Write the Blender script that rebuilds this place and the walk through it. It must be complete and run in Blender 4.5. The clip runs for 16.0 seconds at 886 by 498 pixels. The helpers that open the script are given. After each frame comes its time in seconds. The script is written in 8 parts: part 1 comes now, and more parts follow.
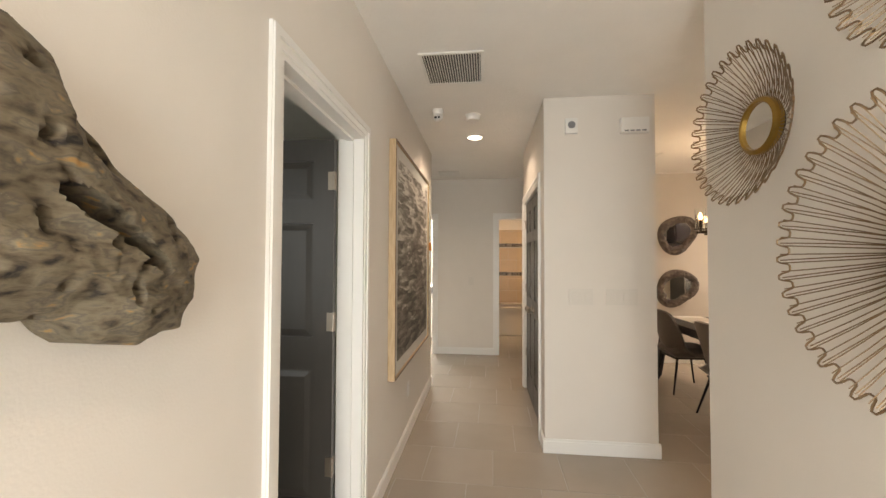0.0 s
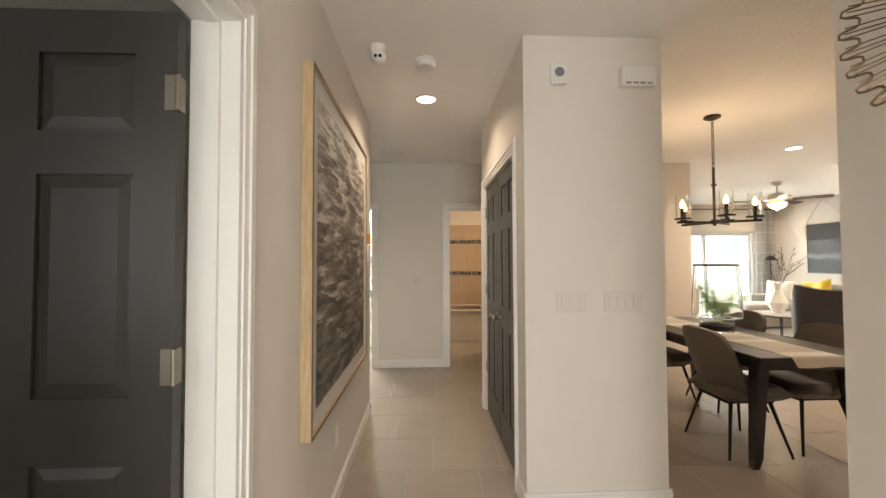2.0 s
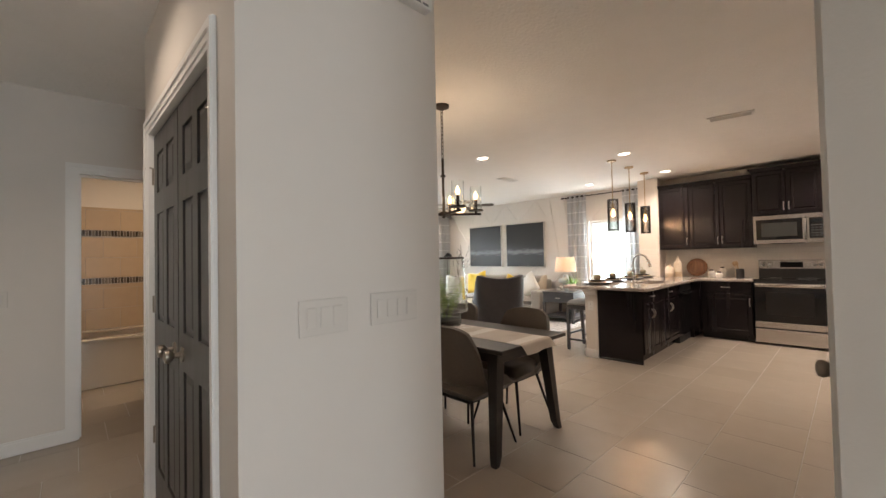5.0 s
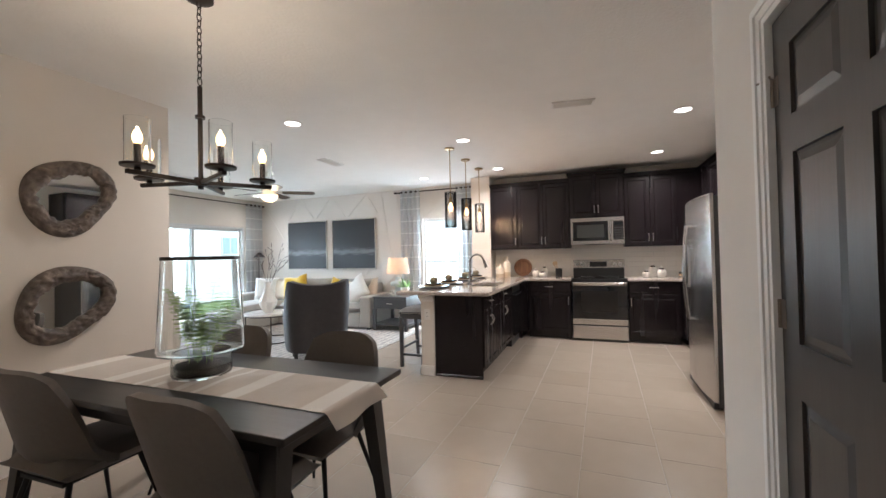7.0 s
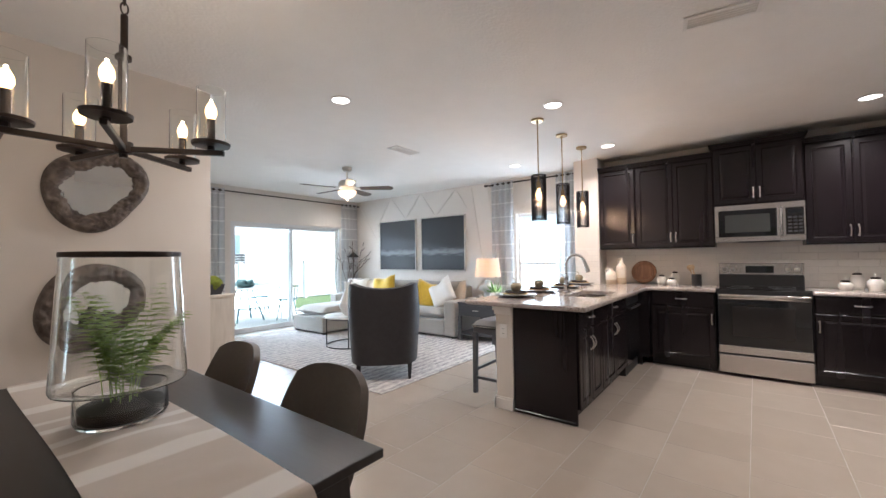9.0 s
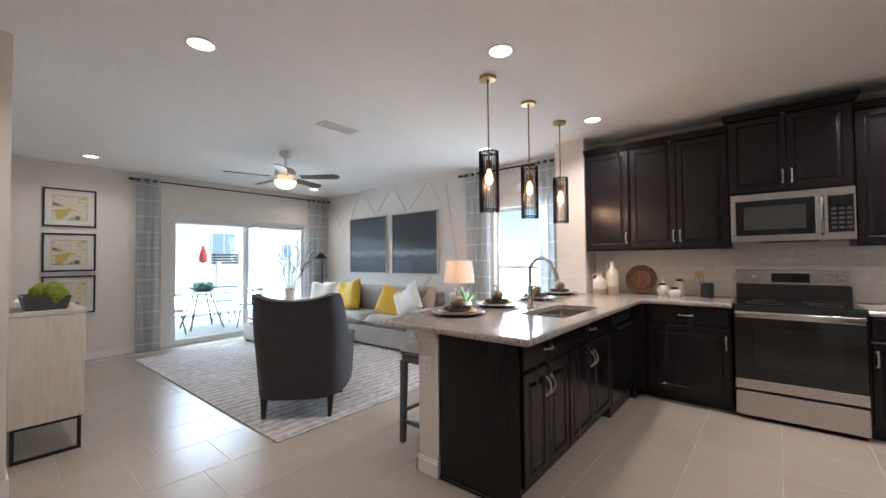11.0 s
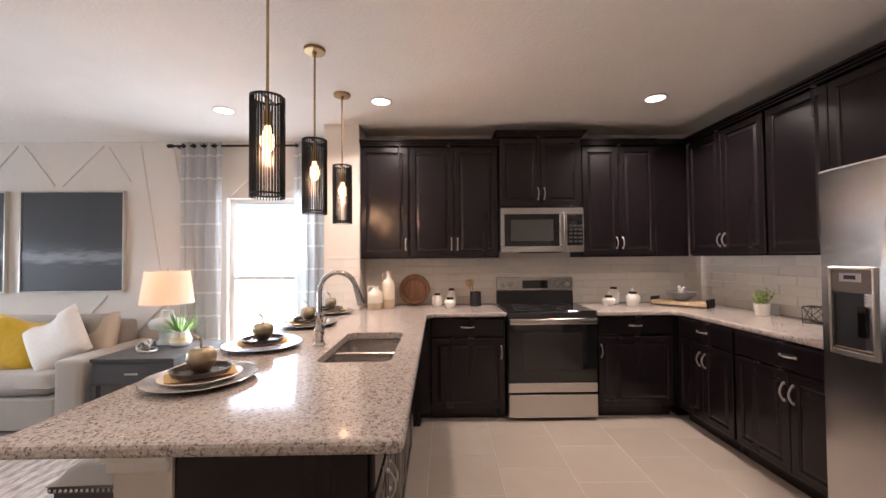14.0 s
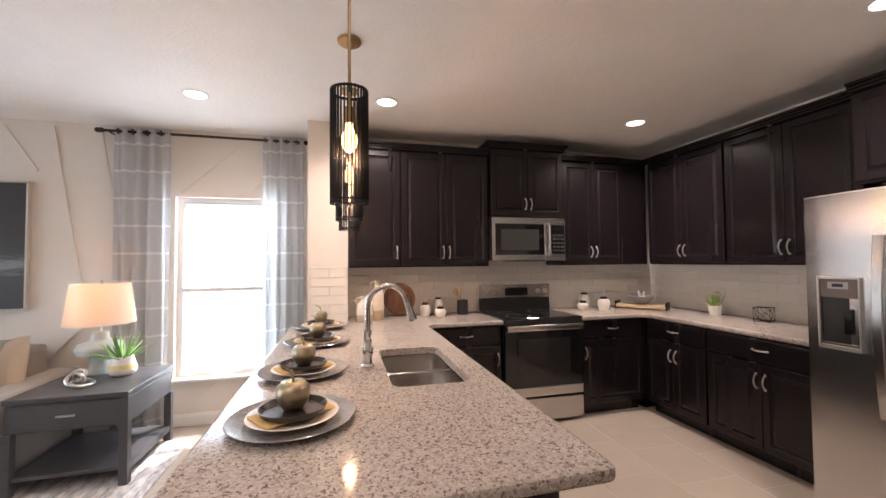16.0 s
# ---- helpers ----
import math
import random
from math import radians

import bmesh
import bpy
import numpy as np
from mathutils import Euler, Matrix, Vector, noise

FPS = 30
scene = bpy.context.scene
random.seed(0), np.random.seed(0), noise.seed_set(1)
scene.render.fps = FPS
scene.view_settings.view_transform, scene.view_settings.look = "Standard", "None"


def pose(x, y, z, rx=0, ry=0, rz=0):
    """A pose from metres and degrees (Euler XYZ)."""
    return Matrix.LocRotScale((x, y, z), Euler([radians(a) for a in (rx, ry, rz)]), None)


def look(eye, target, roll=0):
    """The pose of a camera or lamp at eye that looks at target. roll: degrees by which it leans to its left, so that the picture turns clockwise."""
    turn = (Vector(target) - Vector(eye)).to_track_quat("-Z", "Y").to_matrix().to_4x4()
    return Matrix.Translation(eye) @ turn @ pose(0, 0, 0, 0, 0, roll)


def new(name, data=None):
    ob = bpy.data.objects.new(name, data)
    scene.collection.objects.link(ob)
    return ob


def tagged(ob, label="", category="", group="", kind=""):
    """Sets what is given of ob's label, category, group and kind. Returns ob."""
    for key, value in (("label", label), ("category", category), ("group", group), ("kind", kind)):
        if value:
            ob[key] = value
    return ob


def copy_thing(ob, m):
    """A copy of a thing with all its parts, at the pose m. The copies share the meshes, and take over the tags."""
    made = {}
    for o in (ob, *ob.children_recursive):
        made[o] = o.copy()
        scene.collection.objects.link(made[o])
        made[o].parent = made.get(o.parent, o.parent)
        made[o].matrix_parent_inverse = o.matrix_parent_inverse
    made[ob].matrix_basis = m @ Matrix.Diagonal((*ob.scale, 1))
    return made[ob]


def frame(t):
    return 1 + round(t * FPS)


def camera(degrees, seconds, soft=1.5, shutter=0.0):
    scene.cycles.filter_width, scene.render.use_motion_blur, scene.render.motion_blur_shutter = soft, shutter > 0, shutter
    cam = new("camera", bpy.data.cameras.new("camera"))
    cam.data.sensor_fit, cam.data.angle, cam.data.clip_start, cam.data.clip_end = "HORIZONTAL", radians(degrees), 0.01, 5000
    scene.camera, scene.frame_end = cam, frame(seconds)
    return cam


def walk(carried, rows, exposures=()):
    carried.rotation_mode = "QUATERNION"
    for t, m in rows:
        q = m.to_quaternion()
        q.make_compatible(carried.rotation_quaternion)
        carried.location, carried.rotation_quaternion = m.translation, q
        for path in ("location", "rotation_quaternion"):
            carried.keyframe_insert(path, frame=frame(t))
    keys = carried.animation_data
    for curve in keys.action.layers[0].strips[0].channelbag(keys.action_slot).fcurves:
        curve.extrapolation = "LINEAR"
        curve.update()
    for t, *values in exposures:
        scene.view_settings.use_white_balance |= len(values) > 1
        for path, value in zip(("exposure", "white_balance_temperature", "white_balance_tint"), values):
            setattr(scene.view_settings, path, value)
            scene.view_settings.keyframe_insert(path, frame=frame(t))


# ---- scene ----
cam = camera(97.4, 16.0)
PATH = [
    (0, (0.264, 0.325, 1.405), (0.049, 2.313, 1.461), 0.2),
    (0.5, (0.237, 0.513, 1.424), (0.121, 2.509, 1.481), 0.1),
    (1, (0.203, 0.751, 1.4), (0.161, 2.75, 1.453), -0.0),
    (1.5, (0.163, 0.97, 1.385), (0.184, 2.969, 1.438), -0.0),
    (2, (0.153, 1.158, 1.364), (0.245, 3.155, 1.422), -0.2),
    (2.5, (0.118, 1.298, 1.346), (0.319, 3.288, 1.403), -0.3),
    (3, (0.085, 1.414, 1.32), (0.44, 3.382, 1.379), -0.4),
    (3.5, (0.099, 1.515, 1.313), (0.649, 3.437, 1.369), -0.6),
    (4, (0.141, 1.699, 1.299), (0.958, 3.523, 1.356), -0.8),
    (4.5, (0.236, 1.894, 1.303), (1.353, 3.551, 1.356), -1.0),
    (5, (0.345, 2.094, 1.319), (1.751, 3.515, 1.364), -1.2),
    (5.2, (0.405, 2.162, 1.322), (1.912, 3.476, 1.366), -1.3),
    (7.3, (1.491, 2.676, 1.3), (3.361, 3.383, 1.332), -1.2),
    (7.5, (1.601, 2.697, 1.297), (3.451, 3.455, 1.338), -1.2),
    (8, (1.812, 2.722, 1.285), (3.582, 3.652, 1.333), -1.1),
    (8.5, (2.039, 2.713, 1.295), (3.706, 3.817, 1.349), -1.0),
    (8.7, (2.13, 2.711, 1.283), (3.757, 3.873, 1.337), -0.9),
    (10.8, (3.34, 2.712, 1.304), (4.847, 4.026, 1.348), -0.7),
    (11, (3.445, 2.746, 1.308), (4.991, 4.015, 1.359), -0.6),
    (11.5, (3.663, 2.866, 1.327), (5.318, 3.988, 1.377), -0.5),
    (12, (3.78, 2.986, 1.345), (5.55, 3.916, 1.389), -0.4),
    (12.5, (3.862, 3.105, 1.352), (5.737, 3.801, 1.403), -0.4),
    (13, (3.981, 3.228, 1.348), (5.932, 3.664, 1.391), -0.4),
    (13.5, (4.106, 3.364, 1.349), (6.097, 3.546, 1.393), -0.5),
    (14, (4.144, 3.53, 1.377), (6.144, 3.501, 1.424), -0.5),
    (14.5, (4.158, 3.701, 1.402), (6.146, 3.489, 1.457), -0.5),
    (15, (4.216, 3.869, 1.404), (6.184, 3.513, 1.458), -0.4),
    (15.5, (4.27, 4.062, 1.414), (6.218, 3.614, 1.477), -0.4),
    (16, (4.311, 4.28, 1.423), (6.247, 3.783, 1.487), -0.5),
]
EXPOSURES = [
    (0.0, 1.46, 7800, 14), (0.8, 1.43, 7900, 13), (1.5, 1.42, 7750, 13), (2.0, 1.38, 7700, 13), (2.5, 1.15, 7650, 11), (3.0, 0.92, 7050, 11), (3.5, 0.85, 6900, 12), (4.1, 0.92, 6750, 13), (5.0, 0.92, 6850, 14), (7.5, 1.02, 5650, 9), (8.0, 0.98, 5650, 10), (8.7, 1.0, 5700, 12),
    (11.0, 0.62, 5700, 12), (13.0, 0.78, 6150, 20), (14.5, 0.84, 6400, 21), (16.0, 0.78, 6400, 20),
]
walk(cam, [(t, look(eye, target, roll)) for t, eye, target, roll in PATH], EXPOSURES)

# ---- world and light ----
world = bpy.data.worlds.new("sky")
scene.world = world
world.use_nodes = True
wn = world.node_tree.nodes
sky = wn.new("ShaderNodeTexSky")
sky.sky_type, sky.sun_disc = "NISHITA", False
sky.sun_elevation, sky.sun_rotation = radians(56), radians(129)
world.node_tree.links.new(sky.outputs[0], wn["Background"].inputs[0])
wn["Background"].inputs[1].default_value = 0.15


def lamp(name, kind, m, energy, color=(1, 1, 1), size=0.1, size_y=None, spot=None):
    data = bpy.data.lights.new(name, kind)
    data.energy, data.color = energy * 0.5, color
    if kind == "AREA":
        data.size = size
        if size_y:
            data.shape, data.size_y = "RECTANGLE", size_y
        else:
            data.shape = "DISK"
        if spot:
            data.spread = radians(spot)
    elif kind == "SUN":
        data.angle = radians(size)
    else:
        data.shadow_soft_size = size
    ob = new(name, data)
    ob.matrix_world = m
    return ob


lamp("sun", "SUN", look((4.2, -3.4, 8), (0, 0, 0)), 10.0, (1, 0.95, 0.87), 0.5)
DAY = (0.78, 0.91, 1.0)
WARM = (1.0, 0.76, 0.52)
SOFT = (1.0, 0.86, 0.72)
lamp("slider_daylight", "AREA", look((6.0, 12.93, 2.37), (6.2, 8.0, 0.6)), 250, DAY, 4.6, 0.14)
lamp("garden_bounce", "AREA", look((6.0, 13.25, 0.32), (6.2, 8.0, 2.3)), 215, DAY, 4.6, 0.55)
lamp("window_daylight", "AREA", look((8.34, 5.28, 1.22), (4, 5.28, 0.9)), 35, DAY, 0.86, 1.56)
lamp("entry_daylight", "AREA", look((0.45, -1.55, 1.15), (0.45, 3, 1.2)), 37, DAY, 1.3, 2.0, spot=140)

# ---- materials ----


def mat(name, color, rough=0.6, metal=0.0, grain=0.0, scale=30.0, bump=0.0, bump_scale=None, stain=0.0, stain_scale=2.0, stretch=(1, 1, 1),
        coat=0.0, sheen=0.0, spec=0.5, random_tint=0.0, placed=False):
    m = bpy.data.materials.new(name)
    m.use_nodes = True
    nt = m.node_tree
    b = nt.nodes["Principled BSDF"]
    b.inputs["Base Color"].default_value = (*color, 1)
    b.inputs["Roughness"].default_value = rough
    b.inputs["Metallic"].default_value = metal
    b.inputs["Coat Weight"].default_value = coat
    b.inputs["Sheen Weight"].default_value = sheen
    b.inputs["Specular IOR Level"].default_value = spec
    tc = nt.nodes.new("ShaderNodeNewGeometry" if placed else "ShaderNodeTexCoord")
    mp = nt.nodes.new("ShaderNodeMapping")
    mp.inputs["Scale"].default_value = stretch
    nt.links.new(tc.outputs["Position" if placed else "Object"], mp.inputs["Vector"])

    def field(sc, detail=4.0):
        n = nt.nodes.new("ShaderNodeTexNoise")
        n.inputs["Scale"].default_value, n.inputs["Detail"].default_value = sc, detail
        nt.links.new(mp.outputs[0], n.inputs["Vector"])
        return n.outputs["Fac"]

    def mul(a, lo, hi):
        r = nt.nodes.new("ShaderNodeMapRange")
        r.inputs["From Min"].default_value, r.inputs["From Max"].default_value = 0.2, 0.8
        r.inputs["To Min"].default_value, r.inputs["To Max"].default_value = lo, hi
        nt.links.new(a, r.inputs["Value"])
        return r.outputs[0]

    factors = []
    if grain:
        factors.append(mul(field(scale), 1 - grain, 1 + grain))
    if stain:
        factors.append(mul(field(stain_scale, 2.5), 1 - stain, 1 + stain))
    if random_tint:
        info = nt.nodes.new("ShaderNodeObjectInfo")
        r = nt.nodes.new("ShaderNodeMapRange")
        r.inputs["To Min"].default_value, r.inputs["To Max"].default_value = 1 - random_tint, 1 + random_tint
        nt.links.new(info.outputs["Random"], r.inputs["Value"])
        factors.append(r.outputs[0])
    if factors:
        out = factors[0]
        for f in factors[1:]:
            mm = nt.nodes.new("ShaderNodeMath")
            mm.operation = "MULTIPLY"
            nt.links.new(out, mm.inputs[0])
            nt.links.new(f, mm.inputs[1])
            out = mm.outputs[0]
        hs = nt.nodes.new("ShaderNodeVectorMath")
        hs.operation = "SCALE"
        hs.inputs[0].default_value = color
        nt.links.new(out, hs.inputs["Scale"])
        nt.links.new(hs.outputs[0], b.inputs["Base Color"])
        rr = None if metal > 0.5 or placed else mul(field(scale * 0.37 + 1), max(0.02, rough * 0.88), min(1, rough * 1.12))
        if rr:
            nt.links.new(rr, b.inputs["Roughness"])
    if bump:
        bp = nt.nodes.new("ShaderNodeBump")
        bp.inputs["Strength"].default_value, bp.inputs["Distance"].default_value = bump, 0.004
        nt.links.new(field(bump_scale or scale, 3.0), bp.inputs["Height"])
        nt.links.new(bp.outputs[0], b.inputs["Normal"])
    return m


def ramp_mat(name, stops, scale, rough, kind="noise", stretch=(1, 1, 1), detail=8.0, bump=0.0, coords="Object", distort=0.0, metal=0.0, axis="X"):
    """A material whose colour runs through stops over a noise, cell or wave field."""
    m = bpy.data.materials.new(name)
    m.use_nodes = True
    nt = m.node_tree
    b = nt.nodes["Principled BSDF"]
    b.inputs["Roughness"].default_value, b.inputs["Metallic"].default_value = rough, metal
    tc = nt.nodes.new("ShaderNodeTexCoord")
    mp = nt.nodes.new("ShaderNodeMapping")
    mp.inputs["Scale"].default_value = stretch
    nt.links.new(tc.outputs[coords], mp.inputs["Vector"])
    if kind == "cell":
        n = nt.nodes.new("ShaderNodeTexVoronoi")
        n.inputs["Scale"].default_value = scale
        sep = nt.nodes.new("ShaderNodeSeparateColor")
        nt.links.new(n.outputs["Color"], sep.inputs[0])
        out = sep.outputs[0]
    elif kind == "wave":
        n = nt.nodes.new("ShaderNodeTexWave")
        n.bands_direction = axis
        n.inputs["Scale"].default_value, n.inputs["Distortion"].default_value = scale, distort
        n.inputs["Detail"].default_value = detail
        out = n.outputs["Fac"]
    else:
        n = nt.nodes.new("ShaderNodeTexNoise")
        n.inputs["Scale"].default_value, n.inputs["Detail"].default_value = scale, detail
        n.inputs["Distortion"].default_value = distort
        out = n.outputs["Fac"]
    nt.links.new(mp.outputs[0], n.inputs["Vector"])
    r = nt.nodes.new("ShaderNodeValToRGB")
    e = r.color_ramp.elements
    while len(e) < len(stops):
        e.new(0.5)
    for el, (p, c) in zip(e, stops):
        el.position, el.color = p, (*c, 1)
    nt.links.new(out, r.inputs[0])
    nt.links.new(r.outputs[0], b.inputs["Base Color"])
    if bump:
        bp = nt.nodes.new("ShaderNodeBump")
        bp.inputs["Strength"].default_value, bp.inputs["Distance"].default_value = bump, 0.01
        nt.links.new(out, bp.inputs["Height"])
        nt.links.new(bp.outputs[0], b.inputs["Normal"])
    return m


def glow(name, color, strength):
    m = bpy.data.materials.new(name)
    m.use_nodes = True
    b = m.node_tree.nodes["Principled BSDF"]
    b.inputs["Base Color"].default_value = (*color, 1)
    b.inputs["Emission Color"].default_value = (*color, 1)
    b.inputs["Emission Strength"].default_value = strength
    return m


def glass(name, color=(1, 1, 1), rough=0.0, weight=1.0):
    m = bpy.data.materials.new(name)
    m.use_nodes = True
    b = m.node_tree.nodes["Principled BSDF"]
    b.inputs["Base Color"].default_value = (*color, 1)
    b.inputs["Roughness"].default_value = rough
    b.inputs["IOR"].default_value = 1.45
    b.inputs["Transmission Weight"].default_value = weight
    return m


WALL = mat("wall_paint", (0.74, 0.69, 0.635), 0.75, grain=0.015, scale=6, bump=0.12, bump_scale=160, stain=0.012, stain_scale=1.3)
CEIL = mat("ceiling_paint", (0.86, 0.835, 0.80), 0.9, grain=0.02, scale=5, bump=0.9, bump_scale=48)
TRIM = mat("white_trim_paint", (0.82, 0.80, 0.77), 0.35, grain=0.01, scale=20)
TILE = mat("porcelain_floor_tile", (0.395, 0.338, 0.288), 0.24, grain=0.03, scale=6, stain=0.04, stain_scale=1.6, random_tint=0.04, placed=True)
WHITEGROUT = mat("white_grout", (0.70, 0.67, 0.63), 0.9, grain=0.06, scale=60)
GROUT = mat("grout", (0.47, 0.44, 0.40), 0.9, grain=0.08, scale=60)
DOORBLACK = mat("charcoal_door_paint", (0.055, 0.049, 0.044), 0.38, grain=0.06, scale=40, bump=0.05, bump_scale=90, stretch=(1, 1, 0.15))
CAB = mat("espresso_cabinet", (0.0098, 0.0070, 0.0088), 0.26, spec=0.38, grain=0.10, scale=22, stretch=(1, 1, 0.08), bump=0.02, bump_scale=60)
NICKEL = mat("brushed_nickel", (0.62, 0.59, 0.55), 0.28, 1.0, grain=0.04, scale=80)
CHROME = mat("chrome", (0.72, 0.72, 0.72), 0.09, 1.0)
STEEL = mat("brushed_stainless", (0.60, 0.59, 0.585), 0.27, 1.0, grain=0.008, scale=160, stretch=(1, 1, 0.03))
STEELH = mat("brushed_stainless_across", (0.60, 0.575, 0.55), 0.27, 1.0, grain=0.02, scale=150, stretch=(0.03, 1, 1))
BLACKGLASS = mat("black_glass", (0.008, 0.008, 0.009), 0.06, coat=0.3)
BLACKPLASTIC = mat("black_plastic", (0.018, 0.018, 0.019), 0.4, grain=0.05, scale=100)
IRON = mat("oil_rubbed_bronze", (0.045, 0.034, 0.028), 0.42, 0.7, grain=0.15, scale=60)
BLACKMETAL = mat("black_metal", (0.014, 0.013, 0.013), 0.42, 0.4, grain=0.1, scale=80)
BRASS = mat("brushed_brass", (0.42, 0.29, 0.15), 0.35, 1.0, grain=0.06, scale=80)
PLATEW = mat("almond_plastic", (0.70, 0.655, 0.60), 0.4, grain=0.01, scale=50)
BLACKWOOD = mat("black_stained_wood", (0.020, 0.018, 0.018), 0.33, grain=0.25, scale=18, stretch=(1, 0.1, 1), bump=0.08, bump_scale=45)
WHITEPLASTIC = mat("white_plastic", (0.80, 0.78, 0.75), 0.35, grain=0.01, scale=50)
SUBWAY = mat("white_glazed_tile", (0.80, 0.765, 0.715), 0.16, grain=0.02, scale=8, coat=0.3, random_tint=0.025)
MIRROR = mat("mirror_silver", (0.86, 0.88, 0.87), 0.015, 1.0)
PANE = glass("window_glass", (0.95, 1, 0.98))
HINGE = mat("aged_nickel", (0.34, 0.29, 0.24), 0.38, 1.0, grain=0.05, scale=80)
CLEAR = glass("clear_glass", (0.985, 1, 0.99))
SMOKE = glass("smoked_glass", (0.93, 0.89, 0.86))
BULB = glow("warm_bulb", (1.0, 0.60, 0.26), 3.2)
DOWN = glow("downlight_lens", (1.0, 0.90, 0.78), 3.5)
GRANITE = ramp_mat("speckled_granite", [(0.0, (0.13, 0.105, 0.098)), (0.09, (0.22, 0.18, 0.165)), (0.22, (0.36, 0.31, 0.28)), (0.42, (0.45, 0.40, 0.365)), (0.68, (0.50, 0.455, 0.42)), (0.88, (0.34, 0.295, 0.268)), (1.0, (0.58, 0.545, 0.515))], 165, 0.11, "cell")
GRANITE.node_tree.nodes["Principled BSDF"].inputs["Specular IOR Level"].default_value = 0.34
gt = GRANITE.node_tree
gn = gt.nodes.new("ShaderNodeTexNoise")
gn.inputs["Scale"].default_value, gn.inputs["Detail"].default_value = 90, 5
ga = gt.nodes.new("ShaderNodeVectorMath")
ga.operation = "MULTIPLY_ADD"
ga.inputs[1].default_value = (0.016, 0.016, 0.016)
gm = gt.nodes["Mapping"].outputs[0]
gt.links.new(gm, gn.inputs["Vector"])
gt.links.new(gn.outputs["Color"], ga.inputs[0])
gt.links.new(gm, ga.inputs[2])
gt.links.new(ga.outputs[0], gt.nodes["Voronoi Texture"].inputs["Vector"])


def brushed(m, amount):
    """Turns a metal's gloss into a streak across its upright brush marks."""
    nt = m.node_tree
    g = nt.nodes.new("ShaderNodeNewGeometry")
    c = nt.nodes.new("ShaderNodeVectorMath")
    c.operation = "CROSS_PRODUCT"
    c.inputs[1].default_value = (0, 0, 1)
    nt.links.new(g.outputs["Normal"], c.inputs[0])
    b = nt.nodes["Principled BSDF"]
    b.inputs["Anisotropic"].default_value = amount
    nt.links.new(c.outputs[0], b.inputs["Tangent"])


brushed(STEEL, 0.8)
SOFA = mat("greige_upholstery", (0.37, 0.345, 0.31), 0.9, grain=0.07, scale=220, bump=0.25, bump_scale=500, stain=0.05, stain_scale=4, sheen=0.3)
LINEN = mat("linen_runner", (0.66, 0.61, 0.54), 0.9, grain=0.06, scale=260, bump=0.2, bump_scale=500)
YELLOW = mat("mustard_velvet", (0.72, 0.47, 0.03), 0.75, grain=0.12, scale=25, bump=0.2, bump_scale=120, sheen=0.5)
WHITEFUR = mat("white_plush", (0.80, 0.78, 0.74), 0.95, grain=0.06, scale=60, bump=0.7, bump_scale=130, sheen=0.4)
BEIGE = mat("beige_fabric", (0.56, 0.47, 0.37), 0.9, grain=0.08, scale=180, bump=0.2, bump_scale=300)
TAUPE = mat("taupe_leatherette", (0.125, 0.105, 0.088), 0.55, grain=0.08, scale=60, bump=0.12, bump_scale=260, sheen=0.1)
CHARCOAL = mat("charcoal_velvet", (0.026, 0.024, 0.027), 0.6, grain=0.12, scale=30, bump=0.15, bump_scale=300, sheen=0.04)
GREYFAB = mat("grey_seat_fabric", (0.26, 0.25, 0.245), 0.85, grain=0.06, scale=160, bump=0.2, bump_scale=400)
GREYWOOD = mat("slate_painted_wood", (0.065, 0.066, 0.072), 0.38, grain=0.12, scale=30, stretch=(1, 0.1, 1), bump=0.03, bump_scale=80)
PALEWOOD = ramp_mat("whitewashed_oak", [(0.25, (0.50, 0.45, 0.385)), (0.5, (0.58, 0.53, 0.46)), (0.75, (0.635, 0.585, 0.515))], 7, 0.6, "noise", (6, 6, 0.6), 8, 0.08)
WOOD = ramp_mat("warm_wood", [(0.3, (0.16, 0.075, 0.04)), (0.55, (0.25, 0.125, 0.065)), (0.8, (0.34, 0.185, 0.10))], 6, 0.5, "noise", (1, 8, 8), 8, 0.05)
LIGHTWOOD = ramp_mat("light_oak", [(0.3, (0.48, 0.33, 0.19)), (0.7, (0.62, 0.46, 0.29))], 9, 0.5, "noise", (8, 8, 1), 6, 0.03)
CERAMIC = mat("matte_white_ceramic", (0.80, 0.77, 0.72), 0.45, grain=0.03, scale=40, bump=0.05, bump_scale=80)
TANGLAZE = mat("tan_stoneware", (0.52, 0.40, 0.28), 0.5, grain=0.06, scale=60)
GREYCERAMIC = mat("grey_stoneware", (0.20, 0.20, 0.21), 0.5, grain=0.12, scale=70, bump=0.1, bump_scale=90)
GOLD = mat("aged_gold", (0.40, 0.335, 0.23), 0.36, 1.0, grain=0.25, scale=35, bump=0.2, bump_scale=60)
LEAF = mat("fern_green", (0.27, 0.40, 0.12), 0.55, grain=0.25, scale=40)


def let_through(m, color, amount):
    """Lets light through thin leaves."""
    nt = m.node_tree
    t = nt.nodes.new("ShaderNodeBsdfTranslucent")
    t.inputs[0].default_value = (*color, 1)
    x = nt.nodes.new("ShaderNodeMixShader")
    x.inputs[0].default_value = amount
    nt.links.new(nt.nodes["Principled BSDF"].outputs[0], x.inputs[1])
    nt.links.new(t.outputs[0], x.inputs[2])
    nt.links.new(x.outputs[0], nt.nodes["Material Output"].inputs[0])


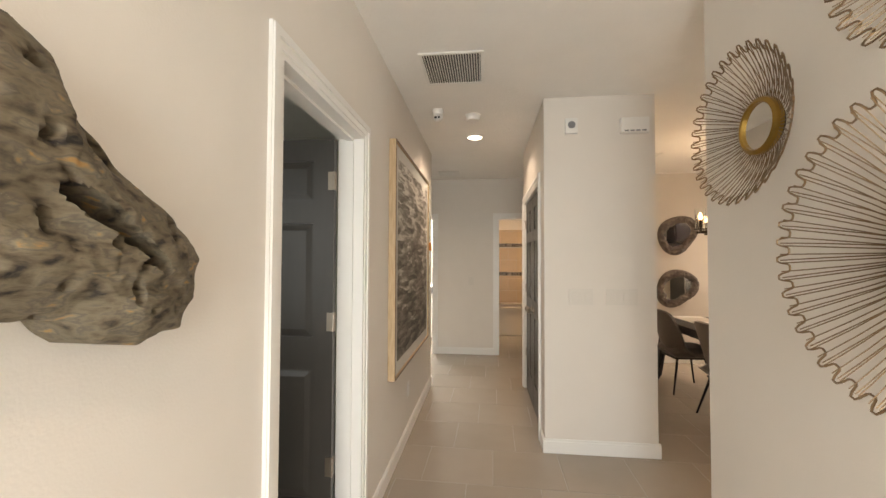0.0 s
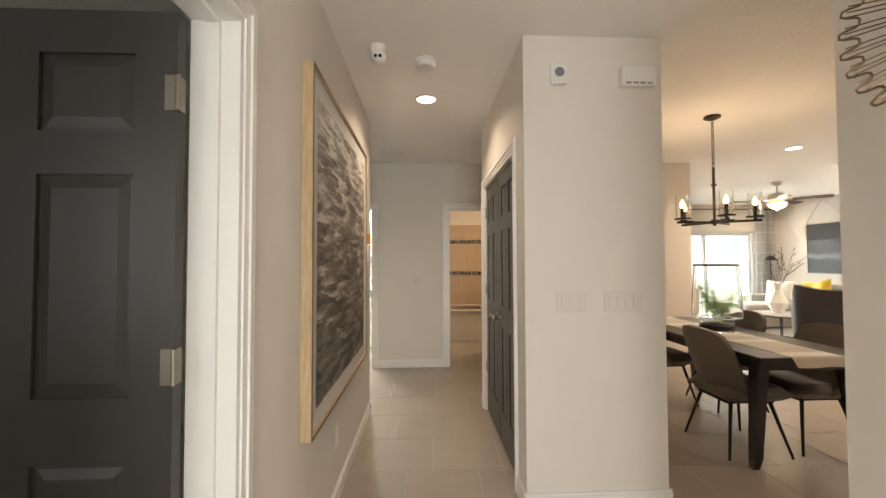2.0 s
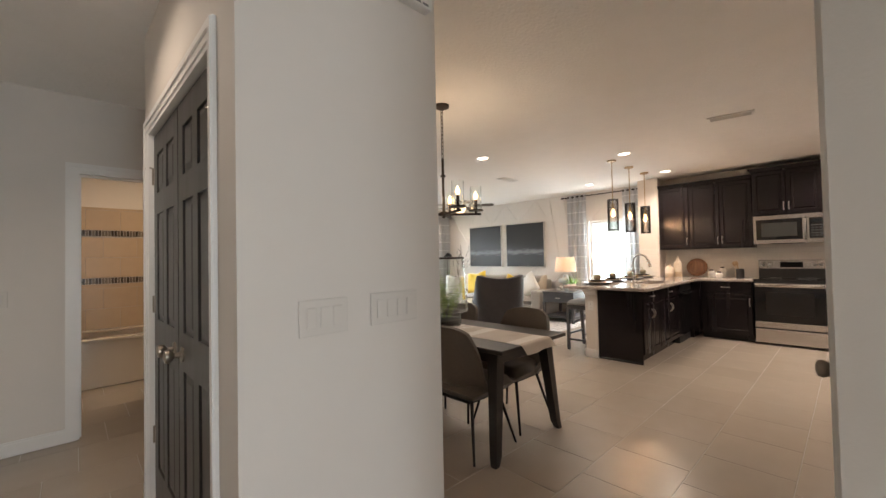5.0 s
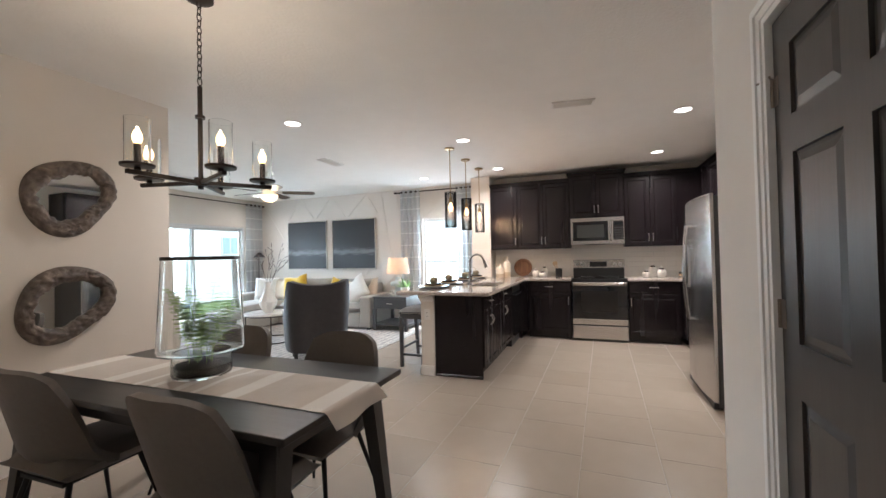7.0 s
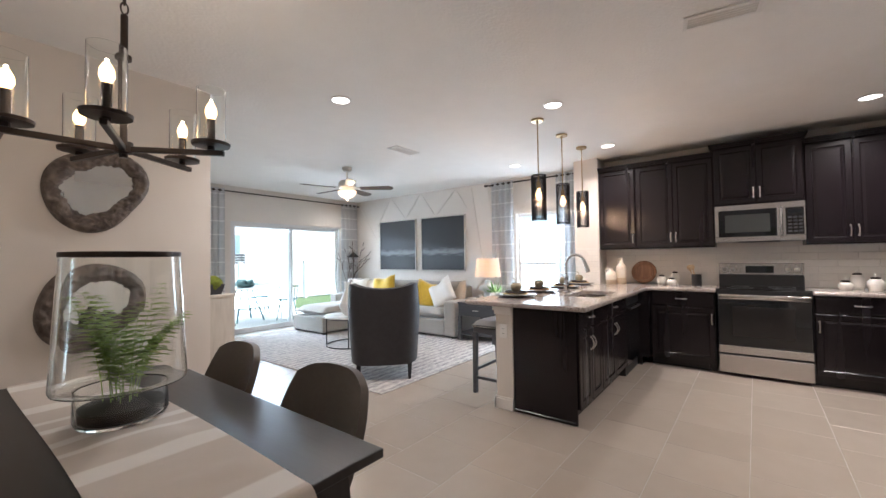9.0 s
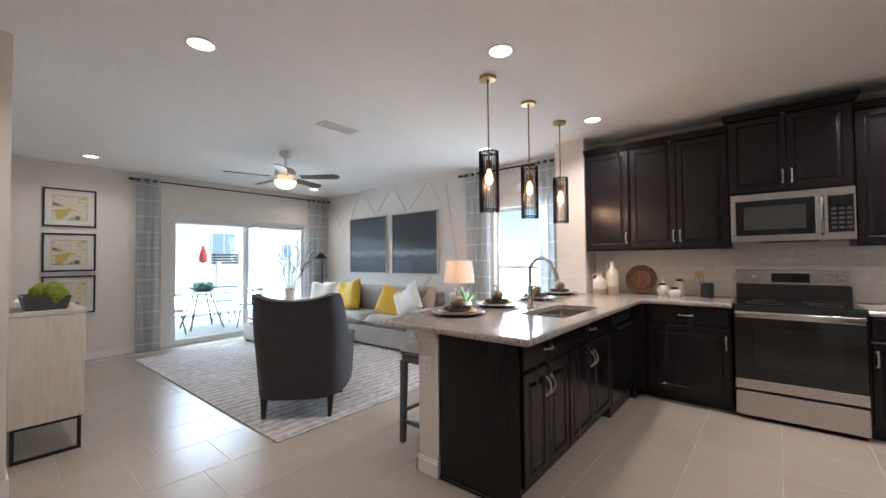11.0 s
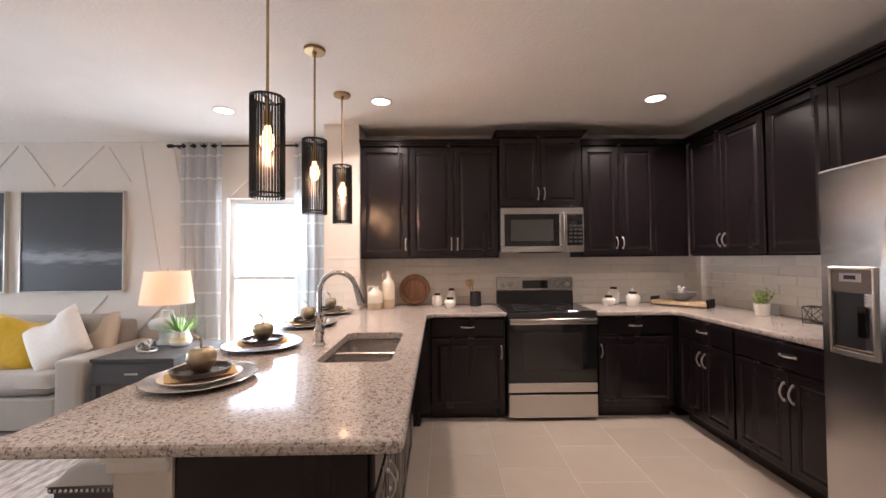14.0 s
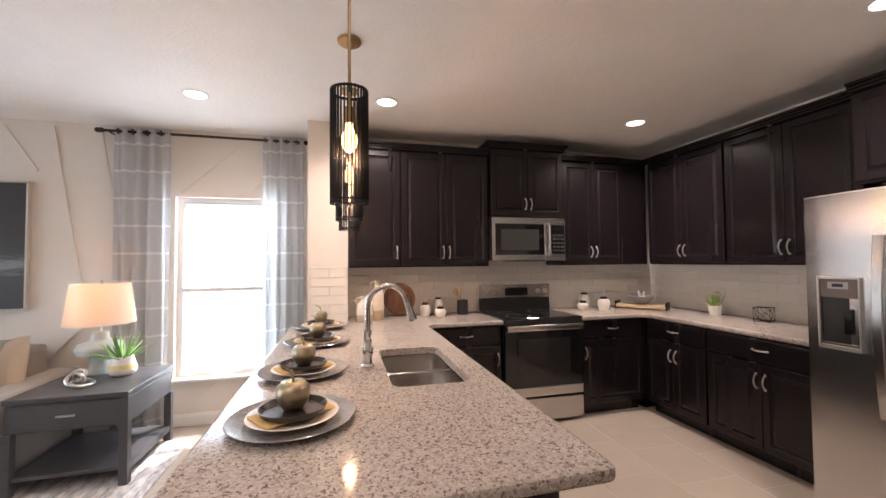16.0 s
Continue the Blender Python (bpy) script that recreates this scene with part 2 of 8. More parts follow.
let_through(LEAF, (0.42, 0.56, 0.14), 0.5)
SUCCULENT = mat("succulent_green", (0.17, 0.34, 0.09), 0.5, grain=0.2, scale=30)
MOSS = mat("green_moss", (0.20, 0.24, 0.03), 0.95, grain=0.35, scale=60, bump=0.8, bump_scale=90)
SOIL = mat("dark_soil", (0.028, 0.024, 0.02), 0.95, grain=0.4, scale=90, bump=0.8, bump_scale=110)
SHADE = mat("lamp_shade_linen", (0.86, 0.76, 0.64), 0.9, grain=0.03, scale=300)


# ---- mesh helpers ----
def bm_new():
    return bmesh.new()


def box(bm, x0, x1, y0, y1, z0, z1, bevel=0.0, seg=1, m=None):
    r = bmesh.ops.create_cube(bm, size=1)
    vs = r["verts"]
    bmesh.ops.scale(bm, verts=vs, vec=(abs(x1 - x0), abs(y1 - y0), abs(z1 - z0)))
    bmesh.ops.translate(bm, verts=vs, vec=((x0 + x1) / 2, (y0 + y1) / 2, (z0 + z1) / 2))
    if bevel:
        es = list({e for v in vs for e in v.link_edges})
        r = bmesh.ops.bevel(bm, geom=es, offset=bevel, segments=seg, affect="EDGES", profile=0.5)
        vs = list({v for f in r["faces"] for v in f.verts} | {v for v in vs if v.is_valid})
    if m is not None:
        bmesh.ops.transform(bm, matrix=m, verts=vs)
    return bm


def cyl(bm, x, y, z0, z1, r, r2=None, seg=24, m=None, caps=True):
    c = bmesh.ops.create_cone(bm, cap_ends=caps, segments=seg, radius1=r, radius2=r if r2 is None else r2, depth=z1 - z0)
    bmesh.ops.translate(bm, verts=c["verts"], vec=(x, y, (z0 + z1) / 2))
    if m is not None:
        bmesh.ops.transform(bm, matrix=m, verts=c["verts"])
    return bm


def lathe(bm, profile, x=0, y=0, z=0, seg=28, m=None):
    """Turns a profile of (radius, height) round the upright axis."""
    rings = []
    for r, h in profile:
        if r < 1e-5:
            rings.append([bm.verts.new((x, y, z + h))])
        else:
            rings.append([bm.verts.new((x + r * math.cos(2 * math.pi * i / seg), y + r * math.sin(2 * math.pi * i / seg), z + h)) for i in range(seg)])
    for a, b in zip(rings, rings[1:]):
        for i in range(seg):
            j = (i + 1) % seg
            if len(a) == 1 and len(b) == 1:
                continue
            if len(a) == 1:
                bm.faces.new((a[0], b[j], b[i]))
            elif len(b) == 1:
                bm.faces.new((a[i], a[j], b[0]))
            else:
                bm.faces.new((a[i], a[j], b[j], b[i]))
    if m is not None:
        bmesh.ops.transform(bm, matrix=m, verts=[v for r in rings for v in r])
    return bm


def tube(bm, pts, r, seg=8, close=False, taper=None):
    """A round bar along points."""
    pts = [Vector(p) for p in pts]
    n = len(pts)
    rings, up = [], None
    for i, p in enumerate(pts):
        a = pts[(i - 1) % n] if close or i else pts[0]
        b = pts[(i + 1) % n] if close or i < n - 1 else pts[-1]
        d = (b - a).normalized()
        if up is None:
            up = Vector((0, 0, 1)) if abs(d.z) < 0.9 else Vector((1, 0, 0))
        u = (up - d * up.dot(d)).normalized()
        up = u
        v = d.cross(u)
        rad = r if taper is None else r + (taper - r) * i / (n - 1)
        rings.append([bm.verts.new(p + rad * (math.cos(2 * math.pi * k / seg) * u + math.sin(2 * math.pi * k / seg) * v)) for k in range(seg)])
    pairs = list(zip(rings, rings[1:])) + ([(rings[-1], rings[0])] if close else [])
    for a, b in pairs:
        for k in range(seg):
            j = (k + 1) % seg
            bm.faces.new((a[k], a[j], b[j], b[k]))
    if not close:
        bm.faces.new(rings[0][::-1])
        bm.faces.new(rings[-1])
    return bm


def arc(a, b, h, n=9):
    """Points of a bow from a to b that rises by the vector h."""
    a, b, h = Vector(a), Vector(b), Vector(h)
    return [a.lerp(b, i / (n - 1)) + h * math.sin(math.pi * i / (n - 1)) for i in range(n)]


def cushion(bm, w, d, h, m=None, puff=0.35, n=10, dent=0.0):
    """A stuffed rectangular cushion round its own middle."""
    grid = {}
    for s in (1, -1):
        for i in range(n + 1):
            for j in range(n + 1):
                u, v = 2 * i / n - 1, 2 * j / n - 1
                if s < 0 and (i in (0, n) or j in (0, n)):
                    grid[s, i, j] = grid[1, i, j]
                    continue
                k = ((1 - u ** 4) * (1 - v ** 4)) ** puff
                pinch = 1 - 0.06 * (1 - abs(u * v)) * (abs(u) ** 3 + abs(v) ** 3) * 0.6
                z = s * h / 2 * k - dent * max(0, 1 - u * u * 4) * max(0, v) * 0.5
                grid[s, i, j] = bm.verts.new((u * w / 2 * pinch, v * d / 2 * pinch - dent * max(0, 1 - (u * 1.6) ** 2) * max(0, v) * d * 0.25, z))
    vs = set(grid.values())
    for s in (1, -1):
        for i in range(n):
            for j in range(n):
                q = [grid[s, i, j], grid[s, i + 1, j], grid[s, i + 1, j + 1], grid[s, i, j + 1]]
                try:
                    bm.faces.new(q if s > 0 else q[::-1])
                except ValueError:
                    pass
    if m is not None:
        bmesh.ops.transform(bm, matrix=m, verts=list(vs))
    return bm


def mesh_object(name, bm, material, smooth=None):
    bmesh.ops.recalc_face_normals(bm, faces=bm.faces)
    me = bpy.data.meshes.new(name)
    bm.to_mesh(me)
    bm.free()
    me.materials.append(material)
    if smooth:
        me.shade_smooth()
        me.set_sharp_from_angle(angle=radians(smooth))
    return new(name, me)


def part(name, bm, material, parent=None, label="", smooth=None):
    ob = mesh_object(name, bm, material, smooth)
    if parent is not None:
        ob.parent = parent
    if label:
        ob["label"] = label
    return ob


def thing(name, m, label, category, group=""):
    ob = new(name)
    ob.empty_display_size = 0.1
    ob.matrix_basis = m
    return tagged(ob, label, category, group)


def single(name, bm, material, label, category, group="", m=None, smooth=None):
    ob = mesh_object(name, bm, material, smooth)
    if m is not None:
        ob.matrix_basis = m
    return tagged(ob, label, category, group)


def structure(name, bm, material, label, category=""):
    return tagged(mesh_object(name, bm, material), label, category, "", "structure")


def wall(name, axis, p0, p1, a0, a1, label, holes=(), material=WALL, z1=2.62):
    """A wall across an axis from p0 to p1, that runs from a0 to a1, with holes (a, b, low, high) through it."""
    bm = bm_new()

    def put(a, b, lo, hi):
        if b - a < 1e-4 or hi - lo < 1e-4:
            return
        if axis == "x":
            box(bm, p0, p1, a, b, lo, hi)
        else:
            box(bm, a, b, p0, p1, lo, hi)
    at = a0
    for a, b, lo, hi in sorted(holes):
        put(at, a, -0.02, z1)
        put(a, b, -0.02, lo)
        put(a, b, hi, z1)
        at = b
    put(at, a1, -0.02, z1)
    return structure(name, bm, material, label, "wall")


# ---- the shell ----
structure("ceiling", box(bm_new(), -3.7, 8.45, -1.9, 10.0, 2.62, 2.74), CEIL, "white textured plaster ceiling", "ceiling")
PLAIN = "plain warm white painted wall"
wall("wall_hall_west", "x", -0.47, -0.35, -1.6, 4.74, "cream painted hallway wall with an open doorway", [(1.42, 2.235, -0.02, 2.03)])
wall("wall_entry_south", "y", -1.72, -1.6, -0.47, 1.33, "cream entry wall with a glazed opening", [(-0.2, 1.1, -0.02, 2.1)])
wall("wall_entry_east", "x", 1.21, 1.33, -1.6, 1.98, "cream entry wall with wire mirrors on it")
wall("wall_garage", "y", 1.98, 2.10, 1.21, 3.41, "cream wall with a dark door in it", [(2.02, 2.86, -0.02, 2.04)])
wall("wall_pantry", "x", 3.29, 3.41, 0.85, 1.98, PLAIN)
wall("wall_kitchen_south", "y", 0.73, 0.85, 3.29, 8.22, PLAIN)
wall("wall_kitchen_east", "x", 8.07, 8.22, 0.85, 4.242, PLAIN)
wall("wall_stub", "y", 4.242, 4.567, 7.722, 8.23, "white wall end beside the kitchen cabinets")
wall("wall_living_east", "x", 8.23, 8.38, 4.567, 9.95, "white accent wall with slim raised battens", [(4.86, 5.72, 0.41, 2.02)])
wall("wall_living_north", "y", 9.80, 9.95, 3.59, 8.23, "white wall with a sliding glass door", [(5.40, 7.745, -0.02, 2.005)])
wall("wall_living_west", "x", 3.47, 3.59, 6.03, 9.95, PLAIN)
wall("wall_dining_north", "y", 6.03, 6.15, 1.37, 3.47, "cream dining wall with driftwood mirrors")
wall("wall_dining_west", "x", 1.37, 1.49, 3.395, 6.03, PLAIN)
wall("wall_closet_front", "y", 3.275, 3.395, 0.70, 1.49, "white closet wall end with switches")
wall("wall_closet_west", "x", 0.70, 0.82, 3.395, 4.86, "cream wall with dark closet doors", [(3.515, 4.735, -0.02, 2.04)])
wall("wall_closet_north", "y", 4.74, 4.86, 0.82, 1.37, PLAIN)
wall("wall_hall_north", "y", 6.17, 6.29, -2.6, 1.6, "cream wall at the hall's end with two doorways", [(-1.30, -0.505, -0.02, 2.04), (0.445, 1.30, -0.02, 2.04)])
wall("wall_branch_south", "y", 4.62, 4.74, -3.6, -0.47, PLAIN)
wall("wall_branch_west", "x", -2.6, -2.48, 4.74, 6.17, PLAIN)
GREEN = mat("sage_room_paint", (0.44, 0.43, 0.33), 0.8, grain=0.02, scale=5, bump=0.1, bump_scale=140)
wall("wall_bedroom_west", "x", -3.7, -3.58, 0.0, 4.62, "sage painted bedroom wall", material=GREEN)
wall("wall_bedroom_north", "y", 4.5, 4.62, -3.58, -0.47, "sage painted bedroom wall", material=GREEN)
wall("wall_bedroom_south", "y", -0.12, 0.0, -3.58, -0.47, "sage painted bedroom wall", material=GREEN)
wall("wall_laundry_west", "x", -2.1, -1.98, 6.29, 8.6, PLAIN)
wall("wall_laundry_east", "x", -0.2, -0.08, 6.29, 8.6, PLAIN)
wall("wall_laundry_north", "y", 8.48, 8.6, -1.98, -0.2, PLAIN)
TAN = mat("tan_wall_tile_glaze", (0.50, 0.375, 0.255), 0.3, grain=0.05, scale=7, random_tint=0.03)
wall("wall_bath_west", "x", 0.12, 0.24, 6.29, 8.62, PLAIN)
wall("wall_bath_east", "x", 2.2, 2.32, 6.15, 8.62, PLAIN)
wall("wall_bath_north", "y", 8.5, 8.62, 0.24, 2.2, PLAIN)

# ---- baseboards and casings ----


def baseboard(name, runs):
    """runs: (axis, face, way, a, b): a board on a wall's face, standing out by way."""
    bm = bm_new()
    for axis, face, way, a, b in runs:
        p, q = sorted((face + 0.0005 * way, face + 0.014 * way))
        r, s = sorted((face + 0.0005 * way, face + 0.009 * way))
        if axis == "x":
            box(bm, p, q, a, b, 0.003, 0.088)
            box(bm, r, s, a, b, 0.088, 0.104)
        else:
            box(bm, a, b, p, q, 0.003, 0.088)
            box(bm, a, b, r, s, 0.088, 0.104)
    return structure(name, bm, TRIM, "white painted wooden baseboard", "baseboard")


baseboard("baseboard_hall_west", [("x", -0.35, 1, -1.6, 1.36), ("x", -0.35, 1, 2.295, 4.74), ("y", 4.74, 1, -2.4, -0.35)])
baseboard("baseboard_hall_end", [("y", 6.17, -1, -0.445, 0.383), ("y", 6.17, -1, -2.4, -1.36)])
baseboard("baseboard_closet", [("y", 3.275, -1, 0.686, 1.504), ("x", 0.70, -1, 3.275, 3.455), ("x", 0.70, -1, 4.795, 4.86), ("x", 1.49, 1, 3.275, 6.03)])
baseboard("baseboard_entry", [("x", 1.21, -1, -1.6, 2.1), ("y", 2.10, 1, 1.196, 1.955), ("y", 2.10, 1, 2.925, 3.424), ("x", 3.41, 1, 0.86, 2.10)])
baseboard("baseboard_dining", [("y", 6.03, -1, 1.49, 3.604), ("x", 3.59, 1, 6.03, 9.8)])
baseboard("baseboard_living", [("y", 9.80, -1, 3.59, 5.33), ("y", 9.80, -1, 7.81, 8.23), ("x", 8.23, -1, 4.567, 9.8), ("y", 4.567, 1, 7.722, 8.23)])


def casing(name, axis, face, way, a, b, top, deep, label="white painted door casing"):
    """A moulded frame round a doorway on one face, with the jamb through the wall's depth."""
    bm = bm_new()

    def put(u0, u1, z0, z1, d0, d1):
        p, q = sorted((face + d0 * way, face + d1 * way))
        if axis == "x":
            box(bm, p, q, u0, u1, z0, z1)
        else:
            box(bm, u0, u1, p, q, z0, z1)
    w = 0.062
    for (u0, u1, z0, z1) in ((a - w, a - 0.004, 0.003, top + w), (b + 0.004, b + w, 0.003, top + w), (a - 0.004, b + 0.004, top + 0.004, top + w)):
        put(u0, u1, z0, z1, 0.0005, 0.012)
    for (u0, u1, z0, z1) in ((a - w + 0.004, a - w + 0.03, 0.003, top + w - 0.004), (b + w - 0.03, b + w - 0.004, 0.003, top + w - 0.004), (a - w + 0.03, b + w - 0.03, top + w - 0.03, top + w - 0.004)):
        put(u0, u1, z0, z1, 0.012, 0.019)
    for (u0, u1, z0, z1) in ((a - 0.004, a + 0.016, 0.003, top + 0.004), (b - 0.016, b + 0.004, 0.003, top + 0.004), (a + 0.016, b - 0.016, top - 0.016, top + 0.004)):
        put(u0, u1, z0, z1, 0.006, -deep)
    for (u0, u1, z0, z1) in ((a + 0.016, a + 0.028, 0.003, top - 0.016), (b - 0.028, b - 0.016, 0.003, top - 0.016), (a + 0.028, b - 0.028, top - 0.028, top - 0.016)):
        put(u0, u1, z0, z1, -0.045, -0.08)
    return structure(name, bm, TRIM, label, "door frame")


casing("trim_bedroom_door", "x", -0.35, 1, 1.42, 2.235, 2.03, 0.126)
casing("trim_closet_door", "x", 0.70, -1, 3.515, 4.735, 2.04, 0.12)
casing("trim_garage_door", "y", 2.10, 1, 2.02, 2.86, 2.04, 0.12)
casing("trim_bath_door", "y", 6.17, -1, 0.445, 1.30, 2.04, 0.12)
casing("trim_laundry_door", "y", 6.17, -1, -1.30, -0.505, 2.04, 0.12)


def panel_door(name, w, h, m, label, knob=True, hinges=True, thick=0.035, hinge_out=1):
    """A six-panel door: x from 0 at the hinge to w, face towards -y."""
    d = thing(name, m, label, "door")
    rails = [(0.0, 0.24), (0.86, 1.02), (1.58, 1.69), (h - 0.11, h)]
    stile = 0.105 if w > 0.7 else 0.085
    mull = 0.10 if w > 0.7 else 0.075
    pw = (w - 2 * stile - mull) / 2
    cols = [(stile, stile + pw), (stile + pw + mull, w - stile)]
    bm = bm_new()
    box(bm, 0, w, 0.010, thick - 0.010, 0.008, h)
    for y0, y1 in ((0, 0.010), (thick - 0.010, thick)):
        for a, b in ((0, stile), (cols[0][1], cols[1][0]), (w - stile, w)):
            box(bm, a, b, y0, y1, 0.008, h)
        for (a, b) in rails:
            for c0, c1 in cols:
                box(bm, c0, c1, y0, y1, max(a, 0.008), b)
    part("slab", bm, DOORBLACK, d)
    for c0, c1 in cols:
        for (a0, b0), (a1, b1) in zip(rails, rails[1:]):
            bm = bm_new()
            for s, y in ((-1, 0.0095), (1, thick - 0.0095)):
                vs = []
                for inset, yy in ((0.002, y), (0.012, y - s * -0.001), (0.036, y + s * 0.0075)):
                    vs.append([bm.verts.new(p) for p in ((c0 + inset, yy, b0 + inset), (c1 - inset, yy, b0 + inset), (c1 - inset, yy, a1 - inset), (c0 + inset, yy, a1 - inset))])
                for r0, r1 in zip(vs, vs[1:]):
                    for k in range(4):
                        bm.faces.new((r0[k], r0[(k + 1) % 4], r1[(k + 1) % 4], r1[k]))
                bm.faces.new(vs[-1])
            part("raised_panel", bm, DOORBLACK, d)
    if knob:
        for s, y in ((-1, 0.0), (1, thick)):
            bm = bm_new()
            rot = pose(w - 0.07, y, 0.93, 90 if s < 0 else -90)
            lathe(bm, [(0, 0), (0.032, 0), (0.032, 0.006), (0.012, 0.010), (0.011, 0.030), (0.024, 0.040), (0.029, 0.052), (0.026, 0.064), (0.012, 0.069), (0, 0.07)], m=rot, seg=20)
            part("knob", bm, HINGE, d, "aged nickel knob", 40)
    if hinges:
        for z in (0.35, 1.05, 1.745):
            bm = bm_new()
            y = 0 if hinge_out < 0 else thick
            cyl(bm, -0.004, y + 0.004 * hinge_out, z, z + 0.09, 0.006, seg=10)
            box(bm, -0.0035, -0.0005, min(y, y - hinge_out * 0.03), max(y, y - hinge_out * 0.03), z, z + 0.09)
            box(bm, 0.0, 0.03, y + 0.0003 * hinge_out, y + 0.0022 * hinge_out, z, z + 0.09)
            hg = part("hinge", bm, HINGE, d, "brushed bronze-nickel hinge")
            if z > 1.5 and name != "door_bedroom":
                bm = tube(bm_new(), [(-0.004, y + 0.006 * hinge_out, z + 0.092), (-0.045, y + 0.03 * hinge_out, z + 0.096)], 0.004, 8)
                tube(bm, [(-0.004, y + 0.006 * hinge_out, z + 0.092), (0.03, y + 0.022 * hinge_out, z + 0.088)], 0.004, 8)
                part("door_stop", bm, HINGE, hg, "small hinge pin stop")
    return d


panel_door("door_bedroom", 0.78, 2.0, pose(-0.478, 2.205, 0.004, 0, 0, 180), "charcoal six-panel door standing open into the bedroom", hinge_out=1)
panel_door("closet_door", 0.585, 2.01, pose(0.72, 4.716, 0.004, 0, 0, -90), "charcoal panelled closet door leaf, closed", hinge_out=-1)
panel_door("closet_door", 0.585, 2.01, pose(0.755, 3.534, 0.004, 0, 0, 90) @ pose(0, 0, 0), "charcoal panelled closet door leaf, closed", hinge_out=1)
panel_door("garage_door", 0.80, 2.01, pose(2.841, 2.085, 0.004, 0, 0, 180), "charcoal six-panel door, closed", hinge_out=-1)
panel_door("bath_door", 0.74, 2.0, pose(1.24, 6.30, 0.004, 0, 0, 100), "dark panelled bathroom door standing open", hinge_out=1)

# front opening behind the walk
fd = thing("front_window", pose(0.45, -1.62, 0), "white framed glazed entry opening", "window")
bm = bm_new()
for a, b, c, d in ((-0.65, -0.58, 0, 2.1), (0.58, 0.65, 0, 2.1), (-0.58, 0.58, 2.03, 2.1), (-0.58, 0.58, 0, 0.09), (-0.03, 0.03, 0.09, 2.03)):
    box(bm, a, b, -0.03, 0.03, c, d)
part("window_frame", bm, TRIM, fd)

# ---- kitchen ----


def pull(parent, p, upright=True, size=0.10, way=(0, -1, 0)):
    """A bowed nickel pull on a face; p is its middle."""
    p, way = Vector(p), Vector(way)
    d = Vector((0, 0, size / 2)) if upright else way.cross(Vector((0, 0, 1))) * size / 2
    bm = bm_new()
    tube(bm, [p - d] + arc(p - d + way * 0.006, p + d + way * 0.006, way * 0.022, 9) + [p + d], 0.0052, 8)
    for s in (-1, 1):
        cyl(bm, 0, 0, 0, 0.008, 0.009, 0.006, 10, Matrix.Translation(p + s * d) @ way.to_track_quat("Z", "Y").to_matrix().to_4x4())
    return part("handle", bm, NICKEL, parent, "curved brushed nickel pull", 40)


def cab_front(parent, name, x0, x1, z0, z1, flat=False, hinge=0, pull_at=None, upright=True):
    """A raised panel front on the plane y=0, facing -y."""
    bm = bm_new()
    f = 0.048 if not flat else 0.022
    t = 0.02
    x0, x1, z0, z1 = x0 + 0.002, x1 - 0.002, z0 + 0.002, z1 - 0.002

    def ring(i, y):
        return [bm.verts.new(q) for q in ((x0 + i, y, z0 + i), (x1 - i, y, z0 + i), (x1 - i, y, z1 - i), (x0 + i, y, z1 - i))]
    if flat:
        rs = [ring(0, 0), ring(0, -t + 0.006), ring(0.008, -t), ring(0.018, -t)]
    else:
        rs = [ring(0, 0), ring(0, -t + 0.004), ring(0.005, -t), ring(f, -t), ring(f + 0.006, -t + 0.007), ring(f + 0.012, -t + 0.008), ring(f + 0.034, -t + 0.001)]
    for a, b in zip(rs, rs[1:]):
        for k in range(4):
            bm.faces.new((a[k], a[(k + 1) % 4], b[(k + 1) % 4], b[k]))
    bm.faces.new(rs[-1])
    bm.faces.new(rs[0][::-1])
    d = part(name, bm, CAB, parent)
    if pull_at:
        pull(d, (pull_at[0], -t, pull_at[1]), upright)
    return d


def base_cabinet(m, w, doors=2, drawer=True, depth=0.57, label="", body_top=0.876, single_right=True):
    """A floor cabinet: x from 0 to w, front on y=0 facing -y, 0.876 high."""
    c = thing("base_cabinet", m, label or "dark espresso wooden base cabinet with nickel pulls", "cabinet", "kitchen base cabinets")
    bm = bm_new()
    box(bm, 0.001, w - 0.001, 0.0005, depth, 0.10, body_top)
    part("body", bm, CAB, c)
    bm = bm_new()
    box(bm, 0.001, w - 0.001, 0.065, depth, 0.003, 0.0995)
    part("toe_kick", bm, CAB, c)
    top = 0.70 if drawer else 0.865
    if drawer:
        cab_front(c, "drawer", 0.006, w - 0.006, 0.712, 0.865, True, 0, (w / 2, 0.792), False)
    if doors == 2:
        cab_front(c, "door", 0.006, w / 2, 0.115, top, False, 0, (w / 2 - 0.03, top - 0.12))
        cab_front(c, "door", w / 2, w - 0.006, 0.115, top, False, 0, (w / 2 + 0.03, top - 0.12))
    elif doors == 1:
        cab_front(c, "door", 0.006, w - 0.006, 0.115, top, False, 0, (w - 0.035 if single_right else 0.035, top - 0.12))
    return c


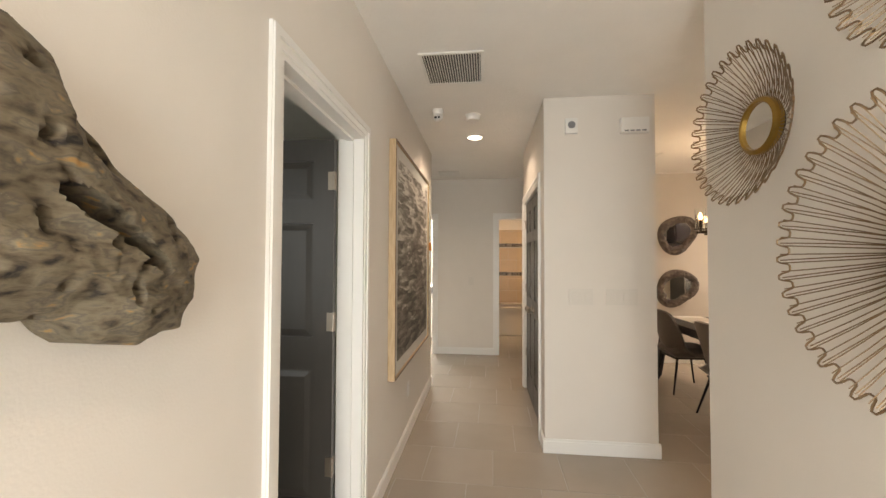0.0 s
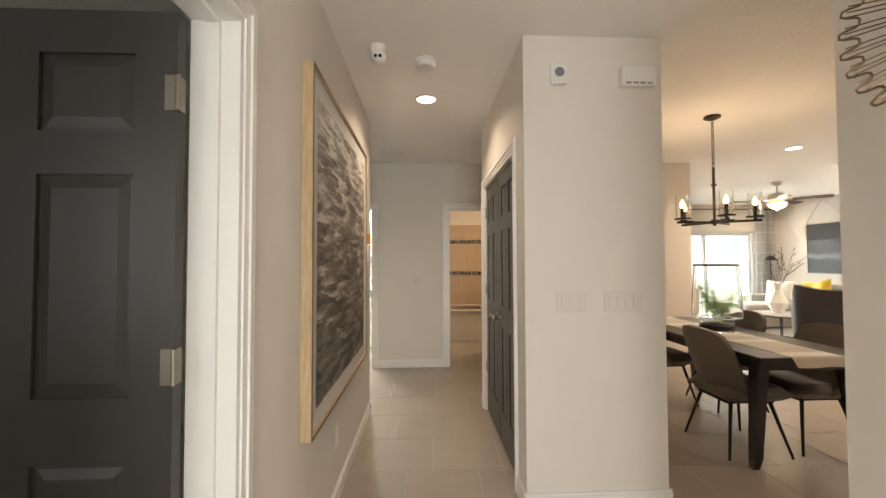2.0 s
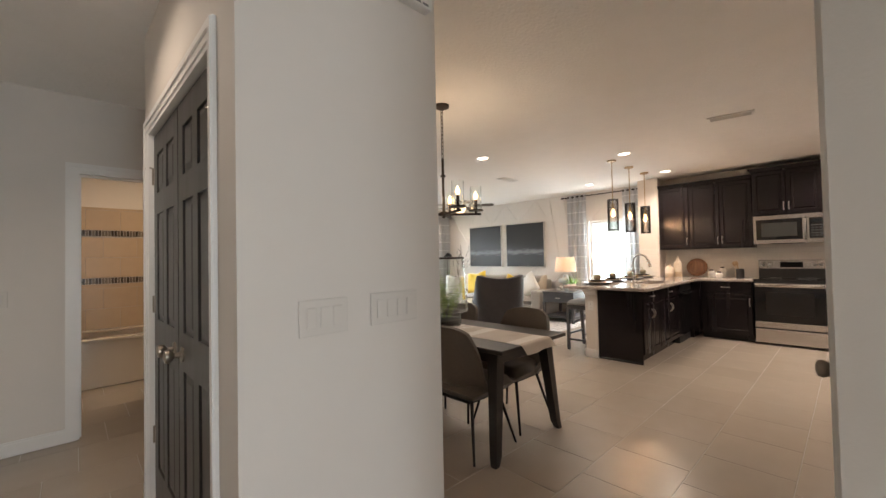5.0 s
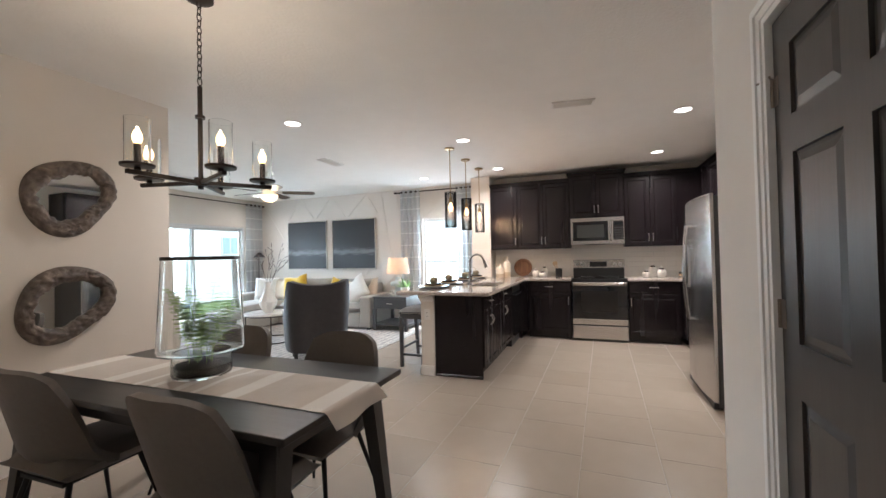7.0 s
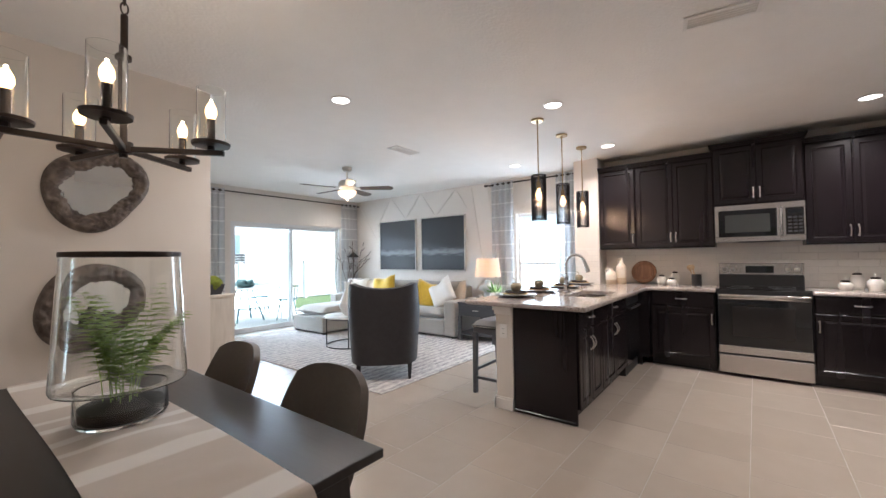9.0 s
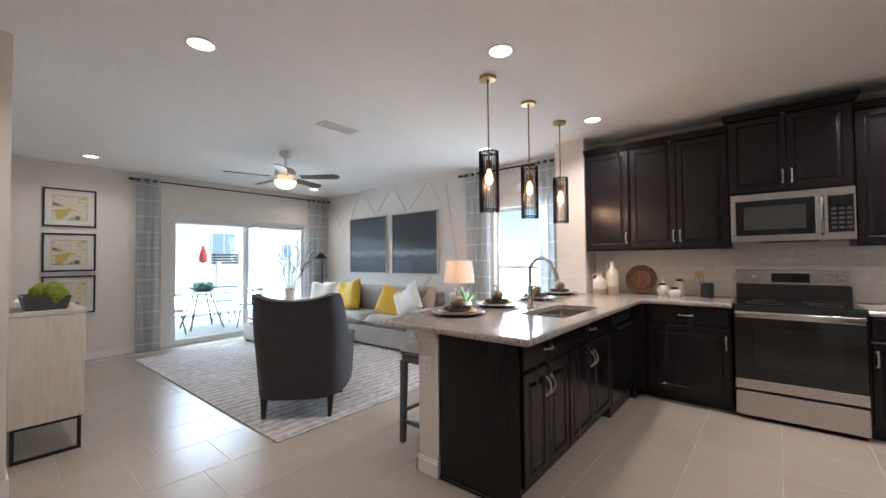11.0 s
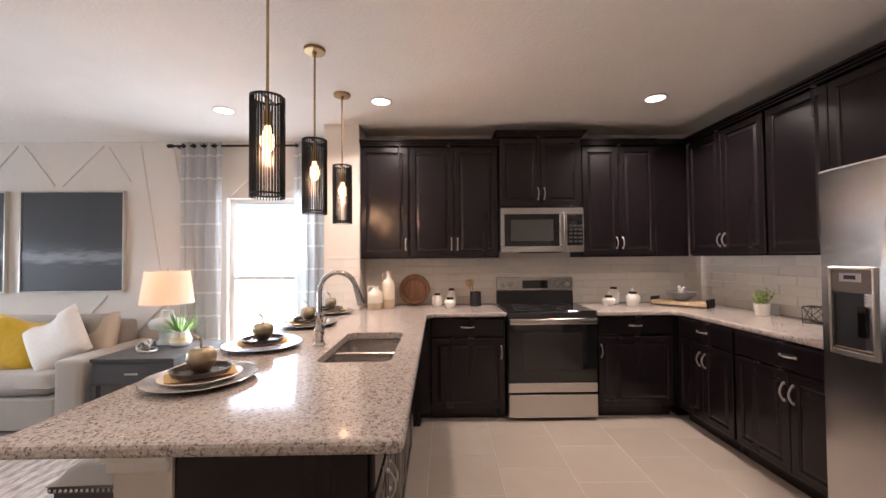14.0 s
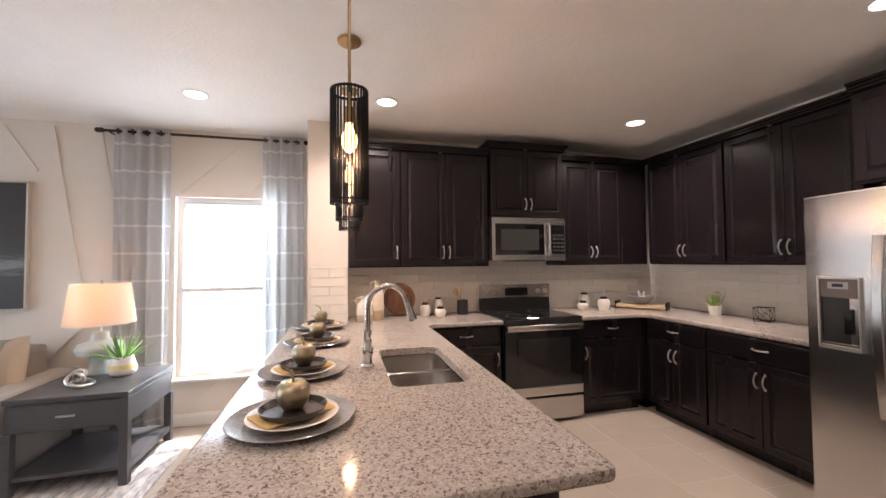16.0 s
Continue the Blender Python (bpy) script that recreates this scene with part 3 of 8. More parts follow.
def wall_cabinet(m, w, z0, z1, doors=2, depth=0.32, pull_right=True, crown=0.0, low_pull=True):
    c = thing("wall_cabinet", m, "dark espresso wooden wall cabinet with raised panel doors", "cabinet", "kitchen wall cabinets")
    bm = bm_new()
    box(bm, 0.001, w - 0.001, 0.0005, depth, z0, z1)
    part("body", bm, CAB, c)
    zp = z0 + 0.13
    if doors == 2:
        cab_front(c, "door", 0.006, w / 2, z0 + 0.012, z1 - 0.012, False, 0, (w / 2 - 0.028, zp))
        cab_front(c, "door", w / 2, w - 0.006, z0 + 0.012, z1 - 0.012, False, 0, (w / 2 + 0.028, zp))
    else:
        cab_front(c, "door", 0.006, w - 0.006, z0 + 0.012, z1 - 0.012, False, 0, (w - 0.035 if pull_right else 0.035, zp))
    bm = bm_new()
    e0, e1 = crown if crown else (0.0, 0.0)
    for dz, out in ((0.0, 0.012), (0.018, 0.024), (0.036, 0.040)):
        box(bm, -e0 * out, w + e1 * out, -out - 0.014, depth, z1 + dz + 0.0005, z1 + dz + 0.018)
    part("crown_moulding", bm, CAB, c)
    return c


EAST = lambda y: pose(7.74, y, 0, 0, 0, -90)        # x along -y, front to -x
SOUTH = lambda x: pose(x, 1.185, 0, 0, 0, 180)      # x along -x, front to +y
# wall cabinets, east wall from the wall end to the corner
wall_cabinet(EAST(4.238), 0.452, 1.376, 2.416, 1)
wall_cabinet(EAST(3.784), 0.826, 1.376, 2.416, 2)
wall_cabinet(pose(7.70, 2.956, 0, 0, 0, -90), 0.762, 1.83, 2.485, 2, 0.36, crown=(1, 1))
wall_cabinet(EAST(2.190), 0.70, 1.376, 2.416, 2)
c = thing("wall_cabinet", pose(7.74, 1.488, 0, 0, 0, -90), "dark espresso corner wall cabinet filler", "cabinet", "kitchen wall cabinets")
bm = box(bm_new(), 0, 0.30, 0.0, 0.32, 1.376, 2.416)
part("body", bm, CAB, c)
bm = bm_new()
box(bm, 0.0, 0.30, -0.03, 0.32, 2.4165, 2.47)
part("crown_moulding", bm, CAB, c)
# south wall
wall_cabinet(SOUTH(7.70), 0.84, 1.376, 2.416, 2)
wall_cabinet(SOUTH(6.855), 0.90, 1.376, 2.416, 2)
wall_cabinet(pose(5.95, 1.30, 0, 0, 0, 180), 0.91, 1.86, 2.416, 2, 0.44)

# base cabinets
WEST = lambda y: pose(7.46, y, 0, 0, 0, -90)
base_cabinet(WEST(3.60), 0.638, 1, label="dark espresso base cabinet with one drawer beside the range", single_right=True)
base_cabinet(WEST(2.182), 0.66, 1, label="dark espresso base cabinet with one drawer beside the range", single_right=False)
base_cabinet(pose(7.42, 1.49, 0, 0, 0, 180), 0.62, 2)
base_cabinet(pose(6.795, 1.49, 0, 0, 0, 180), 0.83, 2)
c = thing("base_cabinet", pose(7.44, 1.52, 0, 0, 0, -90), "dark espresso blind corner base cabinet", "cabinet", "kitchen base cabinets")
part("body", box(bm_new(), 0, 0.64, 0, 0.62, 0.10, 0.876), CAB, c)
part("toe_kick", box(bm_new(), 0.05, 0.64, 0.065, 0.62, 0.003, 0.0995), CAB, c)
# peninsula, fronts to the south
PEN = lambda x: pose(x, 3.733, 0)
base_cabinet(PEN(5.262), 0.61, 2, depth=0.525)
base_cabinet(PEN(5.875), 0.88, 2, depth=0.525, label="dark espresso sink base cabinet with nickel pulls", body_top=0.68)
dw = thing("dishwasher", PEN(6.76), "black dishwasher built in under the counter", "dishwasher")
part("body", box(bm_new(), 0.003, 0.597, 0.0, 0.525, 0.003, 0.872), BLACKPLASTIC, dw)
part("door", box(bm_new(), 0.004, 0.596, -0.022, -0.0005, 0.11, 0.745, 0.004), BLACKGLASS, dw)
part("control_panel", box(bm_new(), 0.004, 0.596, -0.024, -0.0005, 0.75, 0.868, 0.004), BLACKPLASTIC, dw)
bm = tube(bm_new(), arc((0.06, -0.05, 0.72), (0.54, -0.05, 0.72), (0, -0.008, 0), 9), 0.011, 10)
for x in (0.08, 0.52):
    box(bm, x - 0.008, x + 0.008, -0.05, -0.02, 0.712, 0.728)
part("handle", bm, BLACKPLASTIC, dw)
c = thing("base_cabinet", pose(7.362, 3.733, 0), "dark espresso corner base cabinet under the counter", "cabinet", "kitchen base cabinets")
part("body", box(bm_new(), 0, 0.70, -0.13, 0.525, 0.10, 0.876), CAB, c)
part("toe_kick", box(bm_new(), 0, 0.70, -0.05, 0.525, 0.003, 0.0995), CAB, c)
ep = thing("peninsula_end_panel", pose(5.243, 3.733, 0), "dark espresso wooden end panel of the peninsula", "panel")
part("panel", box(bm_new(), 0, 0.0185, -0.002, 0.527, 0.003, 0.876, 0.002), CAB, ep)
part("shoe_moulding", box(bm_new(), -0.012, -0.0005, -0.002, 0.527, 0.003, 0.028, 0.004), CAB, ep)
# knee wall behind the peninsula
structure("wall_knee", box(bm_new(), 5.235, 7.722, 4.262, 4.42, -0.02, 0.876), WALL, "low white wall under the breakfast counter", "wall")
bm = bm_new()
for out, z0, z1 in ((0.012, 0.80, 0.835), (0.024, 0.835, 0.8755)):
    box(bm, 5.235 - out, 5.2345, 4.264, 4.42 + out, z0, z1, 0.004)
    box(bm, 5.2345, 7.70, 4.4205, 4.42 + out, z0, z1)
structure("trim_knee_wall", bm, TRIM, "white moulded trim under the counter overhang", "trim")
baseboard("baseboard_knee", [("x", 5.235, -1, 4.262, 4.434), ("y", 4.42, 1, 5.221, 7.72)])


def slab_with_bullnose(bm, loop, z0, z1, r=0.012):
    """A worktop from a plan outline, with rounded upper and lower edges."""
    n = len(loop)
    pts = [Vector((x, y)) for x, y in loop]

    def inset(d):
        out = []
        for i in range(n):
            a, b, c = pts[i - 1], pts[i], pts[(i + 1) % n]
            e0, e1 = (b - a).normalized(), (c - b).normalized()
            n0, n1 = Vector((-e0.y, e0.x)), Vector((-e1.y, e1.x))
            k = (n0 + n1) / max(0.2, 1 + n0.dot(n1))
            out.append(b + k * d)
        return out
    rings = []
    for d, z in ((r, z0), (r * 0.3, z0 + r * 0.3), (0, z0 + r), (0, z1 - r), (r * 0.3, z1 - r * 0.3), (r, z1)):
        rings.append([bm.verts.new((*p, z)) for p in inset(d)])
    for a, b in zip(rings, rings[1:]):
        for i in range(n):
            bm.faces.new((a[i], a[(i + 1) % n], b[(i + 1) % n], b[i]))
    return rings[0], rings[-1]


def rounded(corners, radii, n=5):
    """An outline with rounded corners, anticlockwise."""
    out = []
    k = len(corners)
    for i in range(k):
        a, b, c = Vector(corners[i - 1]), Vector(corners[i]), Vector(corners[(i + 1) % k])
        r = radii[i]
        if r == 0:
            out.append(tuple(b))
            continue
        p, q = b + (a - b).normalized() * r, b + (c - b).normalized() * r
        for j in range(n + 1):
            t = j / n
            out.append(tuple((1 - t) ** 2 * p + 2 * t * (1 - t) * b + t * t * q))
    return out


ZT0, ZT1 = 0.8765, 0.915
wt = thing("worktop", pose(0, 0, 0), "speckled beige and brown granite worktop with a rounded edge", "countertop")
# peninsula piece with the sink cut out: outline joined to the hole by a bridge
SX0, SX1, SY0, SY1 = 5.90, 6.60, 3.745, 4.085
outer = rounded([(5.145, 3.62), (7.36, 3.62), (7.425, 3.56), (7.425, 2.953), (8.068, 2.953), (8.068, 4.24), (7.72, 4.24), (7.72, 4.69), (5.145, 4.69)], [0.035, 0.0, 0.0, 0, 0, 0, 0, 0, 0.035])
hole = rounded([(SX0, SY0), (SX0, SY1), (SX1, SY1), (SX1, SY0)], [0.06] * 4)


def slab(parent, name, outer, holes):
    bm = bm_new()
    lo, hi = slab_with_bullnose(bm, outer, ZT0, ZT1)
    for h in holes:
        a = [bm.verts.new((*p, ZT0)) for p in h]
        b = [bm.verts.new((*p, ZT1)) for p in h]
        for i in range(len(h)):
            bm.faces.new((a[i], a[(i + 1) % len(h)], b[(i + 1) % len(h)], b[i]))
        for r, s in ((lo, a), (hi, b)):
            es = []
            for loop in (r, s):
                for i in range(len(loop)):
                    e = bm.edges.get((loop[i], loop[(i + 1) % len(loop)]))
                    es.append(e)
            bmesh.ops.triangle_fill(bm, use_beauty=True, edges=es)
    if not holes:
        bm.faces.new(lo[::-1])
        bm.faces.new(hi)
    return part(name, bm, GRANITE, parent)


slab(wt, "peninsula_slab", outer, [hole])
slab(wt, "corner_slab", rounded([(8.068, 2.183), (7.425, 2.183), (7.425, 1.56), (7.37, 1.505), (5.955, 1.505), (5.955, 0.852), (8.068, 0.852)], [0] * 7), [])

SINKSTEEL = mat("satin_sink_steel", (0.54, 0.51, 0.48), 0.24, 1.0, grain=0.02, scale=90)
sink = thing("kitchen_sink", pose((SX0 + SX1) / 2, (SY0 + SY1) / 2, 0), "stainless steel double bowl undermount sink", "sink")
for x0, x1 in ((-0.34, -0.017), (0.017, 0.34)):
    bm = bm_new()
    y0, y1 = -0.165, 0.165
    loops = []
    for inset, z in ((0, 0.874), (0.004, 0.722), (0.02, 0.70)):
        loops.append([bm.verts.new((x, y, z)) for x, y in rounded([(x0 + inset, y0 + inset), (x1 - inset, y0 + inset), (x1 - inset, y1 - inset), (x0 + inset, y1 - inset)], [0.05] * 4)])
    for a, b in zip(loops, loops[1:]):
        for i in range(len(a)):
            bm.faces.new((a[i], b[i], b[(i + 1) % len(a)], a[(i + 1) % len(a)]))
    bm.faces.new(loops[-1])
    part("bowl", bm, SINKSTEEL, sink, smooth=50)
    part("drain", lathe(bm_new(), [(0, 0.0), (0.03, 0.0), (0.042, 0.003), (0.042, 0.0), ], (x0 + x1) / 2, 0, 0.7015, 20), CHROME, sink, "chrome drain")
bm = box(bm_new(), -0.0168, 0.0168, -0.165, 0.165, 0.71, 0.8745, 0.008, 2)
part("divider", bm, SINKSTEEL, sink)
bm = bm_new()
for a in ((-0.36, -0.34, -0.19, 0.19), (0.34, 0.36, -0.19, 0.19), (-0.34, 0.34, -0.19, -0.166), (-0.34, 0.34, 0.166, 0.19)):
    box(bm, a[0], a[1], a[2], a[3], 0.868, 0.8755)
part("rim", bm, STEEL, sink)

fa = thing("kitchen_faucet", pose(6.25, 4.165, 0.915) @ Matrix.Scale(1.07, 4), "chrome gooseneck kitchen faucet with pull-down sprayer", "faucet")
part("base", lathe(bm_new(), [(0, 0), (0.030, 0), (0.030, 0.008), (0.021, 0.016), (0.019, 0.05), (0.025, 0.06), (0.026, 0.085), (0.019, 0.10), (0.018, 0.15), (0.022, 0.157), (0.018, 0.165), (0.0, 0.166)], seg=24), CHROME, fa, smooth=40)
pts = [(0, 0, 0.16), (0, 0, 0.25)] + [(0, -0.092 + 0.092 * math.cos(a), 0.265 + 0.10 * math.sin(a)) for a in [math.pi * i / 12 * 0.93 for i in range(13)]]
part("spout", tube(bm_new(), pts, 0.0125, 14), CHROME, fa, smooth=60)
e, d = Vector(pts[-1]), (Vector(pts[-1]) - Vector(pts[-2])).normalized()
part("sprayer", lathe(bm_new(), [(0, 0), (0.014, 0), (0.016, 0.02), (0.019, 0.07), (0.021, 0.085), (0.017, 0.09), (0, 0.09)], m=Matrix.Translation(e) @ d.to_track_quat("Z", "Y").to_matrix().to_4x4(), seg=20), CHROME, fa, smooth=40)
bm = cyl(bm_new(), 0, 0, 0, 0.05, 0.011, seg=14, m=pose(0, 0, 0.075, 0, 90, 0))
tube(bm, [(0.045, 0, 0.075), (0.075, 0, 0.095), (0.10, -0.005, 0.125)], 0.008, 10, taper=0.005)
part("lever", bm, CHROME, fa, smooth=50)

# range
rg = thing("range", pose(7.455, 2.945, 0, 0, 0, -90), "stainless steel electric range with a black glass top and oven door", "stove")
W = 0.758
part("body", box(bm_new(), 0.002, W - 0.002, 0.002, 0.60, 0.03, 0.895), BLACKPLASTIC, rg)
part("oven_door", box(bm_new(), 0.004, W - 0.004, -0.036, 0.0015, 0.33, 0.862, 0.006, 2), BLACKGLASS, rg, "black glass oven door")
part("oven_window", box(bm_new(), 0.13, W - 0.13, -0.0385, -0.0362, 0.43, 0.74, 0.001), mat("oven_window_glass", (0.022, 0.020, 0.020), 0.04), rg)
part("door_trim", box(bm_new(), 0.004, W - 0.004, -0.040, 0.0, 0.245, 0.325, 0.005, 2), STEELH, rg, "brushed stainless strip")
part("storage_drawer", box(bm_new(), 0.004, W - 0.004, -0.038, 0.0015, 0.035, 0.228, 0.008, 2), STEELH, rg, "brushed stainless drawer front")
bm = box(bm_new(), 0.012, W - 0.012, -0.074, -0.060, 0.816, 0.866, 0.006, 2)
for x in (0.04, W - 0.04):
    box(bm, x - 0.012, x + 0.012, -0.061, -0.03, 0.826, 0.856)
part("oven_handle", bm, STEELH, rg, "brushed stainless bar handle", 50)
part("front_lip", box(bm_new(), 0.002, W - 0.002, -0.030, 0.002, 0.866, 0.912, 0.006, 2), BLACKPLASTIC, rg)
part("cooktop", box(bm_new(), 0.0015, W - 0.0015, -0.032, 0.56, 0.9125, 0.922, 0.003), BLACKGLASS, rg, "black glass cooktop")
for x, y, r in ((0.2, 0.12, 0.11), (0.56, 0.12, 0.09), (0.2, 0.39, 0.075), (0.56, 0.39, 0.11)):
    part("burner_ring", lathe(bm_new(), [(r - 0.003, 0), (r, 0.0006), (r + 0.003, 0)], x, y, 0.9221, 36), mat("burner_print", (0.10, 0.10, 0.10), 0.3), rg)
bm = bm_new()
vs = [bm.verts.new(p) for p in ((0.002, 0.535, 0.9225), (W - 0.002, 0.535, 0.9225), (W - 0.002, 0.612, 0.9225), (0.002, 0.612, 0.9225), (0.002, 0.55, 1.045), (W - 0.002, 0.55, 1.045), (W - 0.002, 0.612, 1.045), (0.002, 0.612, 1.045))]
for q in ((0, 1, 5, 4), (1, 2, 6, 5), (2, 3, 7, 6), (3, 0, 4, 7), (4, 5, 6, 7), (0, 3, 2, 1)):
    bm.faces.new([vs[i] for i in q])
part("backguard", bm, BLACKPLASTIC, rg)
part("control_panel", box(bm_new(), 0.0, W, 0.535, 0.612, 1.046, 1.182, 0.008, 2), STEELH, rg, "brushed stainless control panel")
part("display", box(bm_new(), W / 2 - 0.125, W / 2 + 0.125, 0.5325, 0.5345, 1.07, 1.15, 0.0008), BLACKGLASS, rg)
for x in (0.06, 0.135, W - 0.135, W - 0.06):
    part("knob", lathe(bm_new(), [(0, 0), (0.024, 0), (0.024, 0.006), (0.019, 0.010), (0.017, 0.028), (0.013, 0.031), (0, 0.031)], m=pose(x, 0.5345, 1.11, 90), seg=20), NICKEL, rg, "brushed metal knob", 40)

# microwave
BUTTON = mat("charcoal_button", (0.05, 0.05, 0.052), 0.4)
mw = thing("microwave", pose(7.69, 2.952, 0, 0, 0, -90), "stainless steel over-the-range microwave with a black window", "microwave")
part("body", box(bm_new(), 0.002, W - 0.004, 0.0, 0.37, 1.428, 1.826), BLACKPLASTIC, mw)
bm = bm_new()
for a in ((0.0, W, 1.425, 1.478), (0.0, W, 1.77, 1.828), (0.0, 0.035, 1.478, 1.77), (0.535, W, 1.478, 1.77)):
    box(bm, a[0], a[1], -0.026, -0.0005, a[2], a[3], 0.002)
part("door_frame", bm, STEELH, mw, "brushed stainless door frame")
part("window", box(bm_new(), 0.036, 0.534, -0.020, -0.001, 1.479, 1.769), BLACKGLASS, mw, "black glass window")
part("window_screen", box(bm_new(), 0.09, 0.48, -0.0222, -0.0203, 1.525, 1.72, 0.0008), mat("microwave_screen", (0.05, 0.052, 0.05), 0.15), mw)
part("control_panel", box(bm_new(), 0.605, W - 0.012, -0.030, -0.0265, 1.485, 1.765, 0.001), BLACKGLASS, mw, "black glass keypad panel")
for i in range(5):
    for j in range(3):
        part("button", box(bm_new(), 0.622 + j * 0.042, 0.652 + j * 0.042, -0.0316, -0.0302, 1.51 + i * 0.036, 1.528 + i * 0.036), BUTTON, mw)
part("clock_display", box(bm_new(), 0.622, 0.735, -0.0316, -0.0302, 1.705, 1.745), mat("dark_clock_display", (0.012, 0.014, 0.016), 0.15), mw)
bm = tube(bm_new(), [(0.57, -0.028, 1.47), (0.57, -0.062, 1.49), (0.57, -0.066, 1.62), (0.57, -0.062, 1.755), (0.57, -0.028, 1.775)], 0.013, 10)
part("handle", bm, STEEL, mw, "brushed stainless handle", 50)
part("vent_grille", box(bm_new(), 0.2, W - 0.2, 0.02, 0.2, 1.417, 1.4275), BLACKPLASTIC, mw)

# fridge
fr = thing("refrigerator", pose(5.94, 1.745, 0, 0, 0, 180), "stainless steel side-by-side refrigerator with an ice dispenser", "refrigerator")
FW, FH = 0.88, 1.765
part("body", box(bm_new(), 0.004, FW - 0.004, 0.035, 0.78, 0.02, FH - 0.02, 0.004), mat("grey_fridge_side", (0.085, 0.084, 0.085), 0.45, 0.3, grain=0.06, scale=150), fr, "dark grey side panels")


def fridge_door(x0, x1):
    bm = bm_new()
    n = 8
    rows = []
    for z in (0.06, 0.068, FH - 0.008, FH):
        row = []
        edge = 0.006 if z in (0.06, FH) else 0
        for i in range(n + 1):
            u = i / n
            x = x0 + (x1 - x0) * u
            k = 0.030 * (1 - ((x - FW / 2) / (FW / 2)) ** 2)
            e = 0.008 * (max(0, 1 - u * 12) + max(0, (u - 1) * 12 + 1))
            row.append(bm.verts.new((x, -k + edge + e, z)))
        rows.append(row)
    back = [[bm.verts.new((x, 0.032, z)) for x in (x0, x1)] for z in (0.06, FH)]
    for a, b in zip(rows, rows[1:]):
        for i in range(n):
            bm.faces.new((a[i], a[i + 1], b[i + 1], b[i]))
    bm.faces.new([back[0][0], back[0][1]] + rows[0][::-1])
    bm.faces.new([back[1][1], back[1][0]] + rows[-1])
    bm.faces.new([back[0][0]] + [r[0] for r in rows] + [back[1][0]])
    bm.faces.new([back[0][1], back[1][1]] + [r[-1] for r in rows[::-1]])
    bm.faces.new([back[0][0], back[1][0], back[1][1], back[0][1]])
    return bm


dl = part("freezer_door", fridge_door(0.0, 0.385), STEEL, fr, "brushed stainless door", 35)
dr = part("fresh_food_door", fridge_door(0.391, FW), STEEL, fr, "brushed stainless door", 35)


def ribbon(bm, pts, w, t):
    """A flat bar of width w along x and thickness t, bent through points in the yz plane."""
    rings = []
    n = len(pts)
    for i, p in enumerate(pts):
        d = (Vector(pts[min(i + 1, n - 1)]) - Vector(pts[max(i - 1, 0)])).normalized()
        q = d.cross(Vector((1, 0, 0)))
        rings.append([bm.verts.new(Vector(p) + Vector((a * w / 2, 0, 0)) + q * b * t / 2) for a, b in ((-1, -0.5), (-0.8, -1), (0.8, -1), (1, -0.5), (1, 0.5), (0.8, 1), (-0.8, 1), (-1, 0.5))])
    for a, b in zip(rings, rings[1:]):
        for k in range(8):
            bm.faces.new((a[k], a[(k + 1) % 8], b[(k + 1) % 8], b[k]))
    bm.faces.new(rings[0][::-1])
    bm.faces.new(rings[-1])
    return bm


for d, x in ((dl, 0.352), (dr, 0.424)):
    bm = ribbon(bm_new(), [(x, -0.066 - 0.030 * (1 - (2 * k / 12 - 1) ** 2), 0.66 + 0.87 * k / 12) for k in range(13)], 0.042, 0.016)
    for z in (0.672, 1.518):
        box(bm, x - 0.016, x + 0.016, -0.066, -0.018, z - 0.013, z + 0.013, 0.003)
    part("handle", bm, STEEL, d, "wide bowed stainless bar handle", 40)
TAUPEP = mat("taupe_panel", (0.17, 0.14, 0.12), 0.3, 0.4)
z0, z1, x0, x1 = 0.945, 1.325, 0.075, 0.262
bm = bm_new()
for a in ((x0, x0 + 0.012, z0, z1), (x1 - 0.012, x1, z0, z1), (x0 + 0.012, x1 - 0.012, z0, z0 + 0.022), (x0 + 0.012, x1 - 0.012, z1 - 0.012, z1)):
    box(bm, a[0], a[1], -0.040, -0.012, a[2], a[3], 0.003)
part("dispenser_trim", bm, NICKEL, dl, "silver trim")
part("dispenser_panel", box(bm_new(), x0 + 0.0125, x1 - 0.0125, -0.037, -0.016, 1.215, z1 - 0.0125, 0.002), TAUPEP, dl, "taupe control panel")
part("dispenser_display", box(bm_new(), 0.125, 0.212, -0.0392, -0.0372, 1.262, 1.298), mat("pale_display_surround", (0.42, 0.40, 0.40), 0.3), dl)
part("dispenser_screen", box(bm_new(), 0.145, 0.192, -0.0405, -0.0394, 1.272, 1.289), mat("blue_grey_display", (0.05, 0.055, 0.08), 0.2), dl)
part("dispenser_niche", box(bm_new(), x0 + 0.0125, x1 - 0.0125, -0.0215, -0.016, z0 + 0.0225, 1.2145), BLACKPLASTIC, dl, "dark dispenser niche")
part("dispenser_paddle", box(bm_new(), 0.185, 0.225, -0.033, -0.0225, 1.03, 1.16, 0.004, 1, pose(0, 0, 0)), BLACKGLASS, dl)
part("drip_tray", box(bm_new(), x0 + 0.016, x1 - 0.016, -0.036, -0.022, z0 + 0.0225, z0 + 0.034, 0.002), TAUPEP, dl)
part("grille", box(bm_new(), 0.02, FW - 0.02, 0.0, 0.06, 0.004, 0.056, 0.002), BLACKPLASTIC, fr)

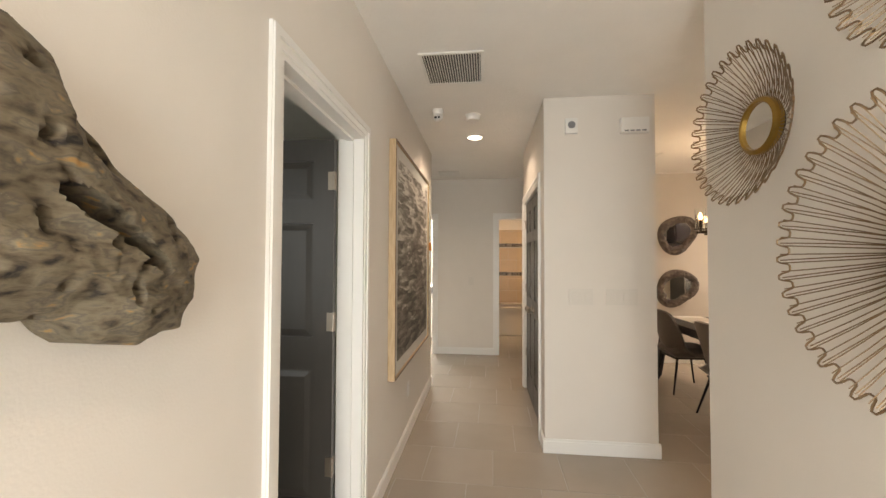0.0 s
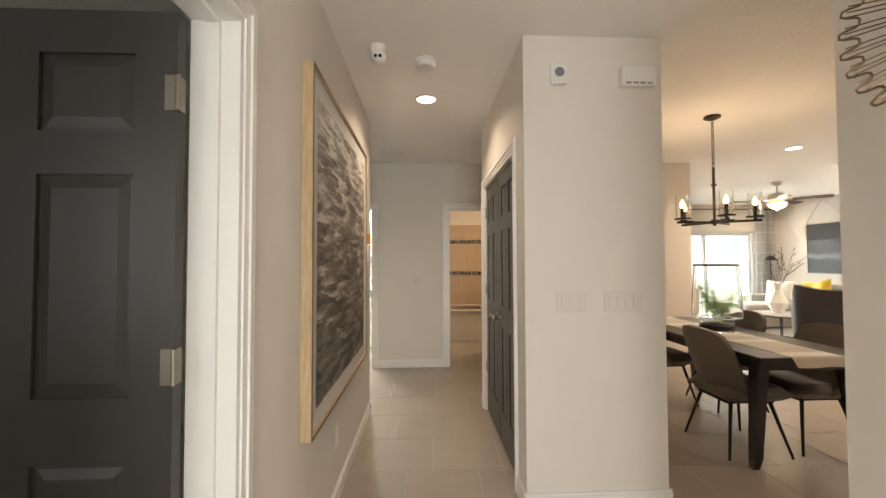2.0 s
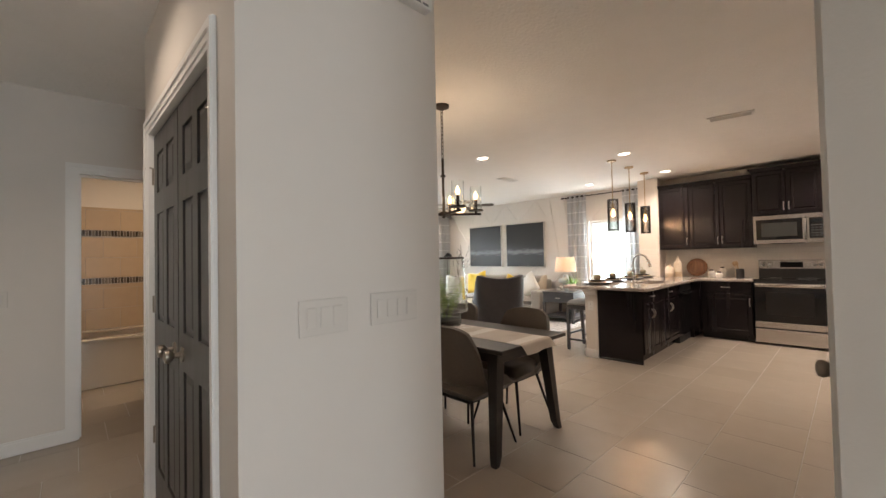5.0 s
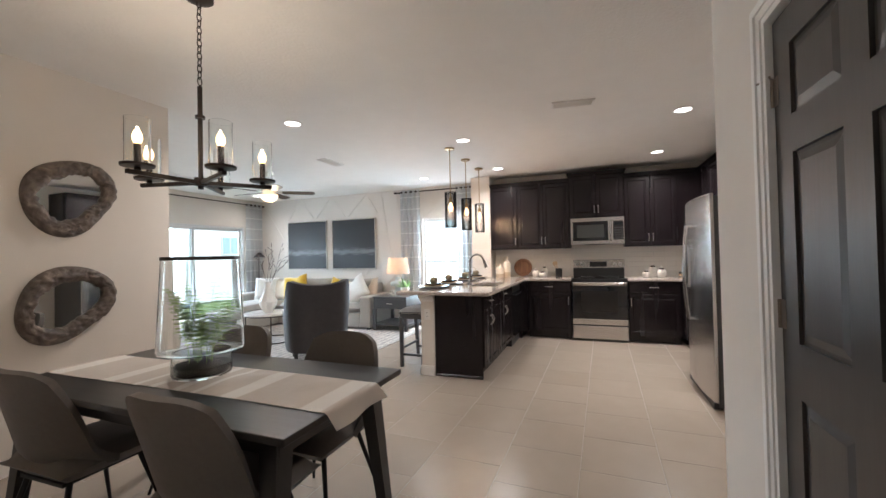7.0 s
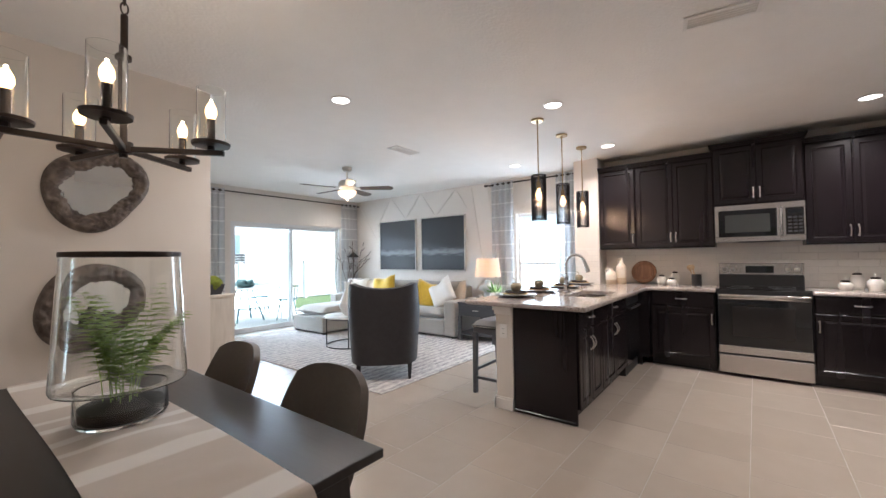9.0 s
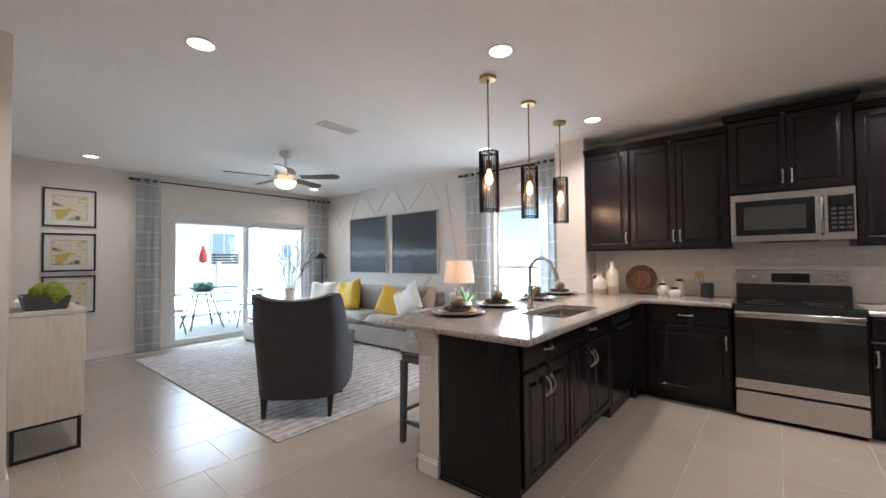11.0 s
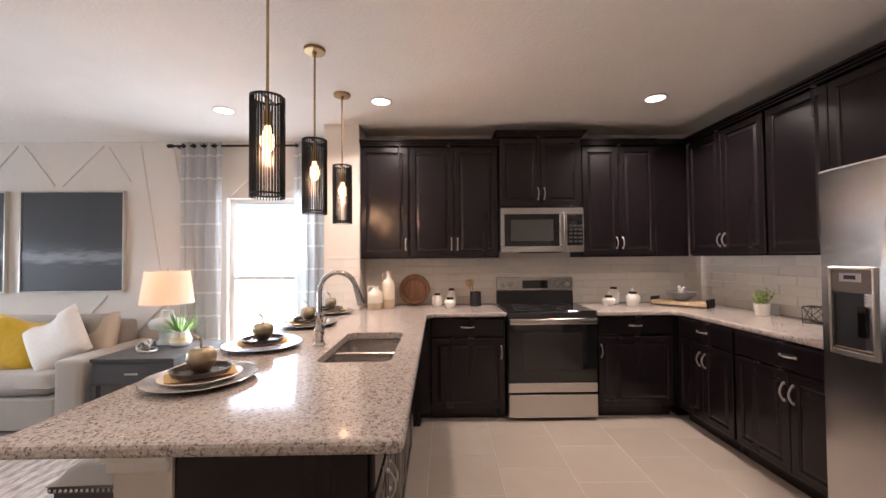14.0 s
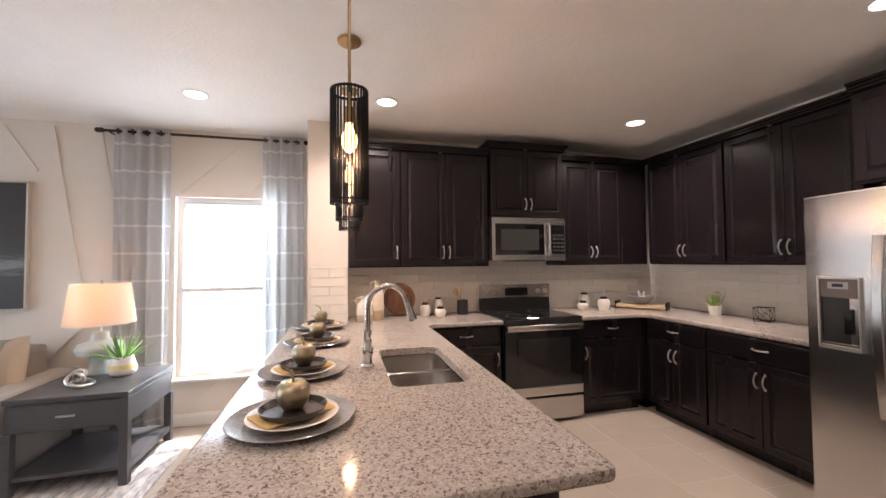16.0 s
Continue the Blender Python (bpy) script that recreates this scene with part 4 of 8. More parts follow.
# backsplash of glazed tiles
def tile_field(name, axis, face, way, a0, a1, z0, z1, label, w=0.30, h=0.076, gap=0.0025, mat_tile=SUBWAY, parent_mat=GROUT):
    base = structure(name, box(bm_new(), *((face, face + way * 0.002) if axis == "x" else (a0, a1)), *((a0, a1) if axis == "x" else (face, face + way * 0.002)), z0, z1), parent_mat, label, "backsplash")
    cache = {}
    row = 0
    z = z0
    while z < z1 - 0.012:
        zb = min(z + h - gap, z1)
        a = a0 - (w / 2 if row % 2 else 0)
        while a < a1 - 0.01:
            u, v = max(a, a0), min(a + w - gap, a1)
            if v - u > 0.012:
                key = (round(v - u, 4), round(zb - z, 4))
                if key not in cache:
                    bm = bm_new()
                    L, Hh, b, t = key[0] / 2, key[1] / 2, 0.0018, 0.004
                    lo = [bm.verts.new((p, 0, q)) for p, q in ((-L, -Hh), (L, -Hh), (L, Hh), (-L, Hh))]
                    hi = [bm.verts.new((p, -t, q)) for p, q in ((-L + b, -Hh + b), (L - b, -Hh + b), (L - b, Hh - b), (-L + b, Hh - b))]
                    for k in range(4):
                        bm.faces.new((lo[k], lo[(k + 1) % 4], hi[(k + 1) % 4], hi[k]))
                    bm.faces.new(hi)
                    me = bpy.data.meshes.new("tile")
                    bmesh.ops.recalc_face_normals(bm, faces=bm.faces)
                    bm.to_mesh(me)
                    bm.free()
                    me.materials.append(mat_tile)
                    cache[key] = me
                ob = new("tile", cache[key])
                ob.parent = base
                f = face + way * 0.0021
                if axis == "x":
                    ob.matrix_basis = pose(f, (u + v) / 2, (z + zb) / 2, 0, 0, -90 if way < 0 else 90)
                else:
                    ob.matrix_basis = pose((u + v) / 2, f, (z + zb) / 2, 0, 0, 0 if way < 0 else 180)
            a += w
        z += h
        row += 1
    return base

tile_field("backsplash_east", "x", 8.07, -1, 0.87, 4.235, 0.9165, 1.3755, "white glazed subway tile backsplash", parent_mat=WHITEGROUT)
tile_field("backsplash_south", "y", 0.85, 1, 5.96, 8.06, 0.9165, 1.3755, "white glazed subway tile backsplash", parent_mat=WHITEGROUT)
tile_field("backsplash_stub", "x", 7.722, -1, 4.245, 4.56, 0.9165, 1.40, "white glazed subway tile on the wall end", parent_mat=WHITEGROUT)

# ---- ceiling fixtures ----


def downlight(x, y, power, color=SOFT):
    d = thing("downlight", pose(x, y, 2.62), "round white recessed ceiling light, lit", "ceiling light", "recessed ceiling lights")
    part("trim_ring", lathe(bm_new(), [(0.070, -0.0005), (0.088, -0.0005), (0.090, -0.004), (0.072, -0.009), (0.069, -0.004)], seg=32), WHITEPLASTIC, d, smooth=40)
    part("lens", lathe(bm_new(), [(0, -0.005), (0.0695, -0.005)], seg=32), DOWN, d, "glowing frosted lens")
    lamp("downlight_lamp", "AREA", look((x, y, 2.605), (x, y, 0)), power, color, 0.13, spot=142)


for x, y, w in ((4.315, 5.33, 20), (5.56, 3.995, 1.2), (7.195, 3.965, 20), (7.146, 1.809, 27), (5.506, 1.816, 27), (7.37, 5.29, 8), (4.38, 9.11, 7), (7.47, 9.13, 7), (0.164, 4.155, 7), (0.43, -0.35, 8)):
    downlight(x, y, w)


def vent(x, y, w, d, turn, slats, label, dark=True):
    v = thing("ceiling_vent", pose(x, y, 2.62, 0, 0, turn), label, "vent")
    bm = bm_new()
    f = 0.022
    for a in ((-w / 2 - f, w / 2 + f, -d / 2 - f, -d / 2), (-w / 2 - f, w / 2 + f, d / 2, d / 2 + f), (-w / 2 - f, -w / 2, -d / 2, d / 2), (w / 2, w / 2 + f, -d / 2, d / 2)):
        box(bm, *a, -0.010, -0.0005, 0.002)
    part("frame", bm, WHITEPLASTIC, v)
    part("backing", box(bm_new(), -w / 2, w / 2, -d / 2, d / 2, -0.003, -0.001), BLACKPLASTIC if dark else WHITEPLASTIC, v)
    for i in range(slats):
        x0 = -w / 2 + (i + 0.5) * w / slats
        bm = box(bm_new(), -0.0012, 0.0012 + w / slats * 0.35, -d / 2, d / 2, -0.002, 0.0, m=pose(x0, 0, -0.006, 0, 35))
        part("slat", bm, WHITEPLASTIC, v)
    return v


vent(0.063, 2.757, 0.345, 0.37, 0, 22, "white return air grille with dark slots")
vent(-0.24, 5.72, 0.25, 0.20, 0, 8, "small white ceiling vent", False)
vent(4.92, 2.77, 0.10, 0.32, 8, 4, "white ceiling supply vent", False)
vent(5.75, 5.97, 0.36, 0.12, 0, 8, "white ceiling supply vent", False)
vent(2.05, 5.0, 0.36, 0.14, 0, 8, "white ceiling supply vent", False)

cm = thing("security_camera", pose(-0.117, 3.424, 2.62), "white dome security camera on the ceiling", "camera")
part("mount", lathe(bm_new(), [(0, 0), (0.045, -0.0005), (0.045, -0.03), (0.04, -0.038), (0, -0.038)], seg=24), WHITEPLASTIC, cm, smooth=40)
bm = bmesh.ops.create_uvsphere(bm := bm_new(), u_segments=20, v_segments=12, radius=0.042) and bm
bmesh.ops.translate(bm, verts=bm.verts, vec=(0, 0, -0.06))
part("dome", bm, WHITEPLASTIC, cm, smooth=60)
for x in (-0.013, 0.013):
    part("lens", cyl(bm_new(), 0, 0, 0, 0.01, 0.010, seg=16, m=pose(x, -0.034, -0.072, 110)), BLACKGLASS, cm)
sm = thing("smoke_detector", pose(0.162, 3.575, 2.62), "round white smoke detector on the ceiling", "smoke detector")
part("base", lathe(bm_new(), [(0, -0.0005), (0.066, -0.0005), (0.068, -0.012), (0, -0.012)], seg=28), WHITEPLASTIC, sm, smooth=40)
part("cover", lathe(bm_new(), [(0.060, -0.0125), (0.060, -0.034), (0.05, -0.046), (0, -0.048)], seg=28), WHITEPLASTIC, sm, smooth=40)


def pendant(x, y):
    p = thing("pendant_light", pose(x, y, 2.62), "black slatted cylinder pendant light with a glowing bulb", "pendant light", "pendants over the peninsula")
    part("canopy", lathe(bm_new(), [(0, -0.0005), (0.062, -0.0005), (0.062, -0.016), (0.058, -0.02), (0.012, -0.022), (0.012, -0.035), (0, -0.035)], seg=28), BRASS, p, "brushed brass canopy", 40)
    part("rod", cyl(bm_new(), 0, 0, -0.54, -0.03, 0.006, seg=12), BRASS, p, "brushed brass rod")
    part("socket", lathe(bm_new(), [(0, -0.54), (0.007, -0.54), (0.007, -0.605), (0.020, -0.608), (0.022, -0.66), (0.016, -0.668), (0, -0.668)], seg=20), BRASS, p, "brass lamp socket", smooth=40)
    part("bulb", lathe(bm_new(), [(0, -0.668), (0.012, -0.67), (0.015, -0.69), (0.028, -0.717), (0.031, -0.738), (0.024, -0.764), (0.010, -0.778), (0, -0.781)], seg=20), BULB, p, "glowing bulb", 60)
    for z in (-0.552, -0.968):
        part("ring", lathe(bm_new(), [(0.064, z), (0.072, z), (0.072, z + 0.008), (0.064, z + 0.008), (0.064, z)], seg=32), BLACKMETAL, p)
    part("top_bar", box(bm_new(), -0.066, 0.066, -0.006, 0.006, -0.551, -0.545), BLACKMETAL, p)
    for i in range(34):
        a = 2 * math.pi * i / 34
        part("slat", box(bm_new(), -0.0018, 0.0018, 0.066, 0.072, -0.979, -0.542, m=pose(0, 0, 0, 0, 0, math.degrees(a))), BLACKMETAL, p)
    lamp("pendant_lamp", "POINT", Matrix.Translation((x, y, 2.62 - 0.788)), 9.0, (1.0, 0.60, 0.32), 0.008)


for x, y in ((5.818, 4.257), (6.430, 4.247), (7.060, 4.238)):
    pendant(x, y)

# ---- ceiling fan ----
fan = thing("ceiling_fan", pose(5.87, 7.20, 2.62), "brushed nickel ceiling fan with dark blades and a lit glass bowl", "ceiling fan")
part("canopy", lathe(bm_new(), [(0, -0.0005), (0.07, -0.0005), (0.072, -0.03), (0.05, -0.06), (0.018, -0.07), (0, -0.07)], seg=28), NICKEL, fan, smooth=40)
part("downrod", cyl(bm_new(), 0, 0, -0.20, -0.06, 0.013, seg=14), NICKEL, fan)
part("motor", lathe(bm_new(), [(0, -0.17), (0.03, -0.175), (0.10, -0.20), (0.125, -0.235), (0.125, -0.285), (0.09, -0.31), (0.06, -0.335), (0, -0.335)], seg=32), NICKEL, fan, "brushed nickel motor housing", 40)
part("light_bowl", lathe(bm_new(), [(0.06, -0.336), (0.128, -0.345), (0.125, -0.375), (0.10, -0.415), (0.05, -0.44), (0, -0.446)], seg=32), glow("fan_bowl_glass", (1.0, 0.74, 0.46), 0.9), fan, "glowing frosted glass bowl", 60)
part("finial", lathe(bm_new(), [(0, -0.446), (0.012, -0.447), (0.010, -0.465), (0, -0.47)], seg=14), NICKEL, fan)
for i in range(5):
    a = 72 * i + 20
    bm = bm_new()
    n = 10
    lo, hi = [], []
    for k in range(n + 1):
        u = k / n
        x = 0.19 + 0.47 * u
        hw = 0.050 + 0.018 * u - (0.05 * max(0, (u - 0.9) * 10) ** 2 * 0.8)
        for s in (-1, 1):
            lo.append(bm.verts.new((x, s * hw, -0.004)))
            hi.append(bm.verts.new((x, s * hw, 0.004)))
    for k in range(n):
        for L, f in ((lo, 1), (hi, -1)):
            q = (L[2 * k], L[2 * k + 1], L[2 * k + 3], L[2 * k + 2])
            bm.faces.new(q[::f])
        bm.faces.new((lo[2 * k], lo[2 * k + 2], hi[2 * k + 2], hi[2 * k]))
        bm.faces.new((lo[2 * k + 1], hi[2 * k + 1], hi[2 * k + 3], lo[2 * k + 3]))
    bm.faces.new((lo[0], hi[0], hi[1], lo[1]))
    bm.faces.new((lo[-2], lo[-1], hi[-1], hi[-2]))
    bmesh.ops.transform(bm, matrix=pose(0, 0, -0.305, 0, 0, a) @ pose(0, 0, 0, -12), verts=bm.verts)
    bl = part("blade", bm, mat("walnut_blade", (0.07, 0.045, 0.032), 0.4, grain=0.2, scale=20) if i == 0 else bpy.data.materials["walnut_blade"], fan, "dark walnut blade")
    bm = box(bm_new(), 0.10, 0.26, -0.018, 0.018, -0.003, 0.003, 0.002, m=pose(0, 0, -0.297, 0, 0, a) @ pose(0, 0, 0, -12))
    part("blade_bracket", bm, NICKEL, bl)
lamp("fan_lamp", "POINT", Matrix.Translation((5.87, 7.20, 2.135)), 6.0, WARM, 0.008)

# ---- chandelier ----
ch = thing("chandelier", pose(2.676, 4.432, 2.605), "bronze five-arm chandelier with clear glass cylinders, lit", "chandelier")
part("canopy", lathe(bm_new(), [(0, 0.0145), (0.065, 0.0145), (0.065, -0.002), (0.02, -0.022), (0, -0.022)], seg=28), IRON, ch, smooth=40)
for i in range(13):
    z = -0.03 - i * 0.032
    ring = [(0.011 * math.cos(t), 0, z + 0.021 * math.sin(t)) for t in [2 * math.pi * k / 12 for k in range(12)]]
    if i % 2:
        ring = [(0, p[0], p[2]) for p in ring]
    part("chain_link", tube(bm_new(), ring, 0.0028, 6, True), IRON, ch)
part("stem", cyl(bm_new(), 0, 0, -0.92, -0.44, 0.011, seg=14), IRON, ch)
part("collar", cyl(bm_new(), 0, 0, -0.60, -0.585, 0.022, seg=18), IRON, ch)
part("hub", lathe(bm_new(), [(0, -0.95), (0.012, -0.95), (0.014, -0.935), (0.028, -0.933), (0.028, -0.895), (0, -0.894)], seg=20), IRON, ch)
for i in range(5):
    a = -39 + 72 * i
    r = pose(0, 0, 0, 0, 0, a)
    part("arm", box(bm_new(), 0.02, 0.322, -0.0095, 0.0095, -0.928, -0.909, 0.002, m=r), IRON, ch)
    t = r @ Matrix.Translation((0.278, 0, 0))
    part("cup", lathe(bm_new(), [(0, -0.908), (0.012, -0.908), (0.012, -0.895), (0.062, -0.893), (0.064, -0.882), (0.015, -0.880), (0, -0.880)], seg=24, m=t), IRON, ch, smooth=40)
    part("candle", cyl(bm_new(), 0, 0, -0.8795, -0.795, 0.0135, seg=14, m=t), IRON, ch)
    part("bulb", lathe(bm_new(), [(0, -0.795), (0.010, -0.793), (0.0195, -0.775), (0.0185, -0.755), (0.0095, -0.735), (0, -0.724)], seg=16, m=t), BULB, ch, "glowing candle bulb", 60)
    g = part("glass_shade", lathe(bm_new(), [(0.048, -0.879), (0.048, -0.685), (0.0458, -0.685), (0.0458, -0.879)], seg=28, m=t), CLEAR, ch, "clear glass cylinder shade", 40)
    g.visible_shadow = False
    lamp("candle_lamp", "POINT", ch.matrix_basis @ t @ Matrix.Translation((0, 0, -0.7255)), 2.8, WARM, 0.005)

# ---- entry and hall ----


def wire_mirror(y, z, r, label):
    w = thing("wire_mirror", pose(1.2095, y, z, 0, -90, 0), label, "mirror", "wire sunburst mirrors")
    N = 34 if r < 0.3 else 44
    hub = r * 0.36

    def at(rad, a, lift):
        return (rad * math.cos(a), rad * math.sin(a), lift)

    def lift(rad):
        u = (rad - hub) / (r - hub)
        return 0.03 + 0.085 * u ** 1.4
    pts = []
    for i in range(N):
        a0 = 2 * math.pi * i / N
        d = 2 * math.pi / N
        for f, rad in ((0.02, r - 0.022), (0.10, r - 0.008), (0.20, r), (0.40, r), (0.50, r - 0.008), (0.58, r - 0.022), (0.68, r - 0.026), (0.92, r - 0.026)):
            pts.append(at(rad, a0 + f * d, lift(rad)))
    part("rim", tube(bm_new(), pts, 0.0027, 6, True), WIRE, w, "bronze wire rim")
    bm = bm_new()
    for layer in (0, 1):
        for i in range(N * (2 - layer)):
            a = math.pi * i / N * (1 + layer) + layer * 0.02
            line = [at(hub + (r - 0.012 - hub) * u, a + layer * 0.03 * u, lift(hub + (r - hub) * u) - layer * 0.018 * (1 - u)) for u in (0, 0.3, 0.6, 0.85, 1)]
            tube(bm, line, 0.0016, 4)
    tagged(part("spokes", bm, WIRE, w, "thin bronze wire spokes"), kind="stuff")
    part("hub_ring", lathe(bm_new(), [(hub * 0.82, 0.018), (hub * 0.82, 0.042), (hub * 0.87, 0.046), (hub, 0.040), (hub * 1.02, 0.026), (hub, 0.018)], seg=40), mat("antique_gold", (0.36, 0.22, 0.06), 0.35, 1.0, grain=0.15, scale=40) if "antique_gold" not in bpy.data.materials else bpy.data.materials["antique_gold"], w, "antique gold ring", 40)
    part("mirror_glass", lathe(bm_new(), [(0, 0.034), (hub * 0.822, 0.034)], seg=40), MIRROR, w, "round mirror glass")
    part("backing", lathe(bm_new(), [(0, 0.001), (hub * 0.8, 0.001), (hub * 0.8, 0.033), (0, 0.033)], seg=30), IRON, w)


WIRE = mat("bronze_wire", (0.21, 0.135, 0.075), 0.4, 0.8, grain=0.2, scale=60)
wire_mirror(1.725, 1.857, 0.262, "bronze wire sunburst mirror with a round centre")
wire_mirror(1.18, 1.424, 0.355, "large bronze wire sunburst mirror")
wire_mirror(1.10, 2.085, 0.262, "bronze wire sunburst mirror hung high")

# burl wood sculpture on the west wall
DRIFT = ramp_mat("weathered_burl", [(0.33, (0.012, 0.009, 0.007)), (0.385, (0.070, 0.052, 0.034)), (0.44, (0.115, 0.090, 0.058)), (0.52, (0.155, 0.126, 0.084)), (0.58, (0.105, 0.086, 0.064)), (0.64, (0.175, 0.146, 0.10)), (0.69, (0.33, 0.19, 0.07))], 30, 0.8, "noise", (1, 0.7, 1.7), 13, 0.6, distort=0.25)
outline = [(1.008, 1.40), (0.998, 1.33), (0.972, 1.285), (0.88, 1.272), (0.82, 1.285), (0.78, 1.322), (0.70, 1.335), (0.45, 1.34), (0.20, 1.36), (0.02, 1.44), (-0.02, 1.58), (0.08, 1.70), (0.30, 1.74), (0.50, 1.71), (0.62, 1.69), (0.71, 1.69), (0.745, 1.672), (0.75, 1.62), (0.80, 1.568), (0.86, 1.53), (0.925, 1.490), (0.978, 1.452)]
bm = bm_new()
dense = []
for i in range(len(outline)):
    a, b = Vector(outline[i]), Vector(outline[(i + 1) % len(outline)])
    k = max(1, int((b - a).length / 0.007))
    dense += [a.lerp(b, j / k) for j in range(k)]
spine = [Vector((min(max(p.x, 0.15), 0.80), 1.52 - 0.13 * max(0, min(1, (p.x - 0.55) / 0.35)))) for p in dense]
rings = []
for s in [-0.03, -0.01, 0.0, 0.012, 0.03, 0.05, 0.075] + [0.1 + 0.022 * i for i in range(40)] + [1.0]:
    ring = []
    for p, q in zip(dense, spine):
        v0 = Vector((0, p.x, p.y))
        e = p + Vector((noise.noise(v0 * 22), noise.noise(v0 * 22 + Vector((9, 0, 0))))) * 0.008
        e = e.lerp(q, max(0.0, s))
        v = Vector((0, e.x, e.y))
        if s <= -0.02:
            h = 0.0
        elif s < 0.0:
            h = 0.05
        else:
            h = 0.068 + 0.05 * min(1, s / 0.5) ** 0.7
            grain = noise.noise(Vector((0, e.x * 6 + e.y * 4, e.y * 22)) + Vector((3, 0, 0)))
            h += 0.006 * grain + 0.010 * noise.noise(v * 11) + 0.003 * noise.noise(v * 38) + 0.0025 * noise.noise(v * 95)
            pit = max(0, noise.noise(Vector((0, e.x * 9, e.y * 15)) + Vector((7, 2, 5))) - 0.30) * 0.05 + max(0, noise.noise(v * 34 + Vector((1, 8, 3))) - 0.34) * 0.10
            cav = min(1, 2.2 * max(0, 1 - ((e.x - 0.782) / 0.048) ** 2 - ((e.y + 0.45 * (e.x - 0.782) - 1.468) / 0.020) ** 2)) * 0.085
            cav += min(1, 2.2 * max(0, 1 - ((e.x - 0.852) / 0.042) ** 2 - ((e.y + 0.85 * (e.x - 0.852) - 1.418) / 0.016) ** 2)) * 0.085
            h = max(0.012, h - (pit + cav) * min(1, s / 0.05))
        ring.append(bm.verts.new((-0.349 + h, e.x, e.y)))
    rings.append(ring)
for a, b in zip(rings, rings[1:]):
    for i in range(len(a)):
        bm.faces.new((a[i], a[(i + 1) % len(a)], b[(i + 1) % len(a)], b[i]))
single("wood_sculpture", bm, DRIFT, "rugged grey-brown burl wood slab hung on the wall", "wall art", smooth=50)

# abstract painting in the hall
pt = thing("framed_painting", pose(-0.3495, 3.49, 1.41, 0, 0, 90), "large black and white abstract painting in a pale wood frame", "painting")
PW, PH = 0.735, 0.775
bm = bm_new()
for a in ((-PW, PW, -PH, -PH + 0.014), (-PW, PW, PH - 0.014, PH), (-PW, -PW + 0.014, -PH + 0.014, PH - 0.014), (PW - 0.014, PW, -PH + 0.014, PH - 0.014)):
    box(bm, a[0], a[1], -0.046, -0.0005, a[2], a[3], 0.0015)
part("frame", bm, LIGHTWOOD, pt, "pale oak frame")
bm = bm_new()
for a in ((-PW, PW, -PH, -PH + 0.012), (-PW, PW, PH - 0.012, PH), (-PW, -PW + 0.012, -PH + 0.012, PH - 0.012), (PW - 0.012, PW, -PH + 0.012, PH - 0.012)):
    box(bm, a[0], a[1], -0.0495, -0.0465, a[2], a[3], 0.001)
part("front_lip", bm, mat("brown_frame_edge", (0.16, 0.10, 0.065), 0.45, grain=0.15, scale=40), pt, "brown front edge")
part("mat_board", box(bm_new(), -PW + 0.015, PW - 0.015, -0.034, -0.002, -PH + 0.015, PH - 0.015), mat("warm_white_board", (0.66, 0.64, 0.60), 0.8, grain=0.03, scale=30), pt)
ABS = bpy.data.materials.new("abstract_strokes")
ABS.use_nodes = True
nt = ABS.node_tree
tc = nt.nodes.new("ShaderNodeTexCoord")
mp = nt.nodes.new("ShaderNodeMapping")
mp.inputs["Scale"].default_value = (2.4, 1, 12.0)
nt.links.new(tc.outputs["Object"], mp.inputs["Vector"])
nz1 = nt.nodes.new("ShaderNodeTexNoise")
nz1.inputs["Scale"].default_value, nz1.inputs["Detail"].default_value, nz1.inputs["Roughness"].default_value, nz1.inputs["Distortion"].default_value = 1.5, 11, 0.72, 0.5
nt.links.new(mp.outputs[0], nz1.inputs["Vector"])
vz = nt.nodes.new("ShaderNodeTexVoronoi")
vz.inputs["Scale"].default_value = 2.6
warp = nt.nodes.new("ShaderNodeVectorMath")
warp.operation = "MULTIPLY_ADD"
warp.inputs[1].default_value = (1.8, 0, 1.5)
nt.links.new(nz1.outputs["Color"], warp.inputs[0])
nt.links.new(mp.outputs[0], warp.inputs[2])
nt.links.new(warp.outputs[0], vz.inputs["Vector"])
vsep = nt.nodes.new("ShaderNodeSeparateColor")
nt.links.new(vz.outputs["Color"], vsep.inputs[0])
stroke = nt.nodes.new("ShaderNodeMix")
stroke.inputs[0].default_value = 0.20
nt.links.new(nz1.outputs["Fac"], stroke.inputs[2])
nt.links.new(vsep.outputs[0], stroke.inputs[3])
sep = nt.nodes.new("ShaderNodeSeparateXYZ")
nt.links.new(tc.outputs["Object"], sep.inputs[0])
ma = nt.nodes.new("ShaderNodeMath")
ma.operation = "MULTIPLY_ADD"
nt.links.new(sep.outputs["Z"], ma.inputs[0])
ma.inputs[1].default_value = 0.15
nt.links.new(stroke.outputs[0], ma.inputs[2])
rp = nt.nodes.new("ShaderNodeValToRGB")
stops = ((0.28, (0.028, 0.023, 0.020)), (0.38, (0.075, 0.061, 0.050)), (0.46, (0.16, 0.138, 0.115)), (0.53, (0.26, 0.232, 0.20)), (0.585, (0.42, 0.385, 0.34)), (0.65, (0.70, 0.67, 0.62)))
while len(rp.color_ramp.elements) < len(stops):
    rp.color_ramp.elements.new(0.5)
for el, (q, c) in zip(rp.color_ramp.elements, stops):
    el.position, el.color = q, (*c, 1)
nt.links.new(ma.outputs[0], rp.inputs[0])
b = nt.nodes["Principled BSDF"]
nt.links.new(rp.outputs[0], b.inputs["Base Color"])
b.inputs["Roughness"].default_value = 0.55
